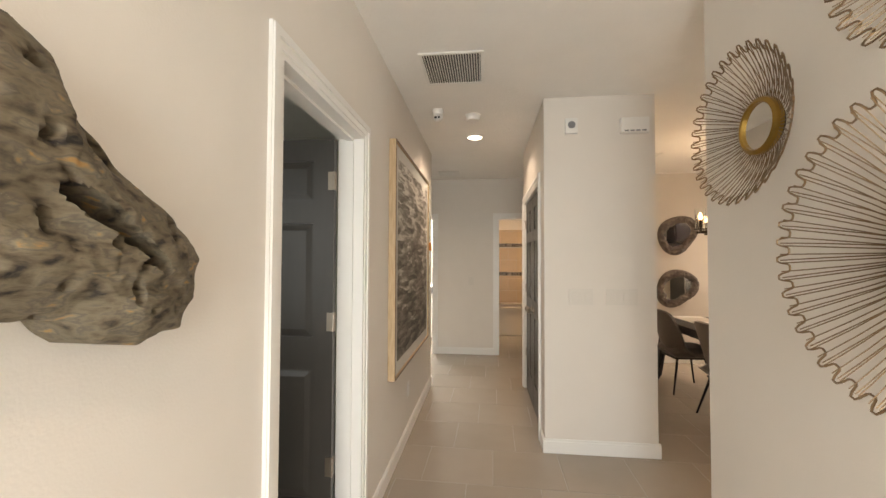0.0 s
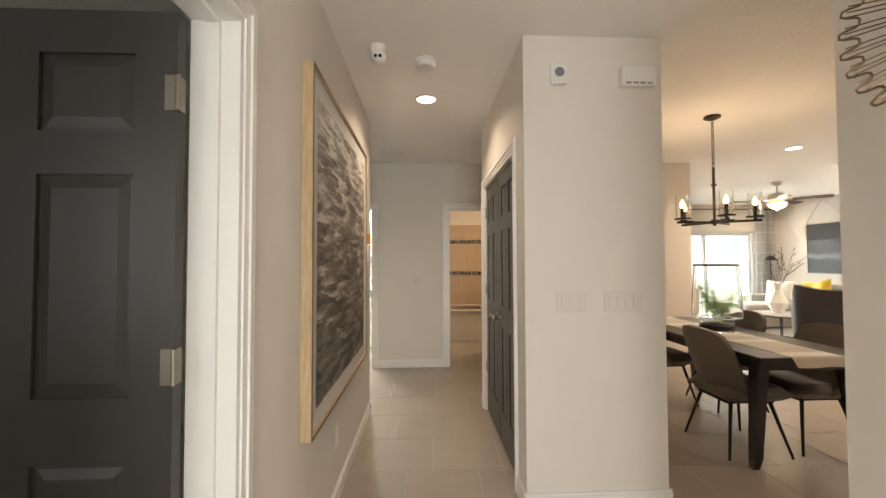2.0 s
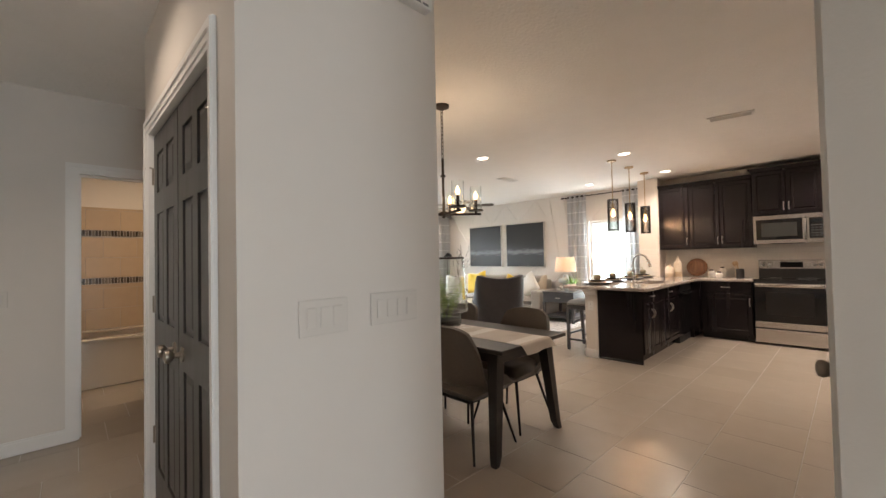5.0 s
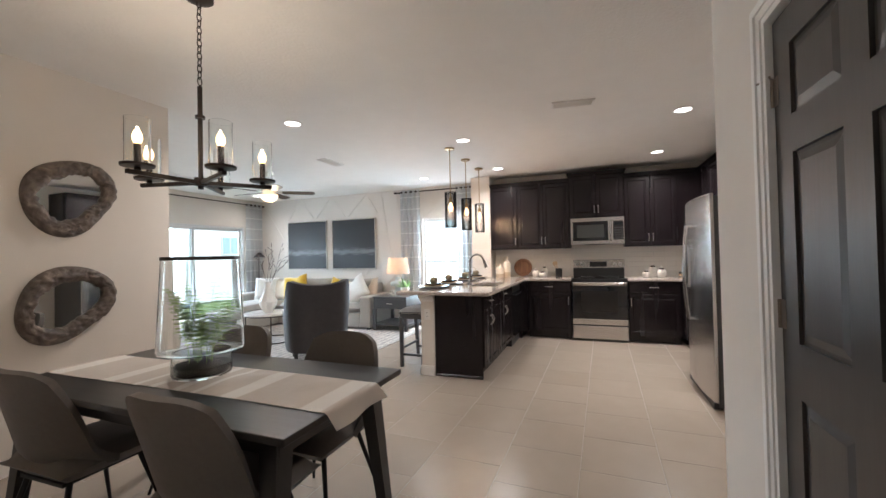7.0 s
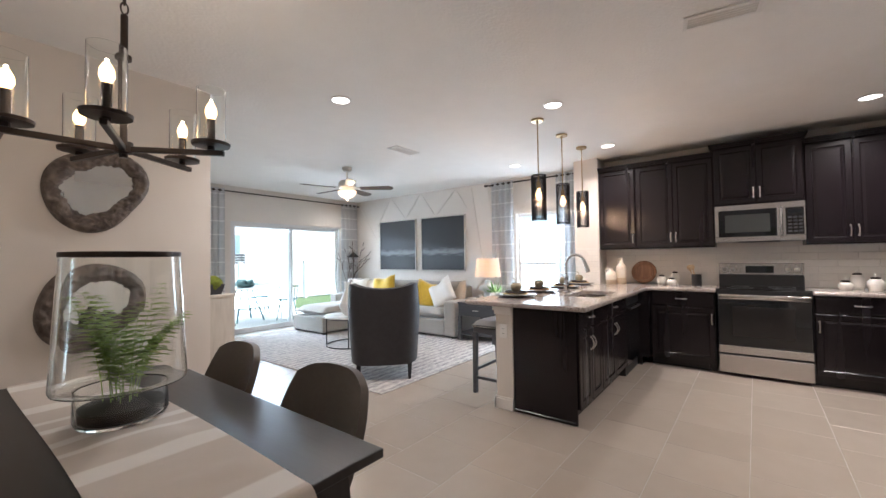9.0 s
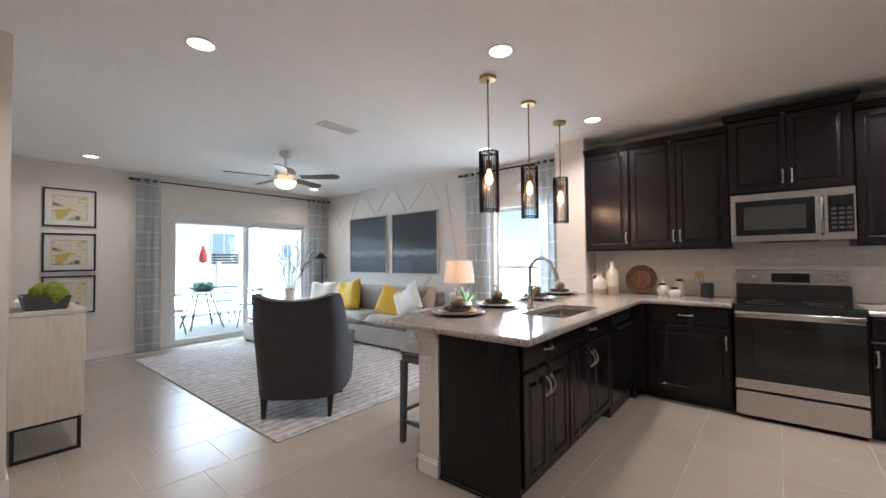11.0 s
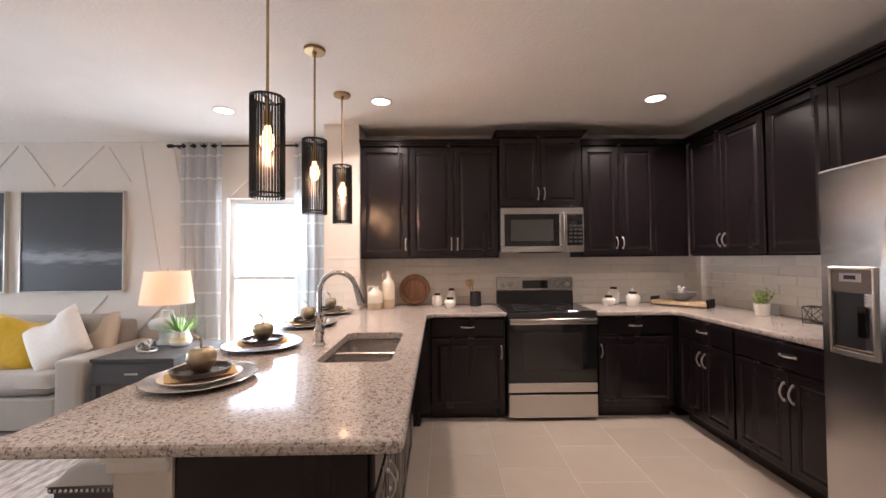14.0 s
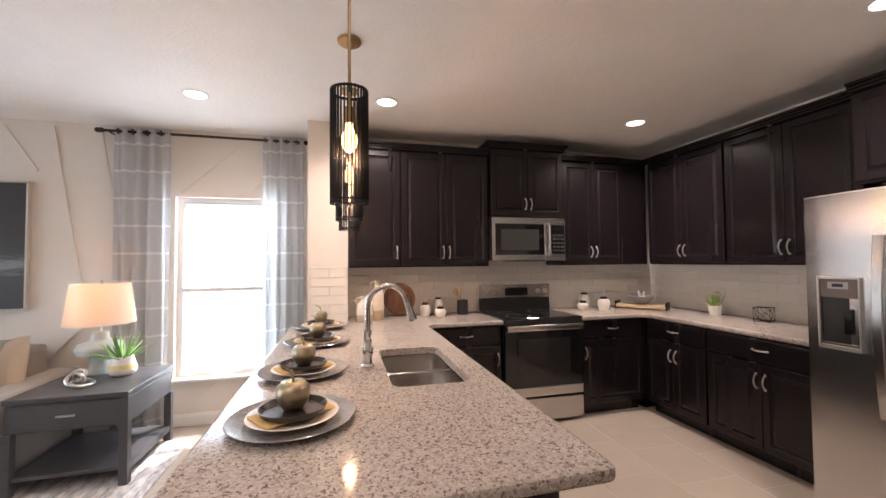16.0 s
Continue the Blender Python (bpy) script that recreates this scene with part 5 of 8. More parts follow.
bp = nt.nodes.new("ShaderNodeBump")
bp.inputs["Strength"].default_value, bp.inputs["Distance"].default_value = 0.7, 0.006
nt.links.new(nz1.outputs["Fac"], bp.inputs["Height"])
nt.links.new(bp.outputs[0], b.inputs["Normal"])
bm = bm_new()
nx, nz = 40, 44
w0, h0 = PW - 0.10, PH - 0.10
g = [[bm.verts.new((-w0 + 2 * w0 * i / nx, -0.038 - 0.004 * noise.noise(Vector((i * 0.25, 0, j * 0.7))), -h0 + 2 * h0 * j / nz)) for i in range(nx + 1)] for j in range(nz + 1)]
for j in range(nz):
    for i in range(nx):
        bm.faces.new((g[j][i], g[j][i + 1], g[j + 1][i + 1], g[j + 1][i]))
part("canvas", bm, ABS, pt, "thick black, grey and white brush strokes", 60)


def switch_plate(m, gangs, label, category="light switch"):
    w = 0.035 + 0.046 * gangs
    s = thing("switch_plate", m, label, category)
    part("plate", box(bm_new(), -w / 2, w / 2, -0.006, -0.0005, -0.058, 0.058, 0.003, 2), PLATEW, s)
    for i in range(gangs):
        x = (i - (gangs - 1) / 2) * 0.046
        bm = box(bm_new(), x - 0.0165, x + 0.0165, -0.0075, -0.0062, -0.034, 0.034, 0.0005)
        box(bm, x - 0.0155, x + 0.0155, -0.0105, -0.0077, -0.032, 0.032, 0.001, m=pose(0, 0, 0, 2))
        part("rocker", bm, PLATEW, s)
    return s


def outlet(m, label="white duplex power outlet"):
    s = thing("power_outlet", m, label, "outlet")
    part("plate", box(bm_new(), -0.036, 0.036, -0.006, -0.0005, -0.058, 0.058, 0.003, 2), WHITEPLASTIC, s)
    for z in (-0.02, 0.02):
        so = part("socket", box(bm_new(), -0.016, 0.016, -0.0085, -0.0062, z - 0.015, z + 0.015, 0.001), WHITEPLASTIC, s)
        for x in (-0.006, 0.006):
            part("slot", box(bm_new(), x - 0.001, x + 0.001, -0.0092, -0.0087, z - 0.004, z + 0.006), BLACKPLASTIC, so)
    return s


switch_plate(pose(0.961, 3.2745, 1.136), 3, "white three-gang light switch plate")
switch_plate(pose(1.249, 3.2745, 1.139), 4, "white four-gang light switch plate")
switch_plate(pose(0.055, 6.1695, 1.09), 1, "white single light switch plate")
outlet(pose(-0.3495, 3.42, 0.375, 0, 0, 90))
outlet(pose(5.2345, 4.345, 0.66, 0, 0, -90), "white power outlet on the low wall's end")
outlet(pose(6.45, 0.8575, 1.10, 0, 0, 180), "white power outlet in the tiled backsplash")
al = thing("alarm_detector", pose(0.896, 3.2745, 2.396), "square white alarm sounder on the wall", "alarm")
part("plate", box(bm_new(), -0.045, 0.045, -0.030, -0.0005, -0.058, 0.058, 0.006, 2), WHITEPLASTIC, al)
part("sounder", lathe(bm_new(), [(0, 0), (0.026, 0), (0.027, 0.003), (0.022, 0.006), (0.012, 0.005), (0, 0.005)], m=pose(0, -0.0305, 0.005, 90), seg=24), GREYCERAMIC, al)
cb = thing("door_chime", pose(1.339, 3.2745, 2.385), "white door chime box on the wall", "door chime")
part("cover", box(bm_new(), -0.098, 0.098, -0.045, -0.0005, -0.055, 0.055, 0.006, 2), WHITEPLASTIC, cb)
for i in range(4):
    part("slot", box(bm_new(), -0.075 + i * 0.04, -0.045 + i * 0.04, -0.0458, -0.0452, -0.048, -0.038), GREYCERAMIC, cb)
th = thing("thermostat", pose(-0.3495, 4.49, 1.44, 0, 0, 90), "white thermostat with an orange tag above it", "thermostat")
part("body", box(bm_new(), -0.06, 0.06, -0.03, -0.0005, -0.085, 0.055, 0.006, 2), WHITEPLASTIC, th)
part("tag", box(bm_new(), -0.05, 0.05, -0.034, -0.0005, 0.065, 0.15, 0.002), mat("orange_card", (0.75, 0.28, 0.06), 0.6, grain=0.05, scale=50), th, "orange card")

# ---- bathroom seen through its doorway ----
MOSAIC = [mat("mosaic_dark", (0.06, 0.045, 0.035), 0.2, grain=0.3, scale=60), mat("mosaic_light", (0.20, 0.165, 0.13), 0.2, grain=0.2, scale=60)]
for z0, z1, nm in ((0.53, 1.08, "a"), (1.16, 1.67, "b"), (1.75, 2.03, "c")):
    tile_field("tile_surround_" + nm, "y", 8.5, -1, 0.25, 2.19, z0, z1, "tan glazed wall tiles above the bathtub", w=0.33, h=0.25, mat_tile=TAN)
for zc in (1.12, 1.71):
    b = thing("mosaic_band", pose(0.25, 8.4985, zc), "dark and light glass mosaic band in the tiles", "tile")
    rnd = random.Random(5)
    for i in range(64):
        part("mosaic_tile", box(bm_new(), i * 0.030, i * 0.030 + 0.026, -0.008, -0.001, -0.036, 0.036), MOSAIC[rnd.random() < 0.4], b)
tub = thing("bathtub", pose(1.22, 8.08, 0), "white bathtub with a rounded apron", "bathtub")
bm = bm_new()
box(bm, -0.97, 0.97, -0.40, -0.36, 0.003, 0.50, 0.012, 2)
part("apron", bm, mat("almond_enamel", (0.62, 0.55, 0.46), 0.15), tub)
bm = bm_new()
for a in ((-0.97, 0.97, -0.43, -0.33), (-0.97, 0.97, 0.33, 0.41), (-0.97, -0.88, -0.33, 0.33), (0.88, 0.97, -0.33, 0.33)):
    box(bm, *a, 0.501, 0.53, 0.006)
box(bm, -0.88, 0.88, -0.33, 0.33, 0.12, 0.14)
box(bm, -0.89, 0.89, -0.345, -0.33, 0.12, 0.505)
part("rim", bm, bpy.data.materials["almond_enamel"], tub)
# Warm fill lamp for the bathroom, with an unseen glowing disc added above it.
lamp("bath_light", "AREA", look((1.3, 7.2, 2.58), (1.3, 7.2, 0)), 15, (1, 0.78, 0.54), 0.3)
tp = thing("bath_ceiling_light", pose(1.3, 7.2, 2.62), "round white glowing disc added out of view in the bathroom", "ceiling light")
part("lens", lathe(bm_new(), [(0, -0.03), (0.10, -0.028), (0.14, -0.012), (0.15, -0.001)], seg=28), DOWN, tp)

# ---- laundry room seen through the far doorway ----
ws = thing("washing_machine", pose(-1.0, 7.55, 0), "white front-loading washing machine", "washing machine")
part("body", box(bm_new(), -0.34, 0.34, -0.3, 0.35, 0.02, 0.93, 0.012, 2), WHITEPLASTIC, ws)
part("door", lathe(bm_new(), [(0.10, 0.012), (0.16, 0.03), (0.20, 0.022), (0.21, 0.0)], m=pose(0, -0.301, 0.48, 90), seg=30), CHROME, ws, smooth=40)
part("control_panel", box(bm_new(), -0.33, 0.33, -0.312, -0.3005, 0.80, 0.915, 0.003), GREYCERAMIC, ws)
part("foot", box(bm_new(), -0.3, 0.3, -0.25, 0.3, 0.003, 0.0195), BLACKPLASTIC, ws)
ls = thing("wall_shelf", pose(-1.1, 8.30, 1.45), "white laundry shelf with folded pink towels", "shelf")
part("board", box(bm_new(), -0.8, 0.8, -0.17, 0.178, 0, 0.025, 0.003), TRIM, ls)
for i in range(3):
    single("folded_towel", box(bm_new(), -0.16, 0.16, -0.12, 0.12, 0, 0.07, 0.02, 2), mat("pink_towel", (0.68, 0.42, 0.36), 0.95, grain=0.1, scale=120, bump=0.4), "folded pink towel on the laundry shelf", "towel", "towels", pose(-0.75, 8.3, 1.476 + 0.071 * i))
# Added daylight-coloured lamp and unseen glowing disc that brighten the laundry.
lamp("laundry_light", "AREA", look((-1.0, 7.2, 2.58), (-1.0, 7.3, 0)), 80, DAY, 0.5)
tl = thing("laundry_ceiling_light", pose(-1.0, 7.2, 2.62), "round white glowing disc added out of view in the laundry", "ceiling light")
part("lens", lathe(bm_new(), [(0, -0.03), (0.2, -0.028), (0.25, -0.012), (0.26, -0.001)], seg=28), DOWN, tl)
# Added daylight fill for the bedroom, inside an unseen, made-up window frame.
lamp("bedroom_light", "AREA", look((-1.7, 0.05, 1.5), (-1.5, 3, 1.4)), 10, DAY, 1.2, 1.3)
bw = thing("bedroom_window", pose(-1.7, 0.0005, 1.5, 0, 0, 180), "white window frame added out of view round the bedroom fill lamp", "window")
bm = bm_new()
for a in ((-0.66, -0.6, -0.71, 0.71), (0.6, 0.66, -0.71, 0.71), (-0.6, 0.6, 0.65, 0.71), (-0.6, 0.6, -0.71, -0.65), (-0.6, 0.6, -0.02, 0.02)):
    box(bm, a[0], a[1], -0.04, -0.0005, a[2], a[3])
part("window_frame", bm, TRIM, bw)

# ---- dining ----
dt = thing("dining_table", pose(2.68, 4.44, 0), "black stained wooden dining table with splayed legs", "table")
TX, TY = 0.40, 0.885
part("tabletop", box(bm_new(), -TX, TX, -TY, TY, 0.708, 0.735, 0.004, 2), BLACKWOOD, dt)
bm = bm_new()
for a in ((-TX + 0.07, TX - 0.07, -TY + 0.085, -TY + 0.105), (-TX + 0.07, TX - 0.07, TY - 0.105, TY - 0.085), (-TX + 0.07, -TX + 0.09, -TY + 0.105, TY - 0.105), (TX - 0.09, TX - 0.07, -TY + 0.105, TY - 0.105)):
    box(bm, *a, 0.63, 0.7075)
part("apron", bm, BLACKWOOD, dt)
for sx in (-1, 1):
    for sy in (-1, 1):
        bm = bm_new()
        top = [(sx * (TX - 0.105 + u), sy * (TY - 0.13 + v), 0.7075) for u, v in ((-0.04, -0.04), (0.04, -0.04), (0.04, 0.04), (-0.04, 0.04))]
        mid = [(sx * (TX - 0.03 + u), sy * (TY - 0.09 + v), 0.06) for u, v in ((-0.027, -0.027), (0.027, -0.027), (0.027, 0.027), (-0.027, 0.027))]
        bot = [(sx * (TX - 0.01 + u), sy * (TY - 0.08 + v), 0.003) for u, v in ((-0.02, -0.02), (0.02, -0.02), (0.02, 0.02), (-0.02, 0.02))]
        rs = [[bm.verts.new(p) for p in r] for r in (bot, mid, top)]
        for a, b in zip(rs, rs[1:]):
            for k in range(4):
                bm.faces.new((a[k], a[(k + 1) % 4], b[(k + 1) % 4], b[k]))
        bm.faces.new(rs[0])
        bm.faces.new(rs[-1])
        part("leg", bm, BLACKWOOD, dt)


def soft_grid(bm, f, nu, nv, thick):
    """A shell of two skins from f(u, v), stitched round."""
    def n_at(u, v):
        e = 1e-3
        return (f(min(u + e, 1), v) - f(max(u - e, 0), v)).cross(f(u, min(v + e, 1)) - f(u, max(v - e, 0))).normalized()
    A = [[bm.verts.new(f(i / nu, j / nv)) for j in range(nv + 1)] for i in range(nu + 1)]
    B = [[bm.verts.new(f(i / nu, j / nv) - n_at(i / nu, j / nv) * thick) for j in range(nv + 1)] for i in range(nu + 1)]
    for i in range(nu):
        for j in range(nv):
            bm.faces.new((A[i][j], A[i + 1][j], A[i + 1][j + 1], A[i][j + 1]))
            bm.faces.new((B[i][j], B[i][j + 1], B[i + 1][j + 1], B[i + 1][j]))
    for i in range(nu):
        for j in (0, nv):
            bm.faces.new((A[i][j], A[i + 1][j], B[i + 1][j], B[i][j]))
    for j in range(nv):
        for i in (0, nu):
            bm.faces.new((A[i][j], A[i][j + 1], B[i][j + 1], B[i][j]))
    return bm


# dining chair: seat faces +x
dc = thing("dining_chair", pose(2.43, 3.96, 0), "taupe upholstered dining chair with slim black metal legs", "chair", "chairs round the table")


def shell(u, v):
    a = (u - 0.5) * 2
    w = 0.228 + 0.022 * math.sin(math.pi * min(1, v * 0.9)) - 0.028 * max(0, (v - 0.6) / 0.4) ** 2
    z = 0.40 + 0.465 * v - 0.045 * abs(a) ** 4 * v ** 2
    x = -0.205 - 0.095 * v + 0.10 * a * a * (1.3 - 0.75 * v)
    if v < 0.25:
        x += (0.25 - v) ** 2 * 1.2
    return Vector((x, a * w, z))


part("backrest", soft_grid(bm_new(), shell, 20, 14, -0.03), TAUPE, dc, smooth=70)
bm = cushion(bm_new(), 0.47, 0.45, 0.11, pose(0.02, 0, 0.425), 0.22, 10)
part("seat", bm, TAUPE, dc, smooth=70)
part("seat_frame", box(bm_new(), -0.17, 0.17, -0.15, 0.15, 0.355, 0.372), BLACKMETAL, dc)
for sx in (-1, 1):
    for sy in (-1, 1):
        part("leg", tube(bm_new(), [(sx * 0.14, sy * 0.14, 0.37), (sx * 0.225, sy * 0.225, 0.003)], 0.013, 10, taper=0.008), BLACKMETAL, dc, "slim black metal leg", 50)
copy_thing(dc, pose(2.44, 4.90, 0, 0, 0, 2))
copy_thing(dc, pose(2.98, 3.99, 0, 0, 0, 180))
copy_thing(dc, pose(2.98, 4.75, 0, 0, 0, 178))

# runner
RUN = bpy.data.materials.new("striped_linen")
RUN.use_nodes = True
nt = RUN.node_tree
tc = nt.nodes.new("ShaderNodeTexCoord")
sy = nt.nodes.new("ShaderNodeSeparateXYZ")
nt.links.new(tc.outputs["Object"], sy.inputs[0])
ab = nt.nodes.new("ShaderNodeMath")
ab.operation = "ABSOLUTE"
nt.links.new(sy.outputs["Y"], ab.inputs[0])
rp = nt.nodes.new("ShaderNodeValToRGB")
PALE, SAND = (0.80, 0.765, 0.715, 1), (0.60, 0.53, 0.465, 1)
el = rp.color_ramp.elements
el[0].position, el[0].color = 0.0, SAND
el[1].position, el[1].color = 0.99, SAND
for lo, hi in ((0.055, 0.10), (0.17, 0.20), (0.34, 0.43), (0.76, 0.86)):
    for p, c in ((lo - 0.006, SAND), (lo + 0.006, PALE), (hi - 0.006, PALE), (hi + 0.006, SAND)):
        el.new(p).color = c
nt.links.new(ab.outputs[0], rp.inputs[0])
b = nt.nodes["Principled BSDF"]
wn_ = nt.nodes.new("ShaderNodeTexNoise")
wn_.inputs["Scale"].default_value, wn_.inputs["Detail"].default_value = 420, 4
nt.links.new(tc.outputs["Object"], wn_.inputs["Vector"])
wb_ = nt.nodes.new("ShaderNodeBump")
wb_.inputs["Strength"].default_value, wb_.inputs["Distance"].default_value = 0.35, 0.002
nt.links.new(wn_.outputs["Fac"], wb_.inputs["Height"])
nt.links.new(wb_.outputs[0], b.inputs["Normal"])
nt.links.new(rp.outputs[0], b.inputs["Base Color"])
b.inputs["Roughness"].default_value, b.inputs["Sheen Weight"].default_value = 0.9, 0.3


def runner(u, v):
    D = 0.075
    L = 2 * TY
    s = -D + v * (L + 2 * D)
    x = (u - 0.5) * 0.355 + 0.010 * math.sin(v * 5)
    crease = (max(0, noise.noise(Vector((x * 3.5 + s * 2.2, s * 6.5, 1))) - 0.05) * 0.016 + 0.002 * abs(noise.noise(Vector((x * 12, s * 16, 0))))) * min(1, 4 * u, 4 * (1 - u))
    e = max(0, -s, s - L)
    if e > 0:
        way = -1 if s < 0 else 1
        bend = 0.6 * e + 0.010 * math.sin(u * 7) * e / D
        return Vector((x, way * (TY + 0.005 + bend), 0.7405 - e * 0.75))
    edge = min(1, s / 0.06, (L - s) / 0.06)
    return Vector((x, -TY + s, 0.7385 + crease * edge + 0.002 * (1 - edge)))


single("table_runner", soft_grid(bm_new(), runner, 22, 150, 0.002), RUN, "cream striped linen runner laid along the table", "table runner", m=pose(2.66, 4.44, 0), smooth=60)

# lantern of clear glass over a planted bowl
LX, LY, LZ = 2.68, 4.44, 0.7455
ln = thing("glass_cloche", pose(LX, LY, LZ), "tall tapered clear glass cloche with a metal rim", "cloche")
o = part("glass_body", lathe(bm_new(), [(0.1245, 0.1165), (0.165, 0.1165), (0.186, 0.122), (0.190, 0.134), (0.166, 0.56), (0.1635, 0.56), (0.187, 0.136), (0.184, 0.125), (0.165, 0.1195), (0.1245, 0.1195)], seg=44), CLEAR, ln, "clear glass body", 40)
o.visible_shadow = False
part("rim", lathe(bm_new(), [(0.161, 0.561), (0.169, 0.561), (0.168, 0.577), (0.160, 0.577), (0.161, 0.561)], seg=40), IRON, ln, "bronze metal rim", 40)
bw = thing("glass_bowl", pose(LX, LY, LZ), "low clear glass bowl filled with dark soil", "bowl")
o = part("bowl", lathe(bm_new(), [(0, 0.002), (0.125, 0.002), (0.132, 0.02), (0.130, 0.115), (0.125, 0.115), (0.126, 0.02), (0.12, 0.010), (0, 0.010)], seg=36), CLEAR, bw, "clear glass bowl", 40)
o.visible_shadow = False
part("soil", lathe(bm_new(), [(0, 0.012), (0.115, 0.012), (0.123, 0.022), (0.123, 0.052), (0.07, 0.064), (0, 0.067)], seg=30), SOIL, bw, "dark soil", 40)
fern = thing("fern", pose(LX, LY, LZ + 0.065), "green fern with feathery fronds in a glass bowl", "plant")
rnd = random.Random(11)
for k in range(13):
    bm = bm_new()
    a = k * 2.4 + rnd.uniform(-0.3, 0.3)
    L = rnd.uniform(0.22, 0.43)
    lean = rnd.uniform(0.12, 0.50)
    d = Vector((math.cos(a), math.sin(a), 0))
    root = d * rnd.uniform(0.01, 0.06)
    n = 18
    pts = [root + d * (lean * L * (i / n) ** 1.7) + Vector((0, 0, L * (i / n) - 0.35 * L * lean * (i / n) ** 3)) for i in range(n + 1)]
    tube(bm, pts, 0.0017, 5, taper=0.0006)
    side = Matrix.Rotation(rnd.uniform(-0.9, 0.9), 3, "Z") @ d.cross(Vector((0, 0, 1)))
    for i in range(4, n + 1):
        t = (pts[i] - pts[i - 1]).normalized()
        w = 0.085 * (1 - (i / n) ** 2.2) + 0.014
        w *= min(1, (i - 3) / 4) * rnd.uniform(0.75, 1.1)
        for sg in (-1, 1):
            out = (side * sg + t * 0.45 + Vector((rnd.uniform(-0.2, 0.2), rnd.uniform(-0.2, 0.2), -0.10))).normalized()
            pin = [pts[i] + out * w * f + Vector((0, 0, -0.22 * w * f * f)) for f in (0, 0.33, 0.66, 1)]
            tube(bm, pin, 0.0007, 3)
            across = out.cross(Vector((0.2, 0.1, 1))).normalized()
            m = max(2, int(w / 0.009))
            for q in range(1, m + 1):
                f = q / m
                c = pts[i] + out * w * f + Vector((0, 0, -0.22 * w * f * f))
                r = 0.019 * (1.15 - 0.75 * f)
                for h in (-1, 1):
                    tip = c + across * h * r + out * r * 0.55
                    bm.faces.new([bm.verts.new(x) for x in (c, c + across * h * r * 0.5 - out * 0.002, tip, c + across * h * r * 0.45 + out * r * 0.7)])
    part("frond", bm, LEAF, fern)

# driftwood mirrors
BARK = ramp_mat("dark_driftwood", [(0.25, (0.040, 0.030, 0.026)), (0.5, (0.125, 0.098, 0.082)), (0.75, (0.26, 0.21, 0.175))], 14, 0.5, "noise", (1, 1, 1), 10, 0.8, distort=1.0)


def wood_mirror(x, z, rx, rz, seed, turn):
    m = thing("wood_framed_mirror", pose(x, 6.0295, z), "mirror in a rough ring of dark burl wood", "mirror", "driftwood mirrors")
    n, k = 120, 14

    def rad(a, inner):
        f = 1 + 0.10 * math.sin(2 * a + seed) + 0.06 * math.sin(3 * a + 2 * seed)
        if inner:
            return (0.60 + 0.07 * math.sin(2 * a + seed + 0.6) + 0.05 * noise.noise(Vector((math.cos(a) * 3, math.sin(a) * 3, seed))) + 0.045 * noise.noise(Vector((math.cos(a) * 11, math.sin(a) * 11, seed)))) * f
        return f
    bm = bm_new()
    rings = []
    for i in range(n):
        a = 2 * math.pi * i / n
        ring = []
        for j in range(k + 1):
            u = j / k
            r = rad(a, True) + (rad(a, False) - rad(a, True)) * u
            h = 0.012 + 0.040 * math.sin(math.pi * min(0.97, u * 0.94 + 0.06)) ** 0.6
            h += 0.016 * noise.noise(Vector((math.cos(a) * 9 * r, math.sin(a) * 9 * r, seed))) + 0.010 * noise.noise(Vector((math.cos(a) * 26 * r, math.sin(a) * 30 * r, seed)))
            if j in (0, k):
                h = 0.001 if j == k else 0.006
            ring.append(bm.verts.new((r * rx * math.cos(a + turn), -max(h, 0.001), r * rz * math.sin(a + turn))))
        rings.append(ring)
    for i in range(n):
        a, b = rings[i], rings[(i + 1) % n]
        for j in range(k):
            bm.faces.new((a[j], a[j + 1], b[j + 1], b[j]))
    part("frame", bm, BARK, m, "rough dark burl wood ring", 70)
    bm = bm_new()
    bm.faces.new([bm.verts.new((rad(2 * math.pi * i / n, True) * 1.05 * rx * math.cos(2 * math.pi * i / n + turn), -0.005, rad(2 * math.pi * i / n, True) * 1.05 * rz * math.sin(2 * math.pi * i / n + turn))) for i in range(n)])
    part("mirror_glass", bm, MIRROR, m, "mirror glass")


wood_mirror(2.91, 1.768, 0.265, 0.265, 0.5, 0.3)
wood_mirror(2.89, 1.030, 0.270, 0.262, 2.2, 1.0)
wood_mirror(2.27, 2.11, 0.24, 0.24, 3.4, 0.2)

# ---- peninsula settings ----
CHARGER = mat("hammered_silver_charger", (0.52, 0.50, 0.48), 0.22, 0.9, grain=0.25, scale=35, bump=0.3, bump_scale=50)
NAPKIN = mat("yellow_napkin", (0.62, 0.42, 0.17), 0.85, grain=0.12, scale=90, bump=0.2)
PLATEC = mat("cream_stoneware", (0.66, 0.60, 0.53), 0.35, grain=0.05, scale=40)


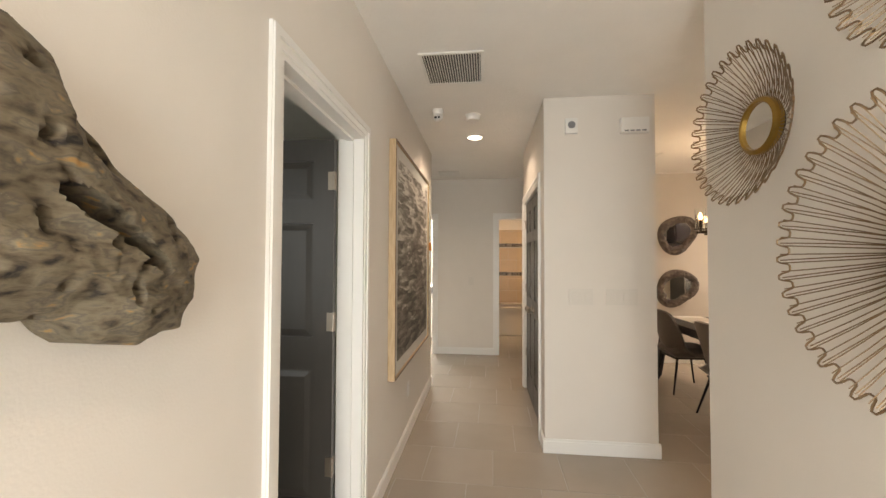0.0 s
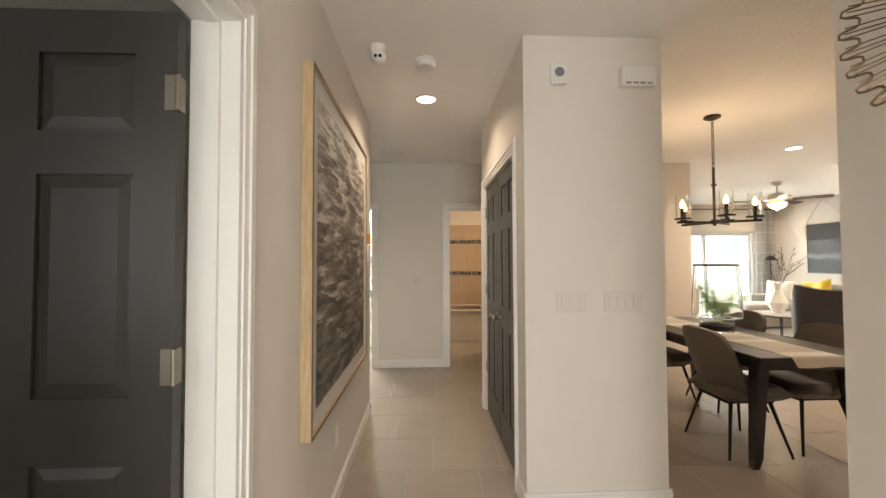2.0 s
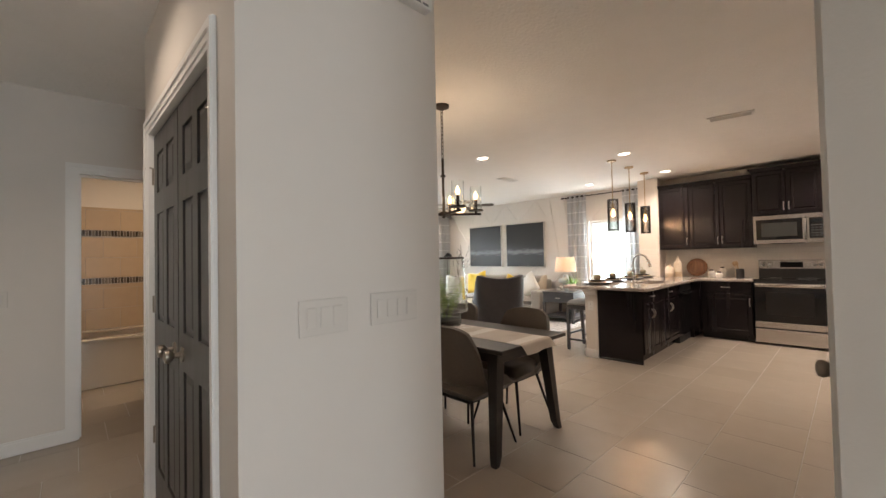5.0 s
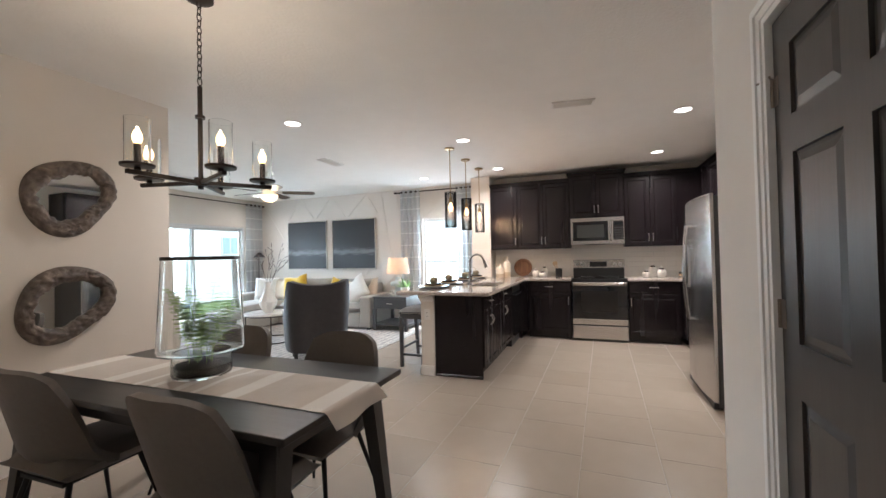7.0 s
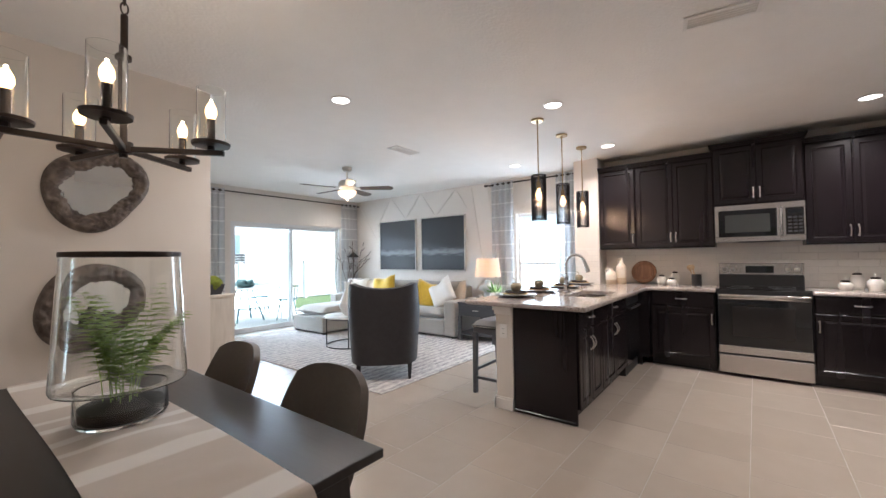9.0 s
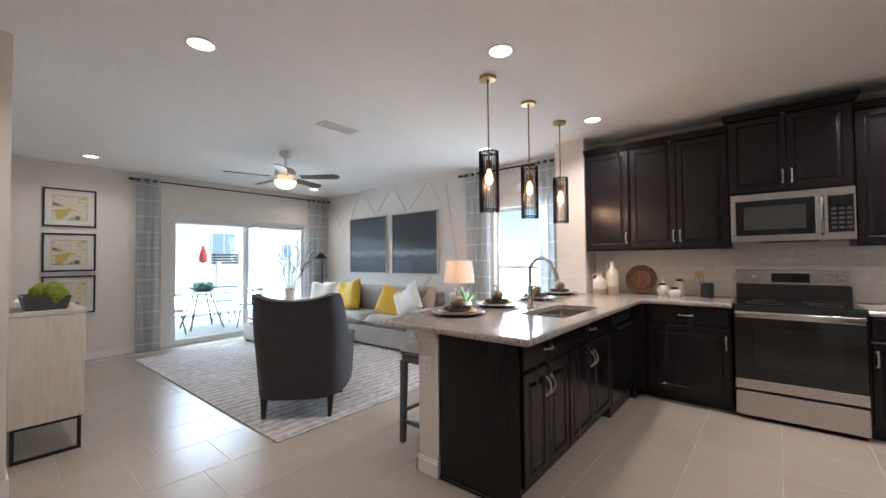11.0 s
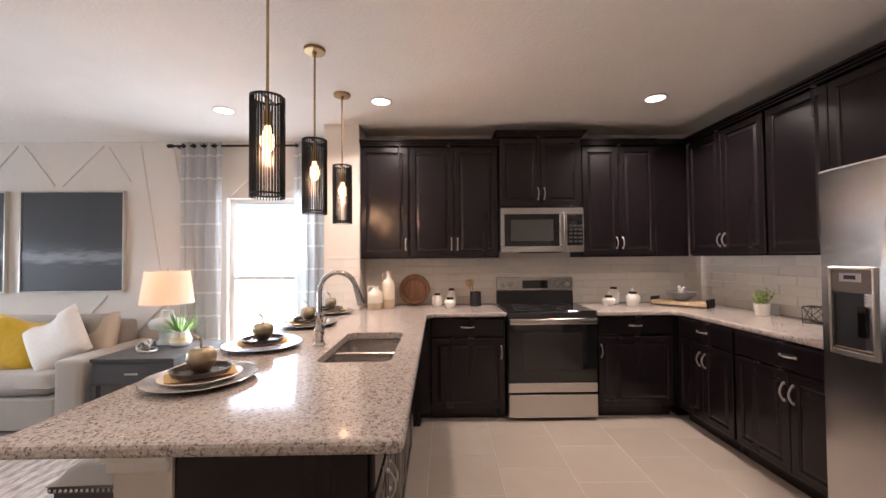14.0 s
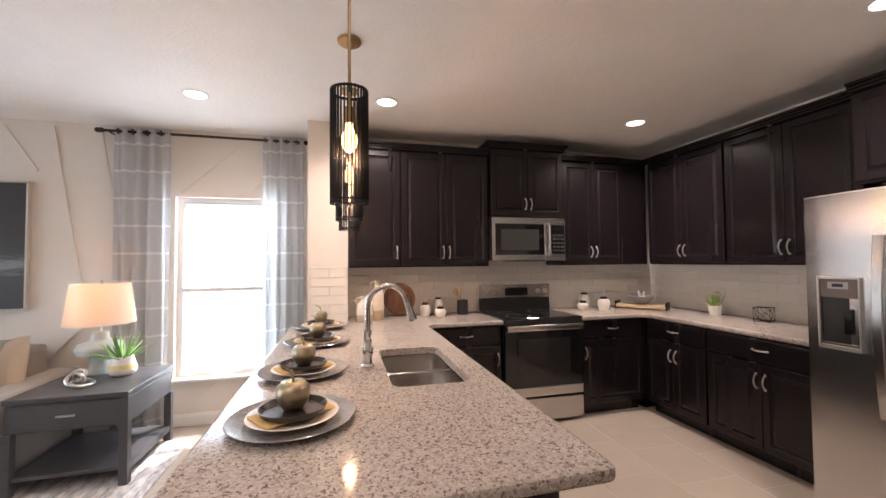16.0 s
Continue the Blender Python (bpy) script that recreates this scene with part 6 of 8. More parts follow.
def setting(x, y, turn):
    z = 0.9155
    g = "place settings on the peninsula"
    single("charger_plate", lathe(bm_new(), [(0, 0.006), (0.125, 0.006), (0.145, 0.012), (0.194, 0.024), (0.197, 0.022), (0.145, 0.003), (0.11, 0.0), (0, 0.0)], seg=64), CHARGER, "hammered silver charger plate on the granite", "plate", g, pose(x, y, z), 40)
    single("dinner_plate", lathe(bm_new(), [(0, 0.004), (0.10, 0.004), (0.138, 0.016), (0.141, 0.015), (0.105, 0.001), (0, 0.0)], seg=40), PLATEC, "cream stoneware plate on a silver charger", "plate", g, pose(x, y, z + 0.0135), 40)
    bm = box(bm_new(), -0.062, 0.075, -0.118, 0.118, 0, 0.006, 0.002, 1)
    bmesh.ops.subdivide_edges(bm, edges=bm.edges, cuts=3, use_grid_fill=True)
    for v in bm.verts:
        v.co.z += 0.004 * noise.noise(v.co * 25) + 0.002
        v.co.x += 0.006 * noise.noise(v.co * 18)
    single("napkin", bm, NAPKIN, "folded mustard yellow napkin under a dark plate", "napkin", g, pose(x, y, z + 0.0225, 0, 0, turn), 60)
    single("salad_plate", lathe(bm_new(), [(0, 0.004), (0.090, 0.004), (0.101, 0.018), (0.105, 0.018), (0.098, 0.001), (0, 0.0)], seg=40), mat("dark_bronze_plate", (0.055, 0.045, 0.042), 0.25, 0.3, grain=0.1, scale=60) if "dark_bronze_plate" not in bpy.data.materials else bpy.data.materials["dark_bronze_plate"], "dark rimmed plate on a yellow napkin", "plate", g, pose(x, y, z + 0.0335), 40)
    ap = thing("golden_apple", pose(x, y, z + 0.0385, 0, 0, turn * 2) @ Matrix.Scale(1.12, 4), "metallic gold apple with a stem and leaf", "ornament", "golden apples")
    part("body", lathe(bm_new(), [(0, 0.006), (0.015, 0.001), (0.026, 0.003), (0.040, 0.022), (0.047, 0.045), (0.044, 0.066), (0.032, 0.079), (0.016, 0.080), (0.006, 0.074), (0, 0.070)], seg=30), GOLD, ap, smooth=60)
    part("stem", tube(bm_new(), [(0, 0, 0.070), (0.002, 0, 0.095), (0.008, 0, 0.112)], 0.003, 7, taper=0.0045), GOLD, ap, smooth=60)
    bm = bm_new()
    L = [(0.004, 0, 0.098), (0.014, 0.010, 0.112), (0.028, 0.012, 0.120), (0.040, 0.0, 0.124), (0.028, -0.010, 0.116), (0.014, -0.008, 0.106)]
    vs = [bm.verts.new(p) for p in L]
    ws = [bm.verts.new((p[0], p[1], p[2] + 0.002)) for p in L]
    bm.faces.new(vs[::-1])
    bm.faces.new(ws)
    for i in range(6):
        bm.faces.new((vs[i], vs[(i + 1) % 6], ws[(i + 1) % 6], ws[i]))
    part("leaf", bm, GOLD, ap, smooth=60)


for x, y, t in ((5.655, 4.435, 35), (6.225, 4.455, 28), (6.89, 4.435, 40), (7.50, 4.45, 30)):
    setting(x, y, t)

# ---- worktop things ----
ZC = 0.9155
SPECK = mat("speckled_ivory_glaze", (0.70, 0.62, 0.52), 0.4, grain=0.10, scale=120)
ju = thing("stoneware_jug", pose(7.73, 4.10, ZC), "short ivory stoneware jug with a tan base and handle", "jug")
part("base_band", lathe(bm_new(), [(0, 0), (0.062, 0), (0.068, 0.01), (0.070, 0.06), (0, 0.06)], seg=30), TANGLAZE, ju, "tan glazed base", 40)
part("body", lathe(bm_new(), [(0.070, 0.0605), (0.070, 0.12), (0.060, 0.155), (0.030, 0.175), (0.024, 0.20), (0.028, 0.215), (0.023, 0.215), (0.018, 0.20), (0, 0.19)], seg=30), SPECK, ju, "ivory glazed body", 50)
part("handle", tube(bm_new(), [(0.0, 0.022, 0.205), (0, 0.055, 0.205), (0, 0.075, 0.185), (0, 0.066, 0.145)], 0.008, 8), SPECK, ju, smooth=60)
ju = thing("stoneware_bottle", pose(7.80, 3.99, ZC), "tall ivory stoneware bottle with a tan base and handle", "bottle")
part("base_band", lathe(bm_new(), [(0, 0), (0.056, 0), (0.060, 0.01), (0.060, 0.085), (0, 0.085)], seg=30), TANGLAZE, ju, "tan glazed base", 40)
part("body", lathe(bm_new(), [(0.060, 0.0855), (0.060, 0.215), (0.050, 0.25), (0.024, 0.275), (0.020, 0.33), (0.025, 0.345), (0.019, 0.345), (0, 0.32)], seg=30), SPECK, ju, "ivory glazed body", 50)
part("handle", tube(bm_new(), [(0, 0.018, 0.33), (0, 0.045, 0.33), (0, 0.055, 0.30), (0, 0.045, 0.262)], 0.007, 8), SPECK, ju, smooth=60)
wb = lathe(bm_new(), [(0, 0.0), (0.10, 0.002), (0.145, 0.018), (0.152, 0.030), (0.146, 0.036), (0.120, 0.034), (0.110, 0.026), (0.100, 0.012), (0, 0.010)], seg=44)
single("wooden_bowl", wb, WOOD, "round turned wooden bowl leaning on the backsplash", "bowl", m=pose(8.045, 3.76, ZC + 0.148, 0, -76, 0), smooth=40)


def canister(x, y, r, h, seed):
    c = thing("canister", pose(x, y, ZC), "white ceramic canister with a dark lid and pale knob", "canister", "canisters on the worktop")
    part("body", lathe(bm_new(), [(0, 0), (r * 0.72, 0), (r * 0.8, 0.006), (r, h * 0.5), (r, h * 0.78), (r * 0.72, h * 0.95), (r * 0.7, h), (0, h)], seg=30), CERAMIC, c, smooth=50)
    part("lid", lathe(bm_new(), [(0, h + 0.0005), (r * 0.62, h + 0.0005), (r * 0.64, h + 0.004), (r * 0.62, h + 0.016), (r * 0.3, h + 0.022), (0, h + 0.022)], seg=26), IRON, c, "dark lid", 50)
    part("lid_knob", lathe(bm_new(), [(0, h + 0.0225), (0.008, h + 0.0225), (0.007, h + 0.032), (0.012, h + 0.042), (0.008, h + 0.052), (0, h + 0.053)], seg=16), CERAMIC, c, smooth=60)


for x, y, r, h in ((7.90, 3.535, 0.050, 0.105), (7.80, 3.415, 0.052, 0.075), (7.965, 3.395, 0.046, 0.145), (7.83, 1.905, 0.056, 0.075), (7.96, 1.80, 0.055, 0.145), (7.76, 1.71, 0.058, 0.115)):
    canister(x, y, r, h, 0)
cr = thing("utensil_crock", pose(7.92, 3.165, ZC), "dark grey crock holding wooden spoons", "utensil holder")
part("crock", lathe(bm_new(), [(0, 0), (0.052, 0), (0.054, 0.004), (0.052, 0.135), (0.047, 0.135), (0.046, 0.01), (0, 0.008)], seg=28), mat("black_slate_crock", (0.028, 0.028, 0.030), 0.55, grain=0.2, scale=50, bump=0.2), cr, smooth=40)
for i, (dx, dy, tx, ty) in enumerate(((0.0, 0.02, -12, 4), (0.012, 0.0, -20, -6), (-0.012, 0.012, -6, -5), (0.0, -0.015, -15, 8))):
    bm = cyl(bm_new(), 0, 0, 0, 0.18, 0.0055, 0.0045, 8)
    lathe(bm, [(0, 0.178), (0.008, 0.182), (0.020, 0.205), (0.022, 0.225), (0.012, 0.245), (0, 0.25)], seg=14, m=Matrix.Diagonal((0.3, 1, 1, 1)))
    single("wooden_spoon", bm, LIGHTWOOD, "pale wooden spoon standing in a crock", "spoon", "spoons in the crock", pose(7.92 + dx, 3.165 + dy, ZC + 0.0095, tx, ty, 0), 50)
tr = thing("wooden_tray", pose(7.75, 1.26, ZC, 0, 0, 37), "wooden tray with black metal handles", "tray")
part("board", box(bm_new(), -0.23, 0.23, -0.10, 0.10, 0.012, 0.045, 0.003), LIGHTWOOD, tr)
for s in (-1, 1):
    part("handle", box(bm_new(), s * 0.235 - 0.012, s * 0.235 + 0.012, -0.075, 0.075, 0.0, 0.075, 0.003), BLACKMETAL, tr)
single("stoneware_bowl", lathe(bm_new(), [(0, 0), (0.05, 0), (0.06, 0.006), (0.115, 0.05), (0.128, 0.085), (0.121, 0.085), (0.105, 0.05), (0.05, 0.012), (0, 0.010)], seg=40), GREYCERAMIC, "grey stoneware bowl on a wooden tray", "bowl", m=pose(7.75, 1.26, ZC + 0.0455), smooth=40)
for dx, tl in ((-0.02, -16), (0.03, 14)):
    single("ceramic_pestle", lathe(bm_new(), [(0, 0), (0.02, 0.004), (0.022, 0.03), (0.013, 0.07), (0.014, 0.11), (0.009, 0.125), (0, 0.127)], seg=16), CERAMIC, "white ceramic pestle standing in a bowl", "pestle", "pestles", pose(7.75 + dx, 1.26 - dx, ZC + 0.058, 0, tl, 30), 60)
sp = thing("potted_herb", pose(7.12, 1.03, ZC), "small green leafy herb in a white pot", "plant")
part("pot", lathe(bm_new(), [(0, 0), (0.042, 0), (0.046, 0.005), (0.052, 0.09), (0.046, 0.09), (0.042, 0.075), (0, 0.075)], seg=26), CERAMIC, sp, "white ceramic pot", 40)
rnd = random.Random(4)
for k in range(26):
    bm = bm_new()
    a = rnd.uniform(0, 6.28)
    L = rnd.uniform(0.06, 0.135)
    lean = rnd.uniform(0.1, 0.7)
    d = Vector((math.cos(a) * lean, math.sin(a) * lean, 1)).normalized()
    p0 = Vector((math.cos(a) * 0.02, math.sin(a) * 0.02, 0.075))
    tube(bm, [p0, p0 + d * L], 0.0015, 4)
    for i in range(6):
        p = p0 + d * L * (0.3 + 0.14 * i)
        s = Vector((rnd.uniform(-1, 1), rnd.uniform(-1, 1), rnd.uniform(0, 1))).normalized()
        t = s.cross(d).normalized() * 0.007
        bm.faces.new([bm.verts.new(q) for q in (p, p + s * 0.012 + t, p + s * 0.026, p + s * 0.012 - t)])
    part("sprig", bm, LEAF, sp)
wc = thing("wire_box", pose(6.73, 0.985, ZC, 0, 0, 20), "small black wire geometric box", "ornament")
s = 0.055
cs = [Vector((a * s, b * s, s + c * s)) for a in (-1, 1) for b in (-1, 1) for c in (-1, 1)]
bm = bm_new()
for i in range(8):
    for j in range(i + 1, 8):
        d = (cs[i] - cs[j]).length
        if d < 2.9 * s:
            tube(bm, [cs[i] + Vector((0, 0, 0.003)), cs[j] + Vector((0, 0, 0.003))], 0.002, 5)
part("frame", bm, BLACKMETAL, wc)

# bar stool
bs = thing("bar_stool", pose(5.67, 4.635, 0) @ Matrix.Diagonal((1, 1, 1.03, 1)), "dark wooden counter stool with a grey padded seat", "stool")
part("seat", cushion(bm_new(), 0.45, 0.36, 0.085, pose(0, 0, 0.625), 0.18, 10), GREYFAB, bs, "grey upholstered seat", 70)
part("welt", box(bm_new(), -0.222, 0.222, -0.177, 0.177, 0.5995, 0.622, 0.006), BLACKWOOD, bs, "dark seat edge")
for k in range(26):
    for s_ in (-1, 1):
        part("nailhead", lathe(bm_new(), [(0, 0.004), (0.004, 0.003), (0.0055, 0.0)], m=pose(-0.21 + 0.42 * k / 25, s_ * 0.1772, 0.611, -90 * s_), seg=8), NICKEL, bs)
for k in range(20):
    for s_ in (-1, 1):
        part("nailhead", lathe(bm_new(), [(0, 0.004), (0.004, 0.003), (0.0055, 0.0)], m=pose(s_ * 0.2222, -0.165 + 0.33 * k / 19, 0.611, 0, 90 * s_, 0), seg=8), NICKEL, bs)
part("seat_rail", box(bm_new(), -0.21, 0.21, -0.165, 0.165, 0.545, 0.60, 0.003), GREYWOOD, bs)
for sx in (-1, 1):
    for sy in (-1, 1):
        bm = bm_new()
        rs = []
        for zz, ox, oy, h in ((0.003, 0.232, 0.135, 0.017), (0.56, 0.20, 0.15, 0.021)):
            rs.append([bm.verts.new((sx * ox + u * h, sy * oy + v * h, zz)) for u, v in ((-1, -1), (1, -1), (1, 1), (-1, 1))])
        for k in range(4):
            bm.faces.new((rs[0][k], rs[0][(k + 1) % 4], rs[1][(k + 1) % 4], rs[1][k]))
        bm.faces.new(rs[0])
        bm.faces.new(rs[1])
        part("leg", bm, GREYWOOD, bs)
for a in ((-0.21, 0.21, -0.15, -0.13, 0.20, 0.225), (-0.21, 0.21, 0.13, 0.15, 0.20, 0.225), (-0.232, -0.21, -0.13, 0.13, 0.13, 0.155), (0.21, 0.232, -0.13, 0.13, 0.13, 0.155)):
    part("stretcher", box(bm_new(), *a, 0.002), GREYWOOD, bs)

# ---- living room ----
# accent wall battens
bt = mat("white_batten_paint", (0.74, 0.69, 0.635), 0.6, grain=0.01, scale=20)
an = thing("wall_batten_set", pose(8.2295, 0, 0, 0, 0, -90), "slim white wooden battens laid in angles on the wall", "wall panelling")
ang = [((4.78, 2.42), (5.10, 2.10)), ((5.22, 2.50), (5.68, 2.06)), ((6.08, 1.35), (6.28, 2.55)), ((6.36, 0.95), (6.62, 2.58)), ((6.72, 2.20), (6.95, 2.56)), ((7.00, 2.58), (7.42, 2.16)),
       ((7.50, 2.16), (7.82, 2.58)), ((7.88, 2.58), (8.25, 2.15)), ((8.30, 2.15), (8.66, 2.58)), ((8.72, 2.58), (9.10, 2.02)), ((9.16, 1.75), (9.72, 2.52)), ((9.08, 1.28), (9.72, 1.30)),
       ((6.32, 0.98), (6.72, 0.55)), ((6.95, 1.02), (7.15, 0.80)), ((4.80, 0.34), (5.20, 0.14)), ((5.35, 0.38), (5.60, 0.14))]
for (y0, z0), (y1, z1) in ang:
    d = Vector((-(y1 - y0), 0, z1 - z0))
    L = d.length
    r = math.degrees(math.atan2(d.z, d.x))
    part("batten", box(bm_new(), 0, L, -0.012, -0.0005, -0.011, 0.011, 0.0015, m=pose(-y0, 0, z0, 0, -r, 0)), bt, an)

# dark paired canvases
CHAMP = mat("champagne_frame", (0.60, 0.565, 0.51), 0.4, 0.4, grain=0.06, scale=60)
SEA = bpy.data.materials.new("dark_seascape")
SEA.use_nodes = True
nt = SEA.node_tree
tc = nt.nodes.new("ShaderNodeTexCoord")
sx = nt.nodes.new("ShaderNodeSeparateXYZ")
nz = nt.nodes.new("ShaderNodeTexNoise")
mpn = nt.nodes.new("ShaderNodeMapping")
mpn.inputs["Scale"].default_value = (1.5, 1, 9)
nz.inputs["Scale"].default_value, nz.inputs["Detail"].default_value = 3.5, 10
nt.links.new(tc.outputs["Object"], mpn.inputs["Vector"])
nt.links.new(mpn.outputs[0], nz.inputs["Vector"])
nt.links.new(tc.outputs["Object"], sx.inputs[0])
ad = nt.nodes.new("ShaderNodeMath")
ad.operation = "MULTIPLY_ADD"
ad.inputs[1].default_value, ad.inputs[2].default_value = 0.16, 0.0
nt.links.new(nz.outputs["Fac"], ad.inputs[0])
a2 = nt.nodes.new("ShaderNodeMath")
a2.operation = "ADD"
nt.links.new(ad.outputs[0], a2.inputs[0])
nt.links.new(sx.outputs["Z"], a2.inputs[1])
rp = nt.nodes.new("ShaderNodeValToRGB")
e = rp.color_ramp.elements
for i in range(4):
    e.new(0.5)
mr = nt.nodes.new("ShaderNodeMapRange")
mr.inputs["From Min"].default_value, mr.inputs["From Max"].default_value = -0.5, 0.65
nt.links.new(a2.outputs[0], mr.inputs["Value"])
for el, (p, c) in zip(e, ((0.0, (0.030, 0.032, 0.036)), (0.30, (0.040, 0.042, 0.046)), (0.355, (0.20, 0.21, 0.22)), (0.385, (0.16, 0.17, 0.18)), (0.43, (0.045, 0.047, 0.051)), (1.0, (0.038, 0.040, 0.044)))):
    el.position, el.color = p, (*c, 1)
nt.links.new(mr.outputs[0], rp.inputs[0])
nt.links.new(rp.outputs[0], nt.nodes["Principled BSDF"].inputs["Base Color"])
nt.nodes["Principled BSDF"].inputs["Roughness"].default_value = 0.6
for y0, y1 in ((7.958, 9.007), (6.755, 7.813)):
    p = thing("framed_canvas", pose(8.2295, (y0 + y1) / 2, 1.58, 0, 0, -90), "dark slate seascape canvas in a thin pale frame", "painting", "paired canvases")
    w, h = (y1 - y0) / 2, 0.523
    bm = bm_new()
    for a in ((-w, w, -h, -h + 0.012), (-w, w, h - 0.012, h), (-w, -w + 0.012, -h + 0.012, h - 0.012), (w - 0.012, w, -h + 0.012, h - 0.012)):
        box(bm, a[0], a[1], -0.042, -0.0005, a[2], a[3])
    part("frame", bm, CHAMP, p, "pale champagne frame")
    part("canvas", box(bm_new(), -w + 0.018, w - 0.018, -0.034, -0.002, -h + 0.018, h - 0.018), SEA, p)

# three framed prints on the north wall
PRINTS = [ramp_mat("print_ink", [(0.34, (0.05, 0.042, 0.036)), (0.40, (0.20, 0.155, 0.11)), (0.44, (0.56, 0.51, 0.42)), (0.54, (0.64, 0.60, 0.51)), (0.58, (0.50, 0.40, 0.10)), (0.66, (0.46, 0.36, 0.12))], 4, 0.7, "noise", (1, 1, 2.0), 4)]
for z in (2.03, 1.445, 0.887):
    p = thing("framed_print", pose(4.285, 9.7995, z), "yellow and black abstract print in a dark frame", "picture", "framed prints")
    w, h = 0.258, 0.25
    bm = bm_new()
    for a in ((-w, w, -h, -h + 0.02), (-w, w, h - 0.02, h), (-w, -w + 0.02, -h + 0.02, h - 0.02), (w - 0.02, w, -h + 0.02, h - 0.02)):
        box(bm, a[0], a[1], -0.028, -0.0005, a[2], a[3], 0.002)
    part("frame", bm, BLACKWOOD, p, "dark wooden frame")
    part("mat_board", box(bm_new(), -w + 0.02, w - 0.02, -0.012, -0.001, -h + 0.02, h - 0.02), bpy.data.materials["warm_white_board"], p)
    bm = bm_new()
    for a in ((-w + 0.085, w - 0.085, -h + 0.085, -h + 0.093), (-w + 0.085, w - 0.085, h - 0.093, h - 0.085), (-w + 0.085, -w + 0.093, -h + 0.093, h - 0.093), (w - 0.093, w - 0.085, -h + 0.093, h - 0.093)):
        box(bm, a[0], a[1], -0.0145, -0.0122, a[2], a[3])
    part("inner_mat", bm, TANGLAZE, p)
    part("print_sheet", box(bm_new(), -w + 0.094, w - 0.094, -0.0138, -0.0122, -h + 0.094, h - 0.094), PRINTS[0], p)

# windows and slider
wn1 = thing("window_east", pose(8.32, 5.29, 1.215, 0, 0, -90), "white framed sash window, overexposed daylight behind", "window")
w, h = 0.43, 0.805
bm = bm_new()
for a in ((-w, -w + 0.045, -h, h), (w - 0.045, w, -h, h), (-w + 0.045, w - 0.045, h - 0.045, h), (-w + 0.045, w - 0.045, -h, -h + 0.045), (-w + 0.045, w - 0.045, -0.05, -0.012)):
    box(bm, a[0], a[1], -0.025, 0.025, a[2], a[3], 0.002)
part("window_frame", bm, TRIM, wn1)
for a, b in ((-h + 0.046, -0.051), (-0.011, h - 0.046)):
    o = part("pane", box(bm_new(), -w + 0.046, w - 0.046, -0.003, 0.003, a, b), PANE, wn1)
    o.visible_shadow = False
structure("window_sill", box(bm_new(), 8.195, 8.30, 4.84, 5.74, 0.385, 0.4095, 0.004), TRIM, "white marble window sill", "window sill")
sl = thing("sliding_door", pose(6.572, 9.87, 0), "white framed two-panel sliding glass door, closed", "sliding door")
ALU = mat("white_aluminium", (0.70, 0.70, 0.70), 0.35, 0.1, grain=0.02, scale=40)
bm = bm_new()
for a in ((-1.17, -1.13, 0.003, 2.003), (1.13, 1.17, 0.003, 2.003), (-1.13, 1.13, 1.963, 2.003), (-1.13, 1.13, 0.003, 0.03)):
    box(bm, a[0], a[1], -0.05, 0.05, a[2], a[3], 0.002)
part("frame", bm, ALU, sl)
for x0, x1, y in ((-1.129, 0.035, -0.02), (-0.035, 1.129, 0.02)):
    bm = bm_new()
    for a in ((x0, x0 + 0.05, 0.031, 1.962), (x1 - 0.05, x1, 0.031, 1.962), (x0 + 0.05, x1 - 0.05, 1.91, 1.962), (x0 + 0.05, x1 - 0.05, 0.031, 0.09)):
        box(bm, a[0], a[1], y - 0.018, y + 0.018, a[2], a[3], 0.002)
    pn = part("sash", bm, ALU, sl)
    o = part("pane", box(bm_new(), x0 + 0.051, x1 - 0.051, y - 0.003, y + 0.003, 0.091, 1.909), PANE, pn)
    o.visible_shadow = False
part("handle", box(bm_new(), -0.02, 0.012, -0.060, -0.0385, 0.95, 1.15, 0.004), ALU, sl)

# curtains
CURT = bpy.data.materials.new("grey_sheer_stripe")
CURT.use_nodes = True
nt = CURT.node_tree
b = nt.nodes["Principled BSDF"]
tc = nt.nodes.new("ShaderNodeTexCoord")
wv = nt.nodes.new("ShaderNodeTexWave")
wv.bands_direction = "Z"
wv.inputs["Scale"].default_value = 1.35
rp = nt.nodes.new("ShaderNodeValToRGB")
rp.color_ramp.elements[0].position, rp.color_ramp.elements[0].color = 0.975, (0.60, 0.605, 0.61, 1)
rp.color_ramp.elements[1].position, rp.color_ramp.elements[1].color = 0.99, (0.80, 0.80, 0.79, 1)
nt.links.new(tc.outputs["Object"], wv.inputs["Vector"])
nt.links.new(wv.outputs["Fac"], rp.inputs[0])
nt.links.new(rp.outputs[0], b.inputs["Base Color"])
b.inputs["Roughness"].default_value = 0.9
trn = nt.nodes.new("ShaderNodeBsdfTranslucent")
nt.links.new(rp.outputs[0], trn.inputs[0])
mx = nt.nodes.new("ShaderNodeMixShader")
mx.inputs[0].default_value = 0.6
nt.links.new(b.outputs[0], mx.inputs[1])
nt.links.new(trn.outputs[0], mx.inputs[2])
nt.links.new(mx.outputs[0], nt.nodes["Material Output"].inputs[0])


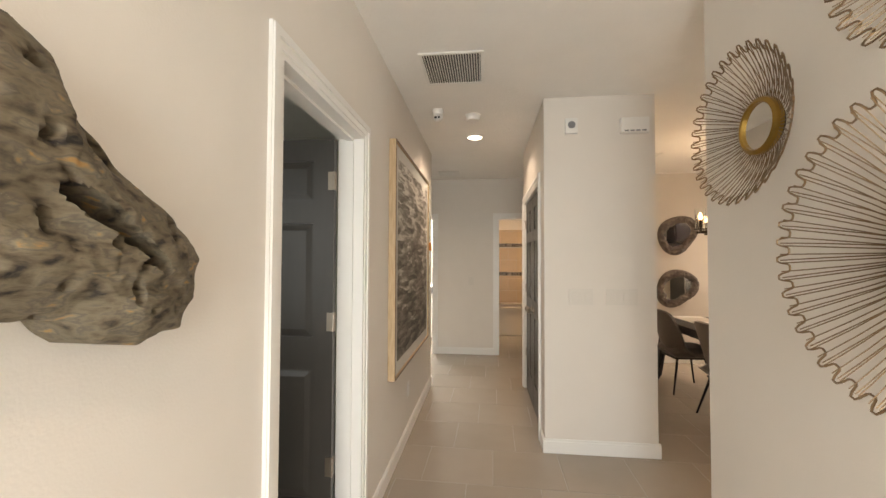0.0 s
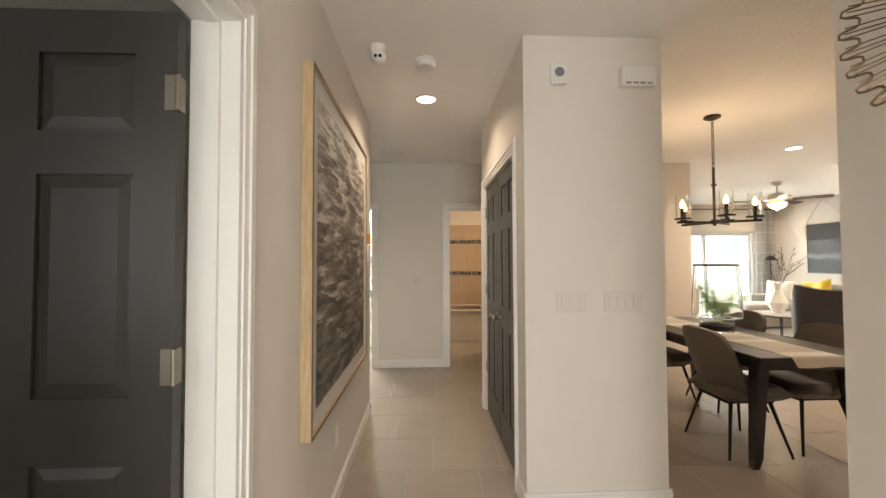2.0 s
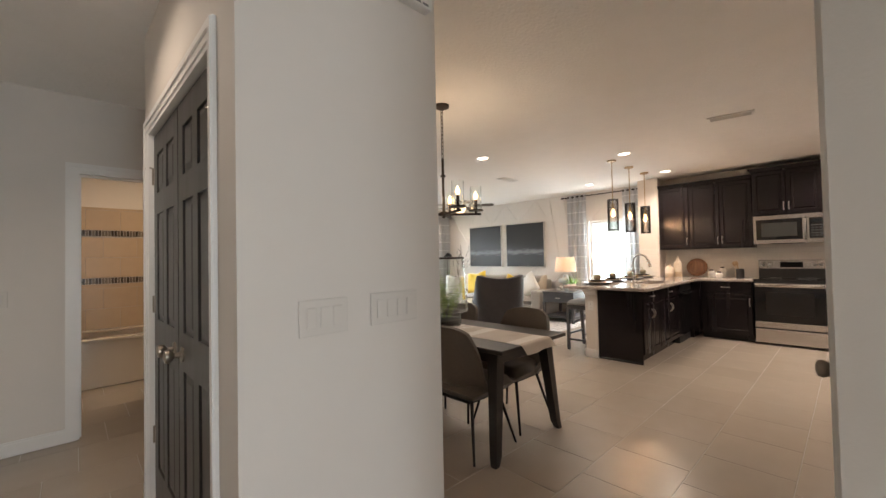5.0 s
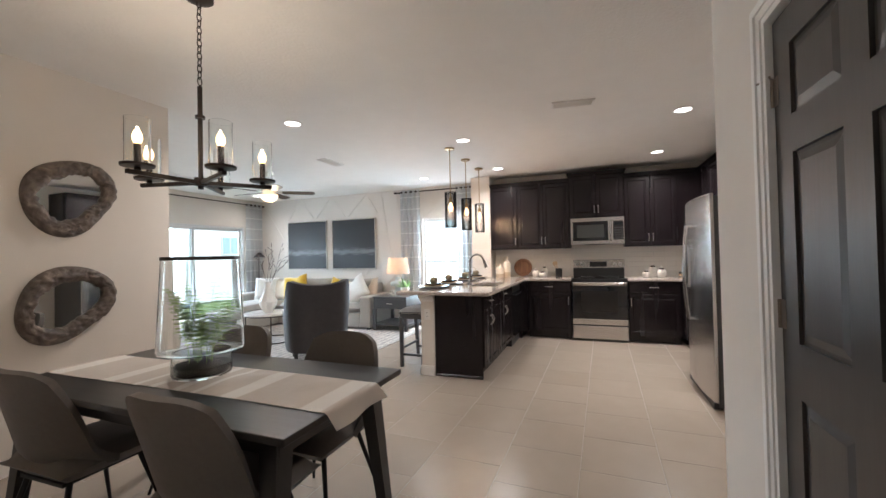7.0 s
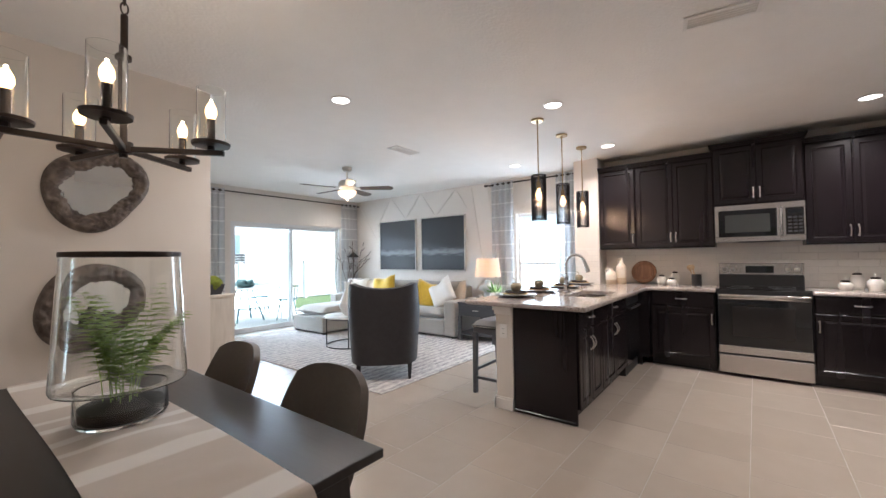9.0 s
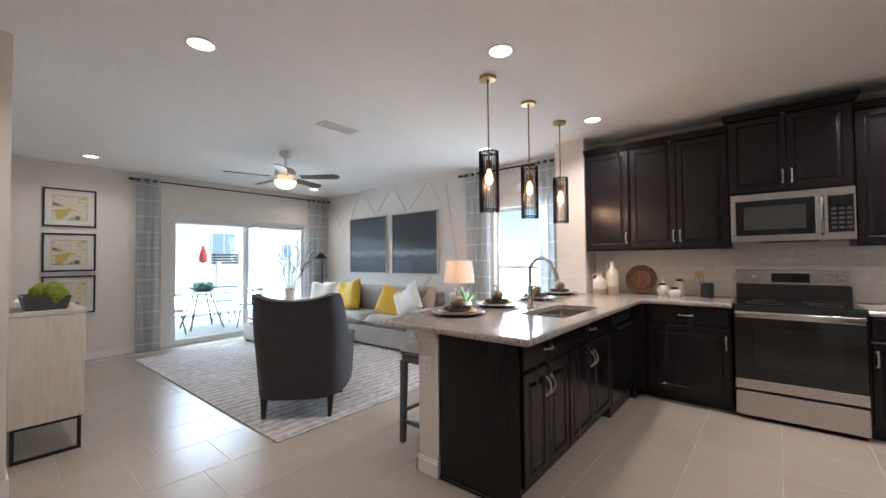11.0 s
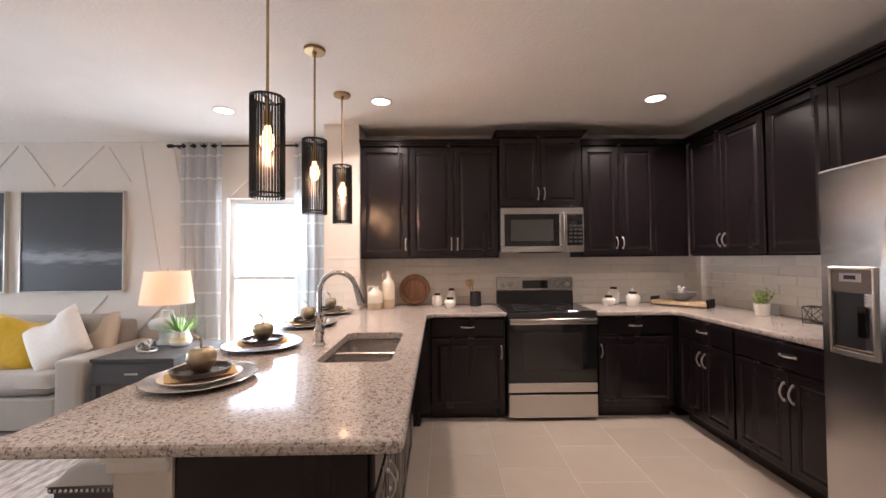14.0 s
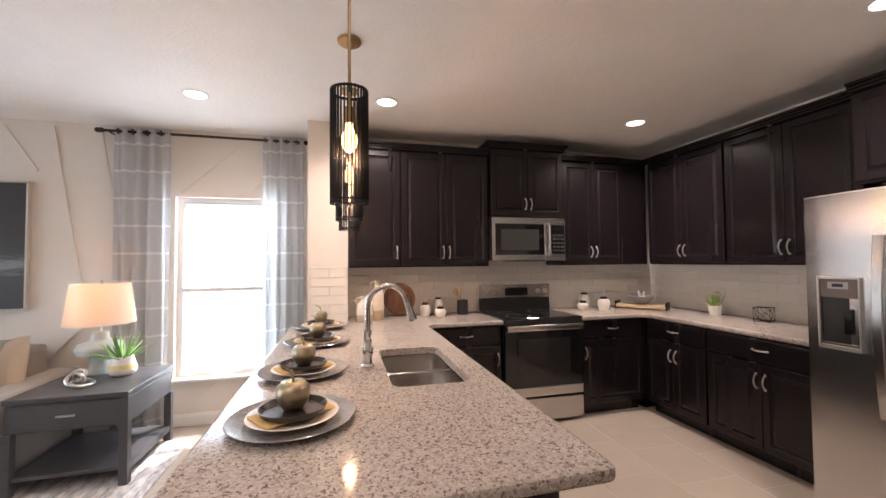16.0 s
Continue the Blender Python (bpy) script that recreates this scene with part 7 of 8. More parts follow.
def curtain(m, w, top, folds, seed):
    """A grommet curtain along x from 0 to w, hung at z = top."""
    c = thing("curtain", m, "grey sheer curtain with fine white lines on a rod", "curtain", "curtains")
    bm = bm_new()
    nx, nz_ = folds * 12, 24
    rnd2 = random.Random(seed)
    ph = [rnd2.uniform(-0.35, 0.35) for _ in range(folds + 2)]
    g = []
    for j in range(nz_ + 1):
        v = j / nz_
        row = []
        for i in range(nx + 1):
            u = i / nx
            k = u * folds
            amp = 0.034 * (0.75 + 0.35 * v) * (1 + 0.3 * ph[int(k)])
            y = amp * math.sin(2 * math.pi * k + ph[int(k)] * v * 1.5) + 0.006 * noise.noise(Vector((u * 8, v * 3, seed)))
            x = w * u + 0.012 * v * math.sin(k * 4 + seed)
            row.append(bm.verts.new((x, y, top + 0.035 - v * (top + 0.035 - 0.012))))
        g.append(row)
    for j in range(nz_):
        for i in range(nx):
            bm.faces.new((g[j][i], g[j][i + 1], g[j + 1][i + 1], g[j + 1][i]))
    part("panel", bm, CURT, c, smooth=80)
    for k in range(folds * 2):
        x = w * (k + 0.5) / (folds * 2)
        part("grommet", lathe(bm_new(), [(0.016, -0.003), (0.024, -0.003), (0.024, 0.003), (0.016, 0.003), (0.016, -0.003)], m=pose(x, 0, top, 0, 90, 0), seg=16), IRON, c)


def rod(m, L, label):
    r = thing("curtain_rod", m, label, "curtain rod")
    part("pole", cyl(bm_new(), 0, 0, 0, L, 0.011, seg=14, m=pose(0, 0, 0, 0, 90, 0)), IRON, r)
    for x, s in ((0, -1), (L, 1)):
        part("finial", lathe(bm_new(), [(0, 0), (0.018, 0.0), (0.020, 0.012), (0.020, 0.045), (0.016, 0.055), (0, 0.056)], m=pose(x, 0, 0, 0, 90 * s, 0), seg=18), IRON, r)
        part("bracket", box(bm_new(), x - s * 0.05 - 0.006, x - s * 0.05 + 0.006, 0.0, 0.0995, -0.02, -0.010), IRON, r)


rod(pose(8.13, 6.22, 2.545, 0, 0, -90), 1.59, "dark metal curtain rod over the window")
curtain(pose(8.13, 6.14, 0, 0, 0, -90), 0.42, 2.545, 4, 1)
curtain(pose(8.13, 4.99, 0, 0, 0, -90), 0.36, 2.545, 4, 2)
rod(pose(4.93, 9.70, 2.505), 3.22, "long dark metal curtain rod over the sliding door")
curtain(pose(4.96, 9.70, 0), 0.30, 2.505, 3, 3)
curtain(pose(7.70, 9.70, 0), 0.44, 2.505, 4, 4)

# sofa with chaise, back to the east wall
so = thing("sectional_sofa", pose(0, 0, 0), "greige upholstered sectional sofa with a chaise", "sofa")
part("base", box(bm_new(), 7.28, 8.12, 6.56, 9.32, 0.04, 0.30, 0.02, 2), SOFA, so)
part("chaise_base", box(bm_new(), 6.30, 7.279, 8.42, 9.32, 0.04, 0.30, 0.02, 2), SOFA, so)
part("back_frame", box(bm_new(), 7.92, 8.15, 6.56, 9.32, 0.30, 0.80, 0.04, 3), SOFA, so)
for y0, y1 in ((6.34, 6.555), (9.325, 9.52)):
    part("arm", box(bm_new(), 7.26, 8.15, y0, y1, 0.04, 0.60, 0.035, 3), SOFA, so)
for y0, y1 in ((6.57, 7.49), (7.50, 8.41)):
    part("seat_cushion", cushion(bm_new(), 0.70, y1 - y0, 0.17, pose(7.60, (y0 + y1) / 2, 0.385), 0.14, 12), SOFA, so, smooth=70)
part("chaise_cushion", cushion(bm_new(), 1.62, 0.88, 0.17, pose(7.12, 8.87, 0.385), 0.12, 12), SOFA, so, smooth=70)
for y0, y1 in ((6.57, 7.47), (7.48, 8.38), (8.39, 9.30)):
    part("back_cushion", cushion(bm_new(), 0.48, y1 - y0, 0.20, pose(7.85, (y0 + y1) / 2, 0.66, 0, 76, 0), 0.2, 12), SOFA, so, smooth=70)
for x, y in ((7.33, 6.40), (7.33, 9.45), (8.08, 6.40), (8.08, 9.45), (6.36, 8.47), (6.36, 9.27)):
    part("foot", box(bm_new(), x - 0.03, x + 0.03, y - 0.03, y + 0.03, 0.003, 0.0395), BLACKWOOD, so)


def pillow(x, y, z, size, material, label, lean, turn, spin=0):
    single("throw_pillow", cushion(bm_new(), size, size, size * 0.34, None, 0.42, 12, 0.12), material, label, "pillow", "sofa pillows", pose(x, y, z, 0, 0, turn) @ pose(0, 0, 0, lean, 0, 0) @ pose(0, 0, 0, 0, 0, spin), 70)


# pillow faces look to -x: turn -90, then leaned back
pillow(7.58, 6.83, 0.695, 0.47, WHITEFUR, "fluffy white pillow on the sofa", 72, -90, 34)
pillow(7.58, 7.19, 0.665, 0.45, YELLOW, "mustard yellow pillow leaning on the sofa", 74, -72, -16)
pillow(7.60, 8.28, 0.70, 0.53, YELLOW, "mustard yellow pillow leaning on the sofa", 74, -84, 10)
pillow(7.66, 8.68, 0.68, 0.44, BEIGE, "beige pillow leaning on the sofa", 74, -92, 3)
pillow(7.55, 8.98, 0.69, 0.46, WHITEFUR, "fluffy white pillow on the chaise", 72, -60, 0)
pillow(7.80, 6.68, 0.69, 0.42, BEIGE, "beige pillow tucked behind a white one", 76, -100, 5)

# rug
RUG = bpy.data.materials.new("distressed_woven_rug")
RUG.use_nodes = True
nt = RUG.node_tree
b = nt.nodes["Principled BSDF"]
tc = nt.nodes.new("ShaderNodeTexCoord")
wv = nt.nodes.new("ShaderNodeTexWave")
wv.bands_direction = "Y"
wv.inputs["Scale"].default_value, wv.inputs["Distortion"].default_value, wv.inputs["Detail"].default_value, wv.inputs["Detail Scale"].default_value = 3.2, 2.5, 6, 3
nz = nt.nodes.new("ShaderNodeTexNoise")
nz.inputs["Scale"].default_value, nz.inputs["Detail"].default_value = 26, 8
mpn = nt.nodes.new("ShaderNodeMapping")
mpn.inputs["Scale"].default_value = (0.6, 2.2, 1)
nt.links.new(tc.outputs["Object"], wv.inputs["Vector"])
nt.links.new(tc.outputs["Object"], mpn.inputs["Vector"])
nt.links.new(mpn.outputs[0], nz.inputs["Vector"])
mm = nt.nodes.new("ShaderNodeMix")
mm.inputs[0].default_value = 0.84
nt.links.new(wv.outputs["Fac"], mm.inputs[2])
nt.links.new(nz.outputs["Fac"], mm.inputs[3])
rp = nt.nodes.new("ShaderNodeValToRGB")
e = rp.color_ramp.elements
e.new(0.5), e.new(0.6)
for el, (p, c) in zip(e, ((0.32, (0.24, 0.23, 0.235)), (0.43, (0.38, 0.36, 0.35)), (0.53, (0.49, 0.455, 0.43)), (0.66, (0.63, 0.595, 0.565)))):
    el.position, el.color = p, (*c, 1)
nt.links.new(mm.outputs[0], rp.inputs[0])
nt.links.new(rp.outputs[0], b.inputs["Base Color"])
b.inputs["Roughness"].default_value = 0.95
bp = nt.nodes.new("ShaderNodeBump")
bp.inputs["Strength"].default_value, bp.inputs["Distance"].default_value = 0.5, 0.004
nt.links.new(nz.outputs["Fac"], bp.inputs["Height"])
nt.links.new(bp.outputs[0], b.inputs["Normal"])
single("area_rug", box(bm_new(), 4.86, 7.92, 5.46, 9.24, 0.003, 0.012, 0.003), RUG, "grey and cream distressed woven area rug on the tiles", "rug")

# wing armchair, faces +y in its own frame
ac = thing("wing_armchair", pose(5.40, 5.97, 0.0125, 0, 0, -45), "charcoal upholstered wing armchair with dark tapered legs", "armchair")


def wing(u, v):
    """One shell round back and arms: high at the back, dipping in the middle, falling to the arms."""
    th = (u - 0.5) * math.pi
    sn, cs = math.sin(th), math.cos(th)
    x = 0.335 * math.copysign(abs(sn) ** 0.5, sn)
    y = 0.27 - 0.60 * max(0.0, cs) ** 0.5
    t = (y + 0.33) / 0.60
    k = min(1, max(0, (t - 0.16) / 0.34))
    top = 1.045 - 0.07 * (1 - min(1, abs(x) / 0.33) ** 2) - 0.43 * k * k * (3 - 2 * k)
    z = 0.17 + (top - 0.17) * v
    h = (z - 0.17) / 0.85
    return Vector((x * (0.93 + 0.10 * min(1, h * 1.6)), y - 0.10 * h ** 1.3 * (1 - 0.6 * t), z))


part("backrest", soft_grid(bm_new(), wing, 48, 18, -0.06), CHARCOAL, ac, smooth=70)
part("seat_base", box(bm_new(), -0.275, 0.275, -0.26, 0.28, 0.19, 0.34, 0.02, 2), CHARCOAL, ac)
part("seat_cushion", cushion(bm_new(), 0.53, 0.56, 0.15, pose(0, 0.04, 0.41), 0.16, 10), CHARCOAL, ac, smooth=70)
for sx in (-1, 1):
    for sy in (-1, 1):
        bm = bm_new()
        rs = []
        for zz, ox, oy, h in ((0.001, 0.265, 0.315 if sy < 0 else 0.27, 0.014), (0.20, 0.27, 0.27, 0.026)):
            rs.append([bm.verts.new((sx * ox + u * h, sy * oy + v * h, zz)) for u, v in ((-1, -1), (1, -1), (1, 1), (-1, 1))])
        for k in range(4):
            bm.faces.new((rs[0][k], rs[0][(k + 1) % 4], rs[1][(k + 1) % 4], rs[1][k]))
        bm.faces.new(rs[0])
        bm.faces.new(rs[1])
        part("leg", bm, BLACKWOOD, ac)

# coffee table with vase
MARBLE = ramp_mat("white_marble", [(0.42, (0.60, 0.585, 0.57)), (0.5, (0.78, 0.765, 0.745)), (0.6, (0.80, 0.785, 0.765))], 3, 0.2, "noise", (1, 1, 1), 10, 0, distort=2)
ct = thing("coffee_table", pose(6.12, 7.45, 0.0125), "round white marble coffee table on a dark metal frame", "coffee table")
part("tabletop", lathe(bm_new(), [(0, 0.42), (0.39, 0.42), (0.40, 0.425), (0.40, 0.44), (0.395, 0.445), (0, 0.445)], seg=48), MARBLE, ct, "white marble top", 40)
part("base_ring", tube(bm_new(), [(0.36 * math.cos(t), 0.36 * math.sin(t), 0.008) for t in [2 * math.pi * i / 40 for i in range(40)]], 0.008, 6, True), BLACKMETAL, ct)
part("top_ring", tube(bm_new(), [(0.36 * math.cos(t), 0.36 * math.sin(t), 0.411) for t in [2 * math.pi * i / 40 for i in range(40)]], 0.008, 6, True), BLACKMETAL, ct)
for i in range(4):
    t = math.pi / 4 + math.pi / 2 * i
    part("leg", cyl(bm_new(), 0.36 * math.cos(t), 0.36 * math.sin(t), 0.008, 0.411, 0.008, seg=8), BLACKMETAL, ct)
vs_ = thing("vase", pose(6.06, 7.44, 0.458) @ Matrix.Scale(1.2, 4), "white faceted ceramic vase with bare blossom branches", "vase")
part("body", lathe(bm_new(), [(0, 0), (0.05, 0), (0.06, 0.01), (0.105, 0.10), (0.115, 0.15), (0.06, 0.27), (0.038, 0.33), (0.05, 0.41), (0.043, 0.41), (0.03, 0.33), (0, 0.30)], seg=10), CERAMIC, vs_)
rnd = random.Random(21)
TWIG = mat("brown_twig", (0.10, 0.07, 0.055), 0.8, grain=0.2, scale=80)
for k in range(7):
    bm = bm_new()
    a = rnd.uniform(0, 6.28)
    L = rnd.uniform(0.35, 0.6)
    lean = rnd.uniform(0.25, 0.9)
    p = Vector((0, 0, 0.33))
    pts = [p.copy()]
    d = Vector((math.cos(a) * lean, math.sin(a) * lean, 1)).normalized()
    for i in range(8):
        d = (d + Vector((rnd.uniform(-1, 1), rnd.uniform(-1, 1), rnd.uniform(-0.3, 0.5))) * 0.16).normalized()
        p = p + d * L / 8
        pts.append(p.copy())
        if i > 2:
            s = (d + Vector((rnd.uniform(-1, 1), rnd.uniform(-1, 1), rnd.uniform(-0.4, 0.6)))).normalized()
            tube(bm, [p, p + s * 0.07], 0.0014, 4)
            for f in (0.4, 0.7, 1.0):
                bmesh.ops.create_icosphere(bm, subdivisions=1, radius=0.007, matrix=Matrix.Translation(p + s * 0.07 * f))
    tube(bm, pts, 0.003, 5, taper=0.0015)
    part("branch", bm, TWIG, vs_, "bare twig with buds")

# side table
stb = thing("side_table", pose(7.27, 5.62, 0.003), "slate grey wooden side table with a drawer and open shelf", "side table")
SW, SD, SH = 0.70, 0.66, 0.60
part("tabletop", box(bm_new(), 0, SW, 0, SD, SH - 0.03, SH, 0.003), GREYWOOD, stb)
bm = bm_new()
box(bm, 0.012, SW - 0.012, 0.012, SD - 0.012, SH - 0.21, SH - 0.0305)
part("case", bm, GREYWOOD, stb)
dr_ = part("drawer", box(bm_new(), 0.001, 0.0115, 0.05, SD - 0.05, SH - 0.195, SH - 0.045, 0.002), GREYWOOD, stb)
part("pull", box(bm_new(), -0.014, 0.0008, SD / 2 - 0.05, SD / 2 + 0.05, SH - 0.125, SH - 0.113, 0.002), NICKEL, dr_, "brushed nickel bar pull")
part("side_frame", box(bm_new(), 0.05, SW - 0.05, 0.004, 0.0115, SH - 0.20, SH - 0.04, 0.002), GREYWOOD, stb)
for x in (0.0, SW - 0.05):
    for y in (0.0, SD - 0.05):
        part("leg", box(bm_new(), x, x + 0.05, y, y + 0.05, 0.0, SH - 0.0305 if (x == 0 and y == 0) else SH - 0.211, 0.002), GREYWOOD, stb)
part("shelf", box(bm_new(), 0.02, SW - 0.02, 0.02, SD - 0.02, 0.10, 0.125, 0.002), GREYWOOD, stb)
for a in ((0.05, SW - 0.05, 0.006, 0.03), (0.05, SW - 0.05, SD - 0.03, SD - 0.006)):
    part("shelf_rail", box(bm_new(), *a, 0.085, 0.128), GREYWOOD, stb)

tlp = thing("table_lamp", pose(7.85, 6.07, 0.6035), "pale blue-white ceramic table lamp with a lit drum shade", "lamp")
part("base", lathe(bm_new(), [(0, 0), (0.085, 0), (0.085, 0.02), (0.065, 0.04), (0.060, 0.12), (0.075, 0.135), (0.135, 0.15), (0.15, 0.185), (0.135, 0.22), (0.07, 0.24), (0.055, 0.26), (0.05, 0.31), (0, 0.315)], seg=36), mat("pale_blue_ceramic", (0.56, 0.60, 0.60), 0.4, grain=0.05, scale=30), tlp, "pale ceramic stacked base", 50)
part("stem", cyl(bm_new(), 0, 0, 0.31, 0.68, 0.006, seg=10), NICKEL, tlp)
SH2 = bpy.data.materials.new("lit_linen_shade")
SH2.use_nodes = True
nt = SH2.node_tree
b = nt.nodes["Principled BSDF"]
b.inputs["Base Color"].default_value, b.inputs["Roughness"].default_value = (0.85, 0.76, 0.66, 1), 0.9
trn = nt.nodes.new("ShaderNodeBsdfTranslucent")
trn.inputs[0].default_value = (0.9, 0.74, 0.58, 1)
mx = nt.nodes.new("ShaderNodeMixShader")
mx.inputs[0].default_value = 0.6
nt.links.new(b.outputs[0], mx.inputs[1])
nt.links.new(trn.outputs[0], mx.inputs[2])
nt.links.new(mx.outputs[0], nt.nodes["Material Output"].inputs[0])
part("shade", lathe(bm_new(), [(0.218, 0.372), (0.18, 0.675)], seg=44), SH2, tlp, "cream linen drum shade", 60)
part("finial", lathe(bm_new(), [(0, 0.68), (0.012, 0.681), (0.010, 0.70), (0, 0.705)], seg=14), NICKEL, tlp)
part("bulb", lathe(bm_new(), [(0, 0.46), (0.02, 0.47), (0.03, 0.51), (0.02, 0.545), (0, 0.55)], seg=16), BULB, tlp, "glowing bulb", 60)
lamp("table_lamp_light", "POINT", Matrix.Translation((7.85, 6.07, 1.175)), 3.2, (1, 0.42, 0.17), 0.012)
pp = thing("potted_succulent", pose(7.72, 5.86, 0.6035), "spiky green succulent in a cream and yellow pot", "plant")
part("pot", lathe(bm_new(), [(0, 0), (0.06, 0), (0.085, 0.025), (0.088, 0.05), (0.062, 0.14), (0.056, 0.14), (0.06, 0.12), (0, 0.115)], seg=30), CERAMIC, pp, "cream ceramic pot", 50)
part("glaze_band", lathe(bm_new(), [(0.0885, 0.055), (0.0835, 0.072), (0.080, 0.086), (0.079, 0.084), (0.087, 0.055)], seg=30), mat("mustard_glaze", (0.66, 0.54, 0.24), 0.4, grain=0.1, scale=40), pp)
rnd = random.Random(8)
for k in range(34):
    bm = bm_new()
    a, el, L = rnd.uniform(0, 6.28), rnd.uniform(0.15, 1.35), rnd.uniform(0.15, 0.25)
    d = Vector((math.cos(a) * math.cos(el), math.sin(a) * math.cos(el), math.sin(el)))
    s = d.cross(Vector((0, 0, 1))).normalized()
    u = s.cross(d)
    p0 = Vector((math.cos(a) * 0.02, math.sin(a) * 0.02, 0.118))
    rings = []
    for t, w in ((0, 0.008), (0.35, 0.010), (0.75, 0.006)):
        c0 = p0 + d * L * t + u * 0.02 * t * t
        rings.append([bm.verts.new(c0 + s * w), bm.verts.new(c0 + u * w * 0.45), bm.verts.new(c0 - s * w), bm.verts.new(c0 - u * w * 0.3)])
    tip = bm.verts.new(p0 + d * L + u * 0.02)
    for r0, r1 in zip(rings, rings[1:]):
        for q in range(4):
            bm.faces.new((r0[q], r0[(q + 1) % 4], r1[(q + 1) % 4], r1[q]))
    for q in range(4):
        bm.faces.new((rings[-1][q], rings[-1][(q + 1) % 4], tip))
    part("leaf", bm, SUCCULENT, pp)
gk = thing("metal_knot", pose(7.50, 6.01, 0.6035), "silver looped knot ornament on the side table", "ornament")
for k, (rx, tz, tl) in enumerate(((0.075, 0.03, 12), (0.055, 0.06, 70), (0.06, 0.05, -55))):
    pts = [(rx * math.cos(t), rx * 0.7 * math.sin(t), 0) for t in [2 * math.pi * i / 28 for i in range(28)]]
    bm = tube(bm_new(), pts, 0.012, 8, True)
    bmesh.ops.transform(bm, matrix=pose((k - 1) * 0.02, (k - 1) * 0.03, tz, tl, 15 * k, 50 * k), verts=bm.verts)
    mn = min(v.co.z for v in bm.verts)
    bmesh.ops.translate(bm, verts=bm.verts, vec=(0, 0, 0.001 - mn))
    part("loop", bm, NICKEL, gk, smooth=60)

# floor lamp in the corner
fl = thing("floor_lamp", pose(7.98, 9.64, 0.003), "slim black pharmacy floor lamp", "floor lamp")
part("base", lathe(bm_new(), [(0, 0), (0.13, 0), (0.13, 0.015), (0.02, 0.03), (0, 0.03)], seg=30), BLACKMETAL, fl, smooth=40)
part("pole", tube(bm_new(), [(0, 0, 0.03), (0, 0, 1.40), (-0.03, -0.04, 1.45), (-0.10, -0.12, 1.44)], 0.008, 8), BLACKMETAL, fl)
part("shade", lathe(bm_new(), [(0.03, 0.10), (0.05, 0.085), (0.125, 0.0), (0.120, 0.0), (0.045, 0.08), (0, 0.098)], m=pose(-0.10, -0.12, 1.34), seg=28), BLACKMETAL, fl, smooth=50)

# console, planter and television on the west wall
cs_ = thing("console_cabinet", pose(3.61, 6.49, 0), "whitewashed oak console cabinet on a black metal frame", "cabinet")
part("body", box(bm_new(), 0, 0.37, 0, 1.60, 0.235, 0.955, 0.003), PALEWOOD, cs_)
part("top", box(bm_new(), -0.005, 0.378, -0.006, 1.606, 0.9555, 0.985, 0.003), PALEWOOD, cs_)
for y in (0.53, 1.06):
    part("door_gap", box(bm_new(), 0.3695, 0.3715, y - 0.0025, y + 0.0025, 0.25, 0.95), BLACKPLASTIC, cs_)
for y0 in (0.02, 1.56):
    bm = bm_new()
    for a in ((0.015, 0.035, 0.003, 0.234), (0.335, 0.355, 0.003, 0.234), (0.035, 0.335, 0.003, 0.023), (0.035, 0.335, 0.214, 0.234)):
        box(bm, a[0], a[1], y0, y0 + 0.02, a[2], a[3])
    part("leg_frame", bm, BLACKMETAL, cs_, "black metal loop leg")
pl = thing("moss_planter", pose(3.79, 6.72, 0.9855), "dark wooden trough planter with green moss", "plant")
bm = bm_new()
lo = [bm.verts.new(p) for p in ((-0.10, -0.17, 0), (0.10, -0.17, 0), (0.10, 0.17, 0), (-0.10, 0.17, 0))]
hi = [bm.verts.new(p) for p in ((-0.12, -0.20, 0.095), (0.12, -0.20, 0.095), (0.12, 0.20, 0.095), (-0.12, 0.20, 0.095))]
hi2 = [bm.verts.new(p) for p in ((-0.11, -0.19, 0.095), (0.11, -0.19, 0.095), (0.11, 0.19, 0.095), (-0.11, 0.19, 0.095))]
lo2 = [bm.verts.new(p) for p in ((-0.095, -0.165, 0.06), (0.095, -0.165, 0.06), (0.095, 0.165, 0.06), (-0.095, 0.165, 0.06))]
for a, b in ((lo, hi), (hi, hi2), (hi2, lo2)):
    for k in range(4):
        bm.faces.new((a[k], a[(k + 1) % 4], b[(k + 1) % 4], b[k]))
bm.faces.new(lo)
bm.faces.new(lo2)
part("trough", bm, GREYWOOD, pl, "dark grey trough")
rnd = random.Random(2)
for i in range(9):
    bm = bm_new()
    bmesh.ops.create_icosphere(bm, subdivisions=3, radius=rnd.uniform(0.045, 0.07))
    for v in bm.verts:
        v.co *= 1 + 0.22 * noise.noise(v.co * 40 + Vector((i, 0, 0)))
    bmesh.ops.translate(bm, verts=bm.verts, vec=(rnd.uniform(-0.05, 0.05), -0.14 + 0.035 * i, 0.10 + rnd.uniform(0, 0.03)))
    part("moss_ball", bm, MOSS, pl, "green moss clump", 70)

# ---- outside ----
GRASS = mat("lawn", (0.10, 0.15, 0.045), 0.95, grain=0.4, scale=12, stain=0.2, stain_scale=0.6, bump=0.6)
structure("ground", box(bm_new(), -150, 160, 15.001, 260, -0.35, -0.12), GRASS, "green lawn reaching to the distance", "ground")
structure("ground_east", box(bm_new(), 8.40, 160, -150, 15.0, -0.35, -0.12), bpy.data.materials["lawn"], "green lawn beside the house", "ground")
CONC = mat("patio_concrete", (0.50, 0.48, 0.45), 0.85, grain=0.08, scale=14, stain=0.08, bump=0.3, bump_scale=60)
structure("patio", box(bm_new(), 3.4, 8.39, 9.955, 15.0, -0.35, -0.02), CONC, "pale concrete patio slab", "patio")
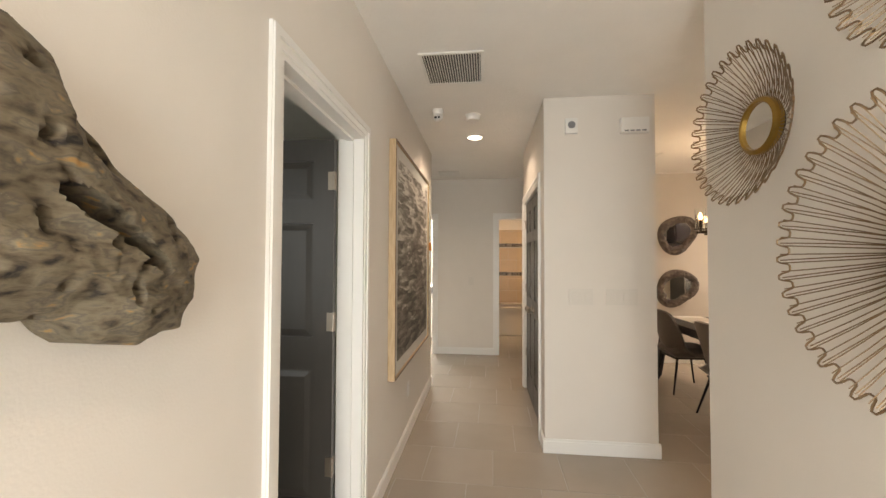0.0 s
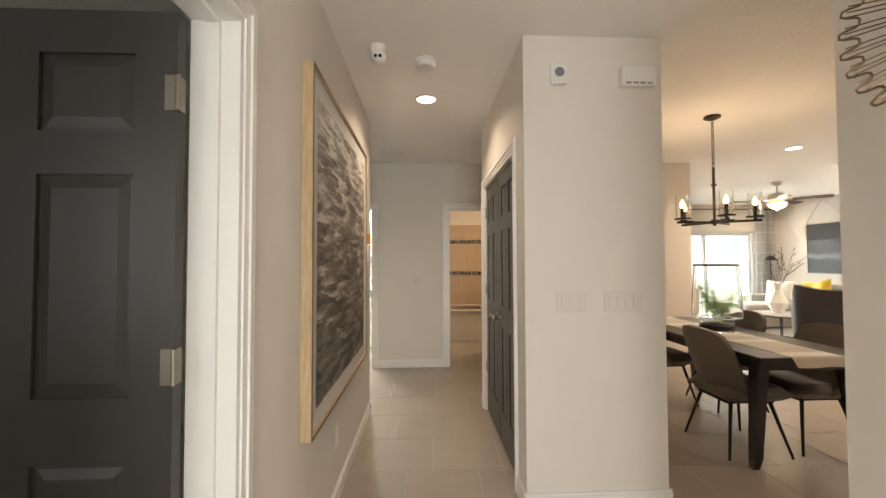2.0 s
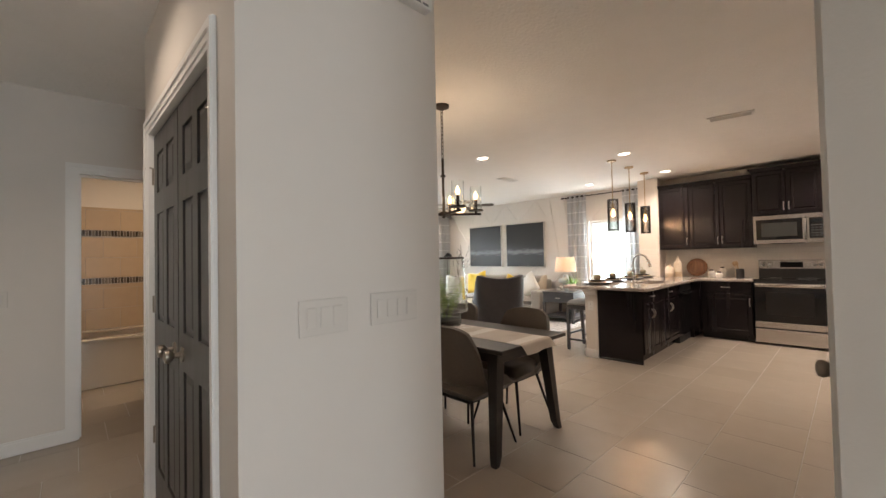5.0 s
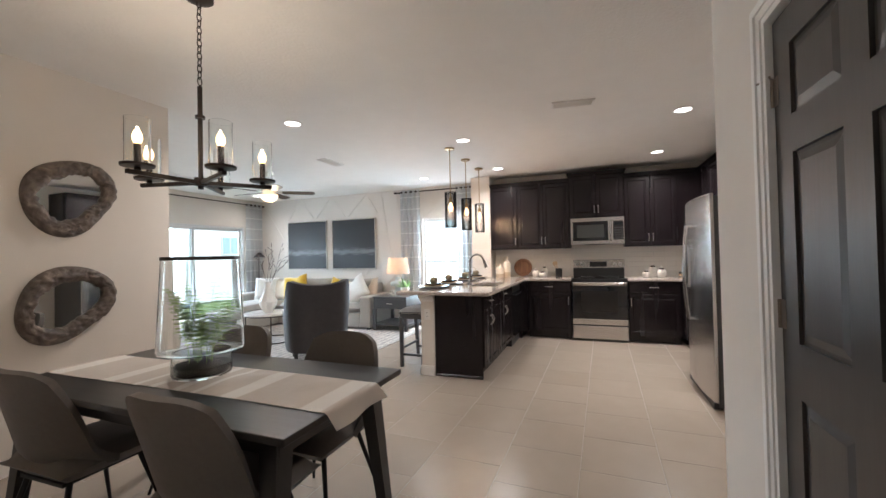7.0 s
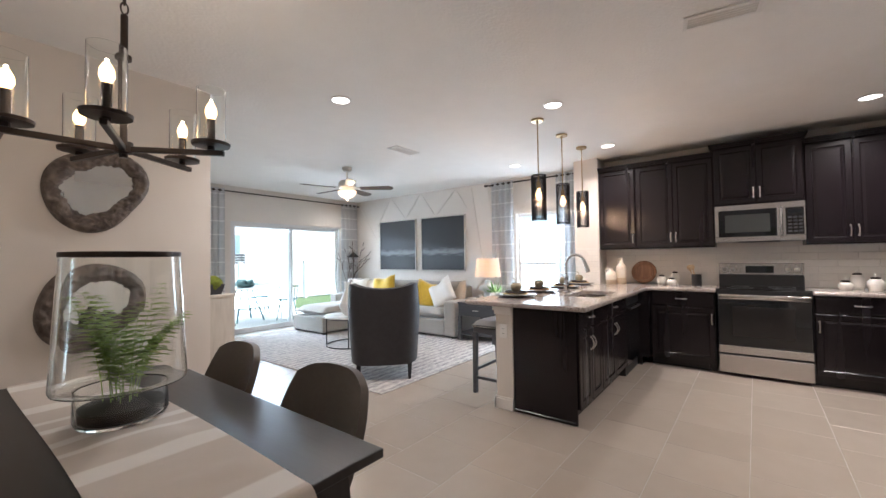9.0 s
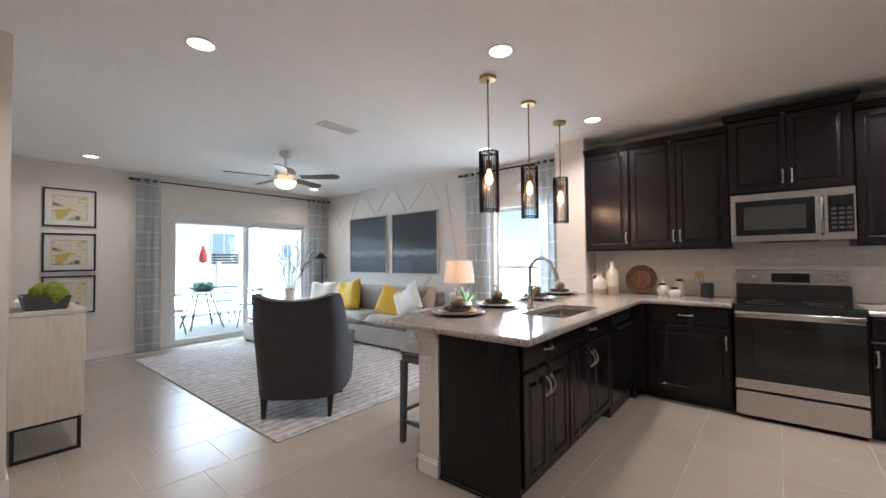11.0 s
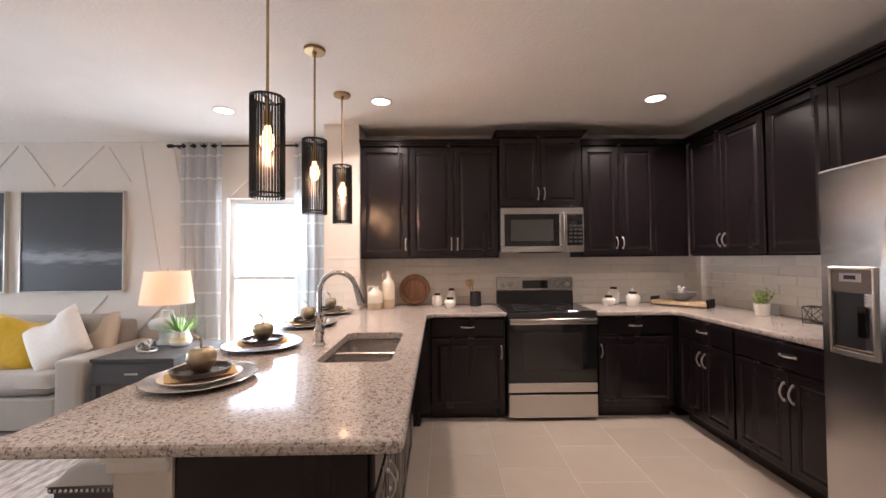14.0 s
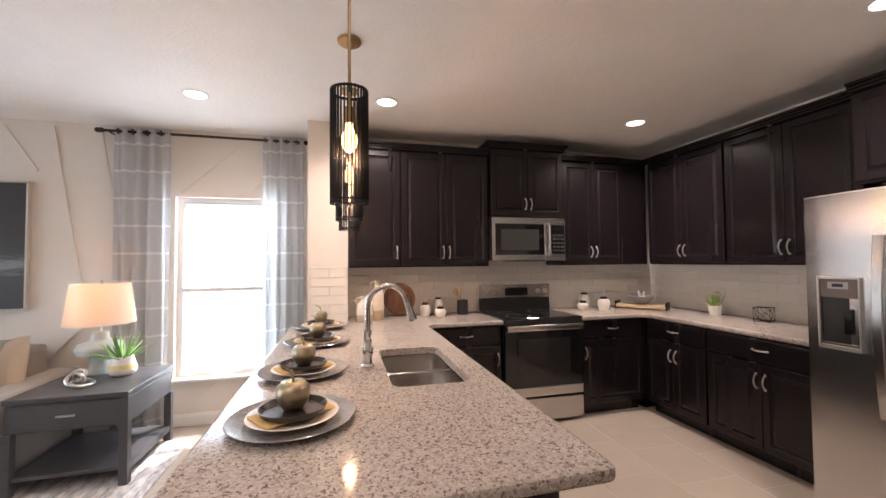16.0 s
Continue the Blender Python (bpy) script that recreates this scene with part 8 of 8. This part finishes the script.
structure("patio_ceiling", box(bm_new(), 3.4, 8.45, 10.001, 13.1, 2.45, 2.6), CEIL, "white covered patio ceiling", "ceiling")
structure("wall_patio_west", box(bm_new(), 3.3, 3.45, 9.96, 13.0, -0.02, 2.449), TRIM, "white patio side wall", "wall")
pc = thing("patio_column", pose(8.30, 12.85, -0.02), "square white patio column", "column")
part("shaft", box(bm_new(), -0.14, 0.14, -0.14, 0.14, 0, 2.469, 0.006), TRIM, pc)
FENCE = mat("white_vinyl", (0.78, 0.78, 0.77), 0.5, grain=0.02, scale=30)
fn = thing("vinyl_fence", pose(-6, 15.9, -0.12), "white vinyl privacy fence behind the lawn", "fence")
for i in range(14):
    x = i * 2.4
    part("post", box(bm_new(), x - 0.06, x + 0.06, -0.06, 0.06, 0, 1.40, 0.004), FENCE, fn)
    part("panel", box(bm_new(), x + 0.061, x + 2.339, -0.02, 0.02, 0.05, 1.33), FENCE, fn)
nh = thing("neighbour_house", pose(2, 26, -0.12), "pale stucco house behind the fence with blue-grey windows", "house")
STUC = mat("pale_stucco", (0.84, 0.82, 0.78), 0.9, grain=0.05, scale=8, bump=0.3, bump_scale=60)
part("wall", box(bm_new(), -12, 24, 0, 9, 0, 5.6), STUC, nh)
bm = bm_new()
r = [bm.verts.new(p) for p in ((-12.5, -0.4, 5.6), (24.5, -0.4, 5.6), (24.5, 9.5, 5.6), (-12.5, 9.5, 5.6), (-7.5, 4.5, 7.8), (19.5, 4.5, 7.8))]
for q in ((0, 1, 5, 4), (1, 2, 5), (2, 3, 4, 5), (3, 0, 4), (0, 3, 2, 1)):
    bm.faces.new([r[i] for i in q])
part("roof", bm, mat("grey_shingle", (0.16, 0.145, 0.13), 0.9, grain=0.3, scale=20, bump=0.5), nh)
BLUEPANE = mat("blue_grey_pane", (0.36, 0.47, 0.58), 0.15)
for x, w, z0, z1 in ((3.2, 1.2, 1.85, 2.95), (9.9, 1.15, 1.85, 2.95), (14.0, 0.45, 1.6, 2.4), (18.5, 1.2, 1.85, 2.95)):
    wd = part("window", box(bm_new(), x - 0.08, x + w + 0.08, -0.03, -0.0005, z0 - 0.08, z1 + 0.08), TRIM, nh)
    part("pane", box(bm_new(), x, x + w / 2 - 0.03, -0.04, -0.0305, z0, z1), BLUEPANE, wd)
    part("pane", box(bm_new(), x + w / 2 + 0.03, x + w, -0.04, -0.0305, z0, z1), BLUEPANE, wd)
um = thing("folded_umbrella", pose(10.75, 24.0, -0.12), "folded red garden umbrella beyond the fence", "umbrella")
part("pole", cyl(bm_new(), 0, 0, 0, 2.28, 0.018, seg=12), ALU, um)
part("canopy", lathe(bm_new(), [(0.02, 2.2), (0.06, 2.1), (0.15, 1.75), (0.17, 1.45), (0.02, 1.36)], seg=16), mat("red_canvas", (0.55, 0.04, 0.03), 0.8, grain=0.1, scale=20), um)
# Made-up tall bench shape in place of indistinct dark things above the fence.
gr = thing("garden_bench", pose(11.95, 24.2, -0.12), "dark slatted bench shape standing in for indistinct dark clutter beyond the fence", "bench")
for x in (-0.62, 0.62):
    part("leg", box(bm_new(), x - 0.04, x + 0.04, -0.25, 0.25, 0.0, 1.2, 0.004), GREYWOOD, gr)
for k in range(4):
    part("seat_slat", box(bm_new(), -0.66, 0.66, -0.26 + 0.13 * k, -0.15 + 0.13 * k, 1.201, 1.23, 0.003), GREYWOOD, gr)
for k in range(4):
    part("back_slat", box(bm_new(), -0.66, 0.66, 0.24, 0.27, 1.29 + 0.14 * k, 1.39 + 0.14 * k, 0.003), GREYWOOD, gr)
for x in (-0.5, 0.5):
    part("back_post", box(bm_new(), x - 0.03, x + 0.03, 0.271, 0.30, 1.0, 1.83, 0.003), GREYWOOD, gr)
ptb = thing("patio_table", pose(6.42, 11.45, -0.02), "round pale patio dining table", "patio table")
TEAL = mat("teal_metal", (0.10, 0.16, 0.155), 0.45, 0.5, grain=0.1, scale=50)
part("tabletop", lathe(bm_new(), [(0, 0.70), (0.73, 0.70), (0.75, 0.715), (0.73, 0.73), (0, 0.73)], seg=44), CONC, ptb)
for a in (45, 135, 225, 315):
    part("leg", tube(bm_new(), [(0.15 * math.cos(radians(a)), 0.15 * math.sin(radians(a)), 0.70), (0.42 * math.cos(radians(a)), 0.42 * math.sin(radians(a)), 0.0)], 0.02, 8), TEAL, ptb)
gb = thing("garden_bowl", pose(6.44, 11.45, 0.712), "teal bowl of decorative balls on the patio table", "bowl")
part("dish", lathe(bm_new(), [(0, 0), (0.12, 0), (0.24, 0.07), (0.25, 0.09), (0.23, 0.08), (0.1, 0.02), (0, 0.02)], seg=30), TEAL, gb, smooth=50)
for i in range(5):
    a = i * 1.256
    bm = bm_new()
    bmesh.ops.create_icosphere(bm, subdivisions=2, radius=0.075, matrix=Matrix.Translation((0.11 * math.cos(a), 0.11 * math.sin(a), 0.115)))
    part("ball", bm, TEAL, gb, smooth=60)
pch = thing("patio_chair", pose(5.72, 10.88, -0.02, 0, 0, 45), "dark metal patio chair with a curved back", "patio chair", "patio chairs")
part("seat", lathe(bm_new(), [(0, 0.43), (0.22, 0.43), (0.23, 0.44), (0.22, 0.455), (0, 0.46)], seg=24), TEAL, pch)
part("back_rail", tube(bm_new(), [(-0.24 * math.cos(t), -0.24 * math.sin(t), 0.74) for t in [(-75 + 15 * i) * math.pi / 180 for i in range(11)]], 0.014, 8), TEAL, pch)
for i in range(5):
    t = radians(-60 + 30 * i)
    part("spindle", tube(bm_new(), [(-0.20 * math.cos(t), -0.20 * math.sin(t), 0.45), (-0.24 * math.cos(t), -0.24 * math.sin(t), 0.74)], 0.007, 6), TEAL, pch)
for a in (45, 135, 225, 315):
    part("leg", tube(bm_new(), [(0.16 * math.cos(radians(a)), 0.16 * math.sin(radians(a)), 0.43), (0.25 * math.cos(radians(a)), 0.25 * math.sin(radians(a)), 0.0)], 0.013, 8), TEAL, pch)
copy_thing(pch, pose(7.10, 10.88, -0.02, 0, 0, 135))
copy_thing(pch, pose(7.10, 12.1, -0.02, 0, 0, 225))
copy_thing(pch, pose(5.72, 12.1, -0.02, 0, 0, -45))

# ---- floor: slab and single tiles ----
slab_ob = structure("floor", box(bm_new(), -3.7, 8.45, -1.9, 9.954, -0.2, -0.0016), GROUT, "grey-beige porcelain floor tiles with pale joints, laid in a third bond", "floor")
T, GAP = 0.457, 0.0032


def tile_mesh():
    bm = bm_new()
    h, b = (T - GAP) / 2, 0.0015
    lo = [bm.verts.new((p * h, q * h, -0.0034)) for p, q in ((-1, -1), (1, -1), (1, 1), (-1, 1))]
    mi = [bm.verts.new((p * h, q * h, -b)) for p, q in ((-1, -1), (1, -1), (1, 1), (-1, 1))]
    hi = [bm.verts.new((p * (h - b), q * (h - b), 0)) for p, q in ((-1, -1), (1, -1), (1, 1), (-1, 1))]
    for a, c in ((lo, mi), (mi, hi)):
        for k in range(4):
            bm.faces.new((a[k], a[(k + 1) % 4], c[(k + 1) % 4], c[k]))
    bm.faces.new(hi)
    bmesh.ops.recalc_face_normals(bm, faces=bm.faces)
    me = bpy.data.meshes.new("floor_tile")
    bm.to_mesh(me)
    bm.free()
    me.materials.append(TILE)
    return me


tm = tile_mesh()
GRID = pose(0.03, 3.272, 0, 0, 0, -1.15)
near, far_ = [], []
for r in range(-13, 16):
    for c in range(-11, 21):
        q = GRID @ Matrix.Translation(((c + 0.5) * T + ((r * T * 0.36) % T), (r + 0.5) * T, 0))
        x, y = q.translation.x, q.translation.y
        if not (-3.5 < x < 8.3 and -1.75 < y < 9.75):
            continue
        if x < -0.6 and not (4.6 < y < 6.4) and not (y > 6.2 and x > -2) and y < 9:
            continue
        if 0.9 < x < 1.3 and 3.5 < y < 4.7 or (1.45 < x < 3.2 and y < 1.8) or (x > 7.9 and y < 4.4):
            continue
        if (x < 0.0 and y > 6.6 and not -2 < x) or (1.5 < x < 3.3 and y > 6.35):
            continue
        (near if (-0.6 < x < 7.7 and 0.9 < y < 6.2 and len(near) < 300) else far_).append(q)
for q in near:
    ob = new("floor_tile", tm)
    ob.parent, ob.matrix_basis = slab_ob, q
h = (T - GAP) / 2
vs, fs = [], []
for q in far_:
    n = len(vs)
    vs += [tuple(q @ Vector((p * h, s * h, z))) for z in (-0.0034, 0) for p, s in ((-1, -1), (1, -1), (1, 1), (-1, 1))]
    fs += [(n + 4, n + 5, n + 6, n + 7)] + [(n + k, n + (k + 1) % 4, n + 4 + (k + 1) % 4, n + 4 + k) for k in range(4)]
me = bpy.data.meshes.new("floor_tile_field")
me.from_pydata(vs, [], fs)
me.materials.append(TILE)
ob = tagged(new("floor_tile_field", me), kind="stuff")
ob.parent = slab_ob
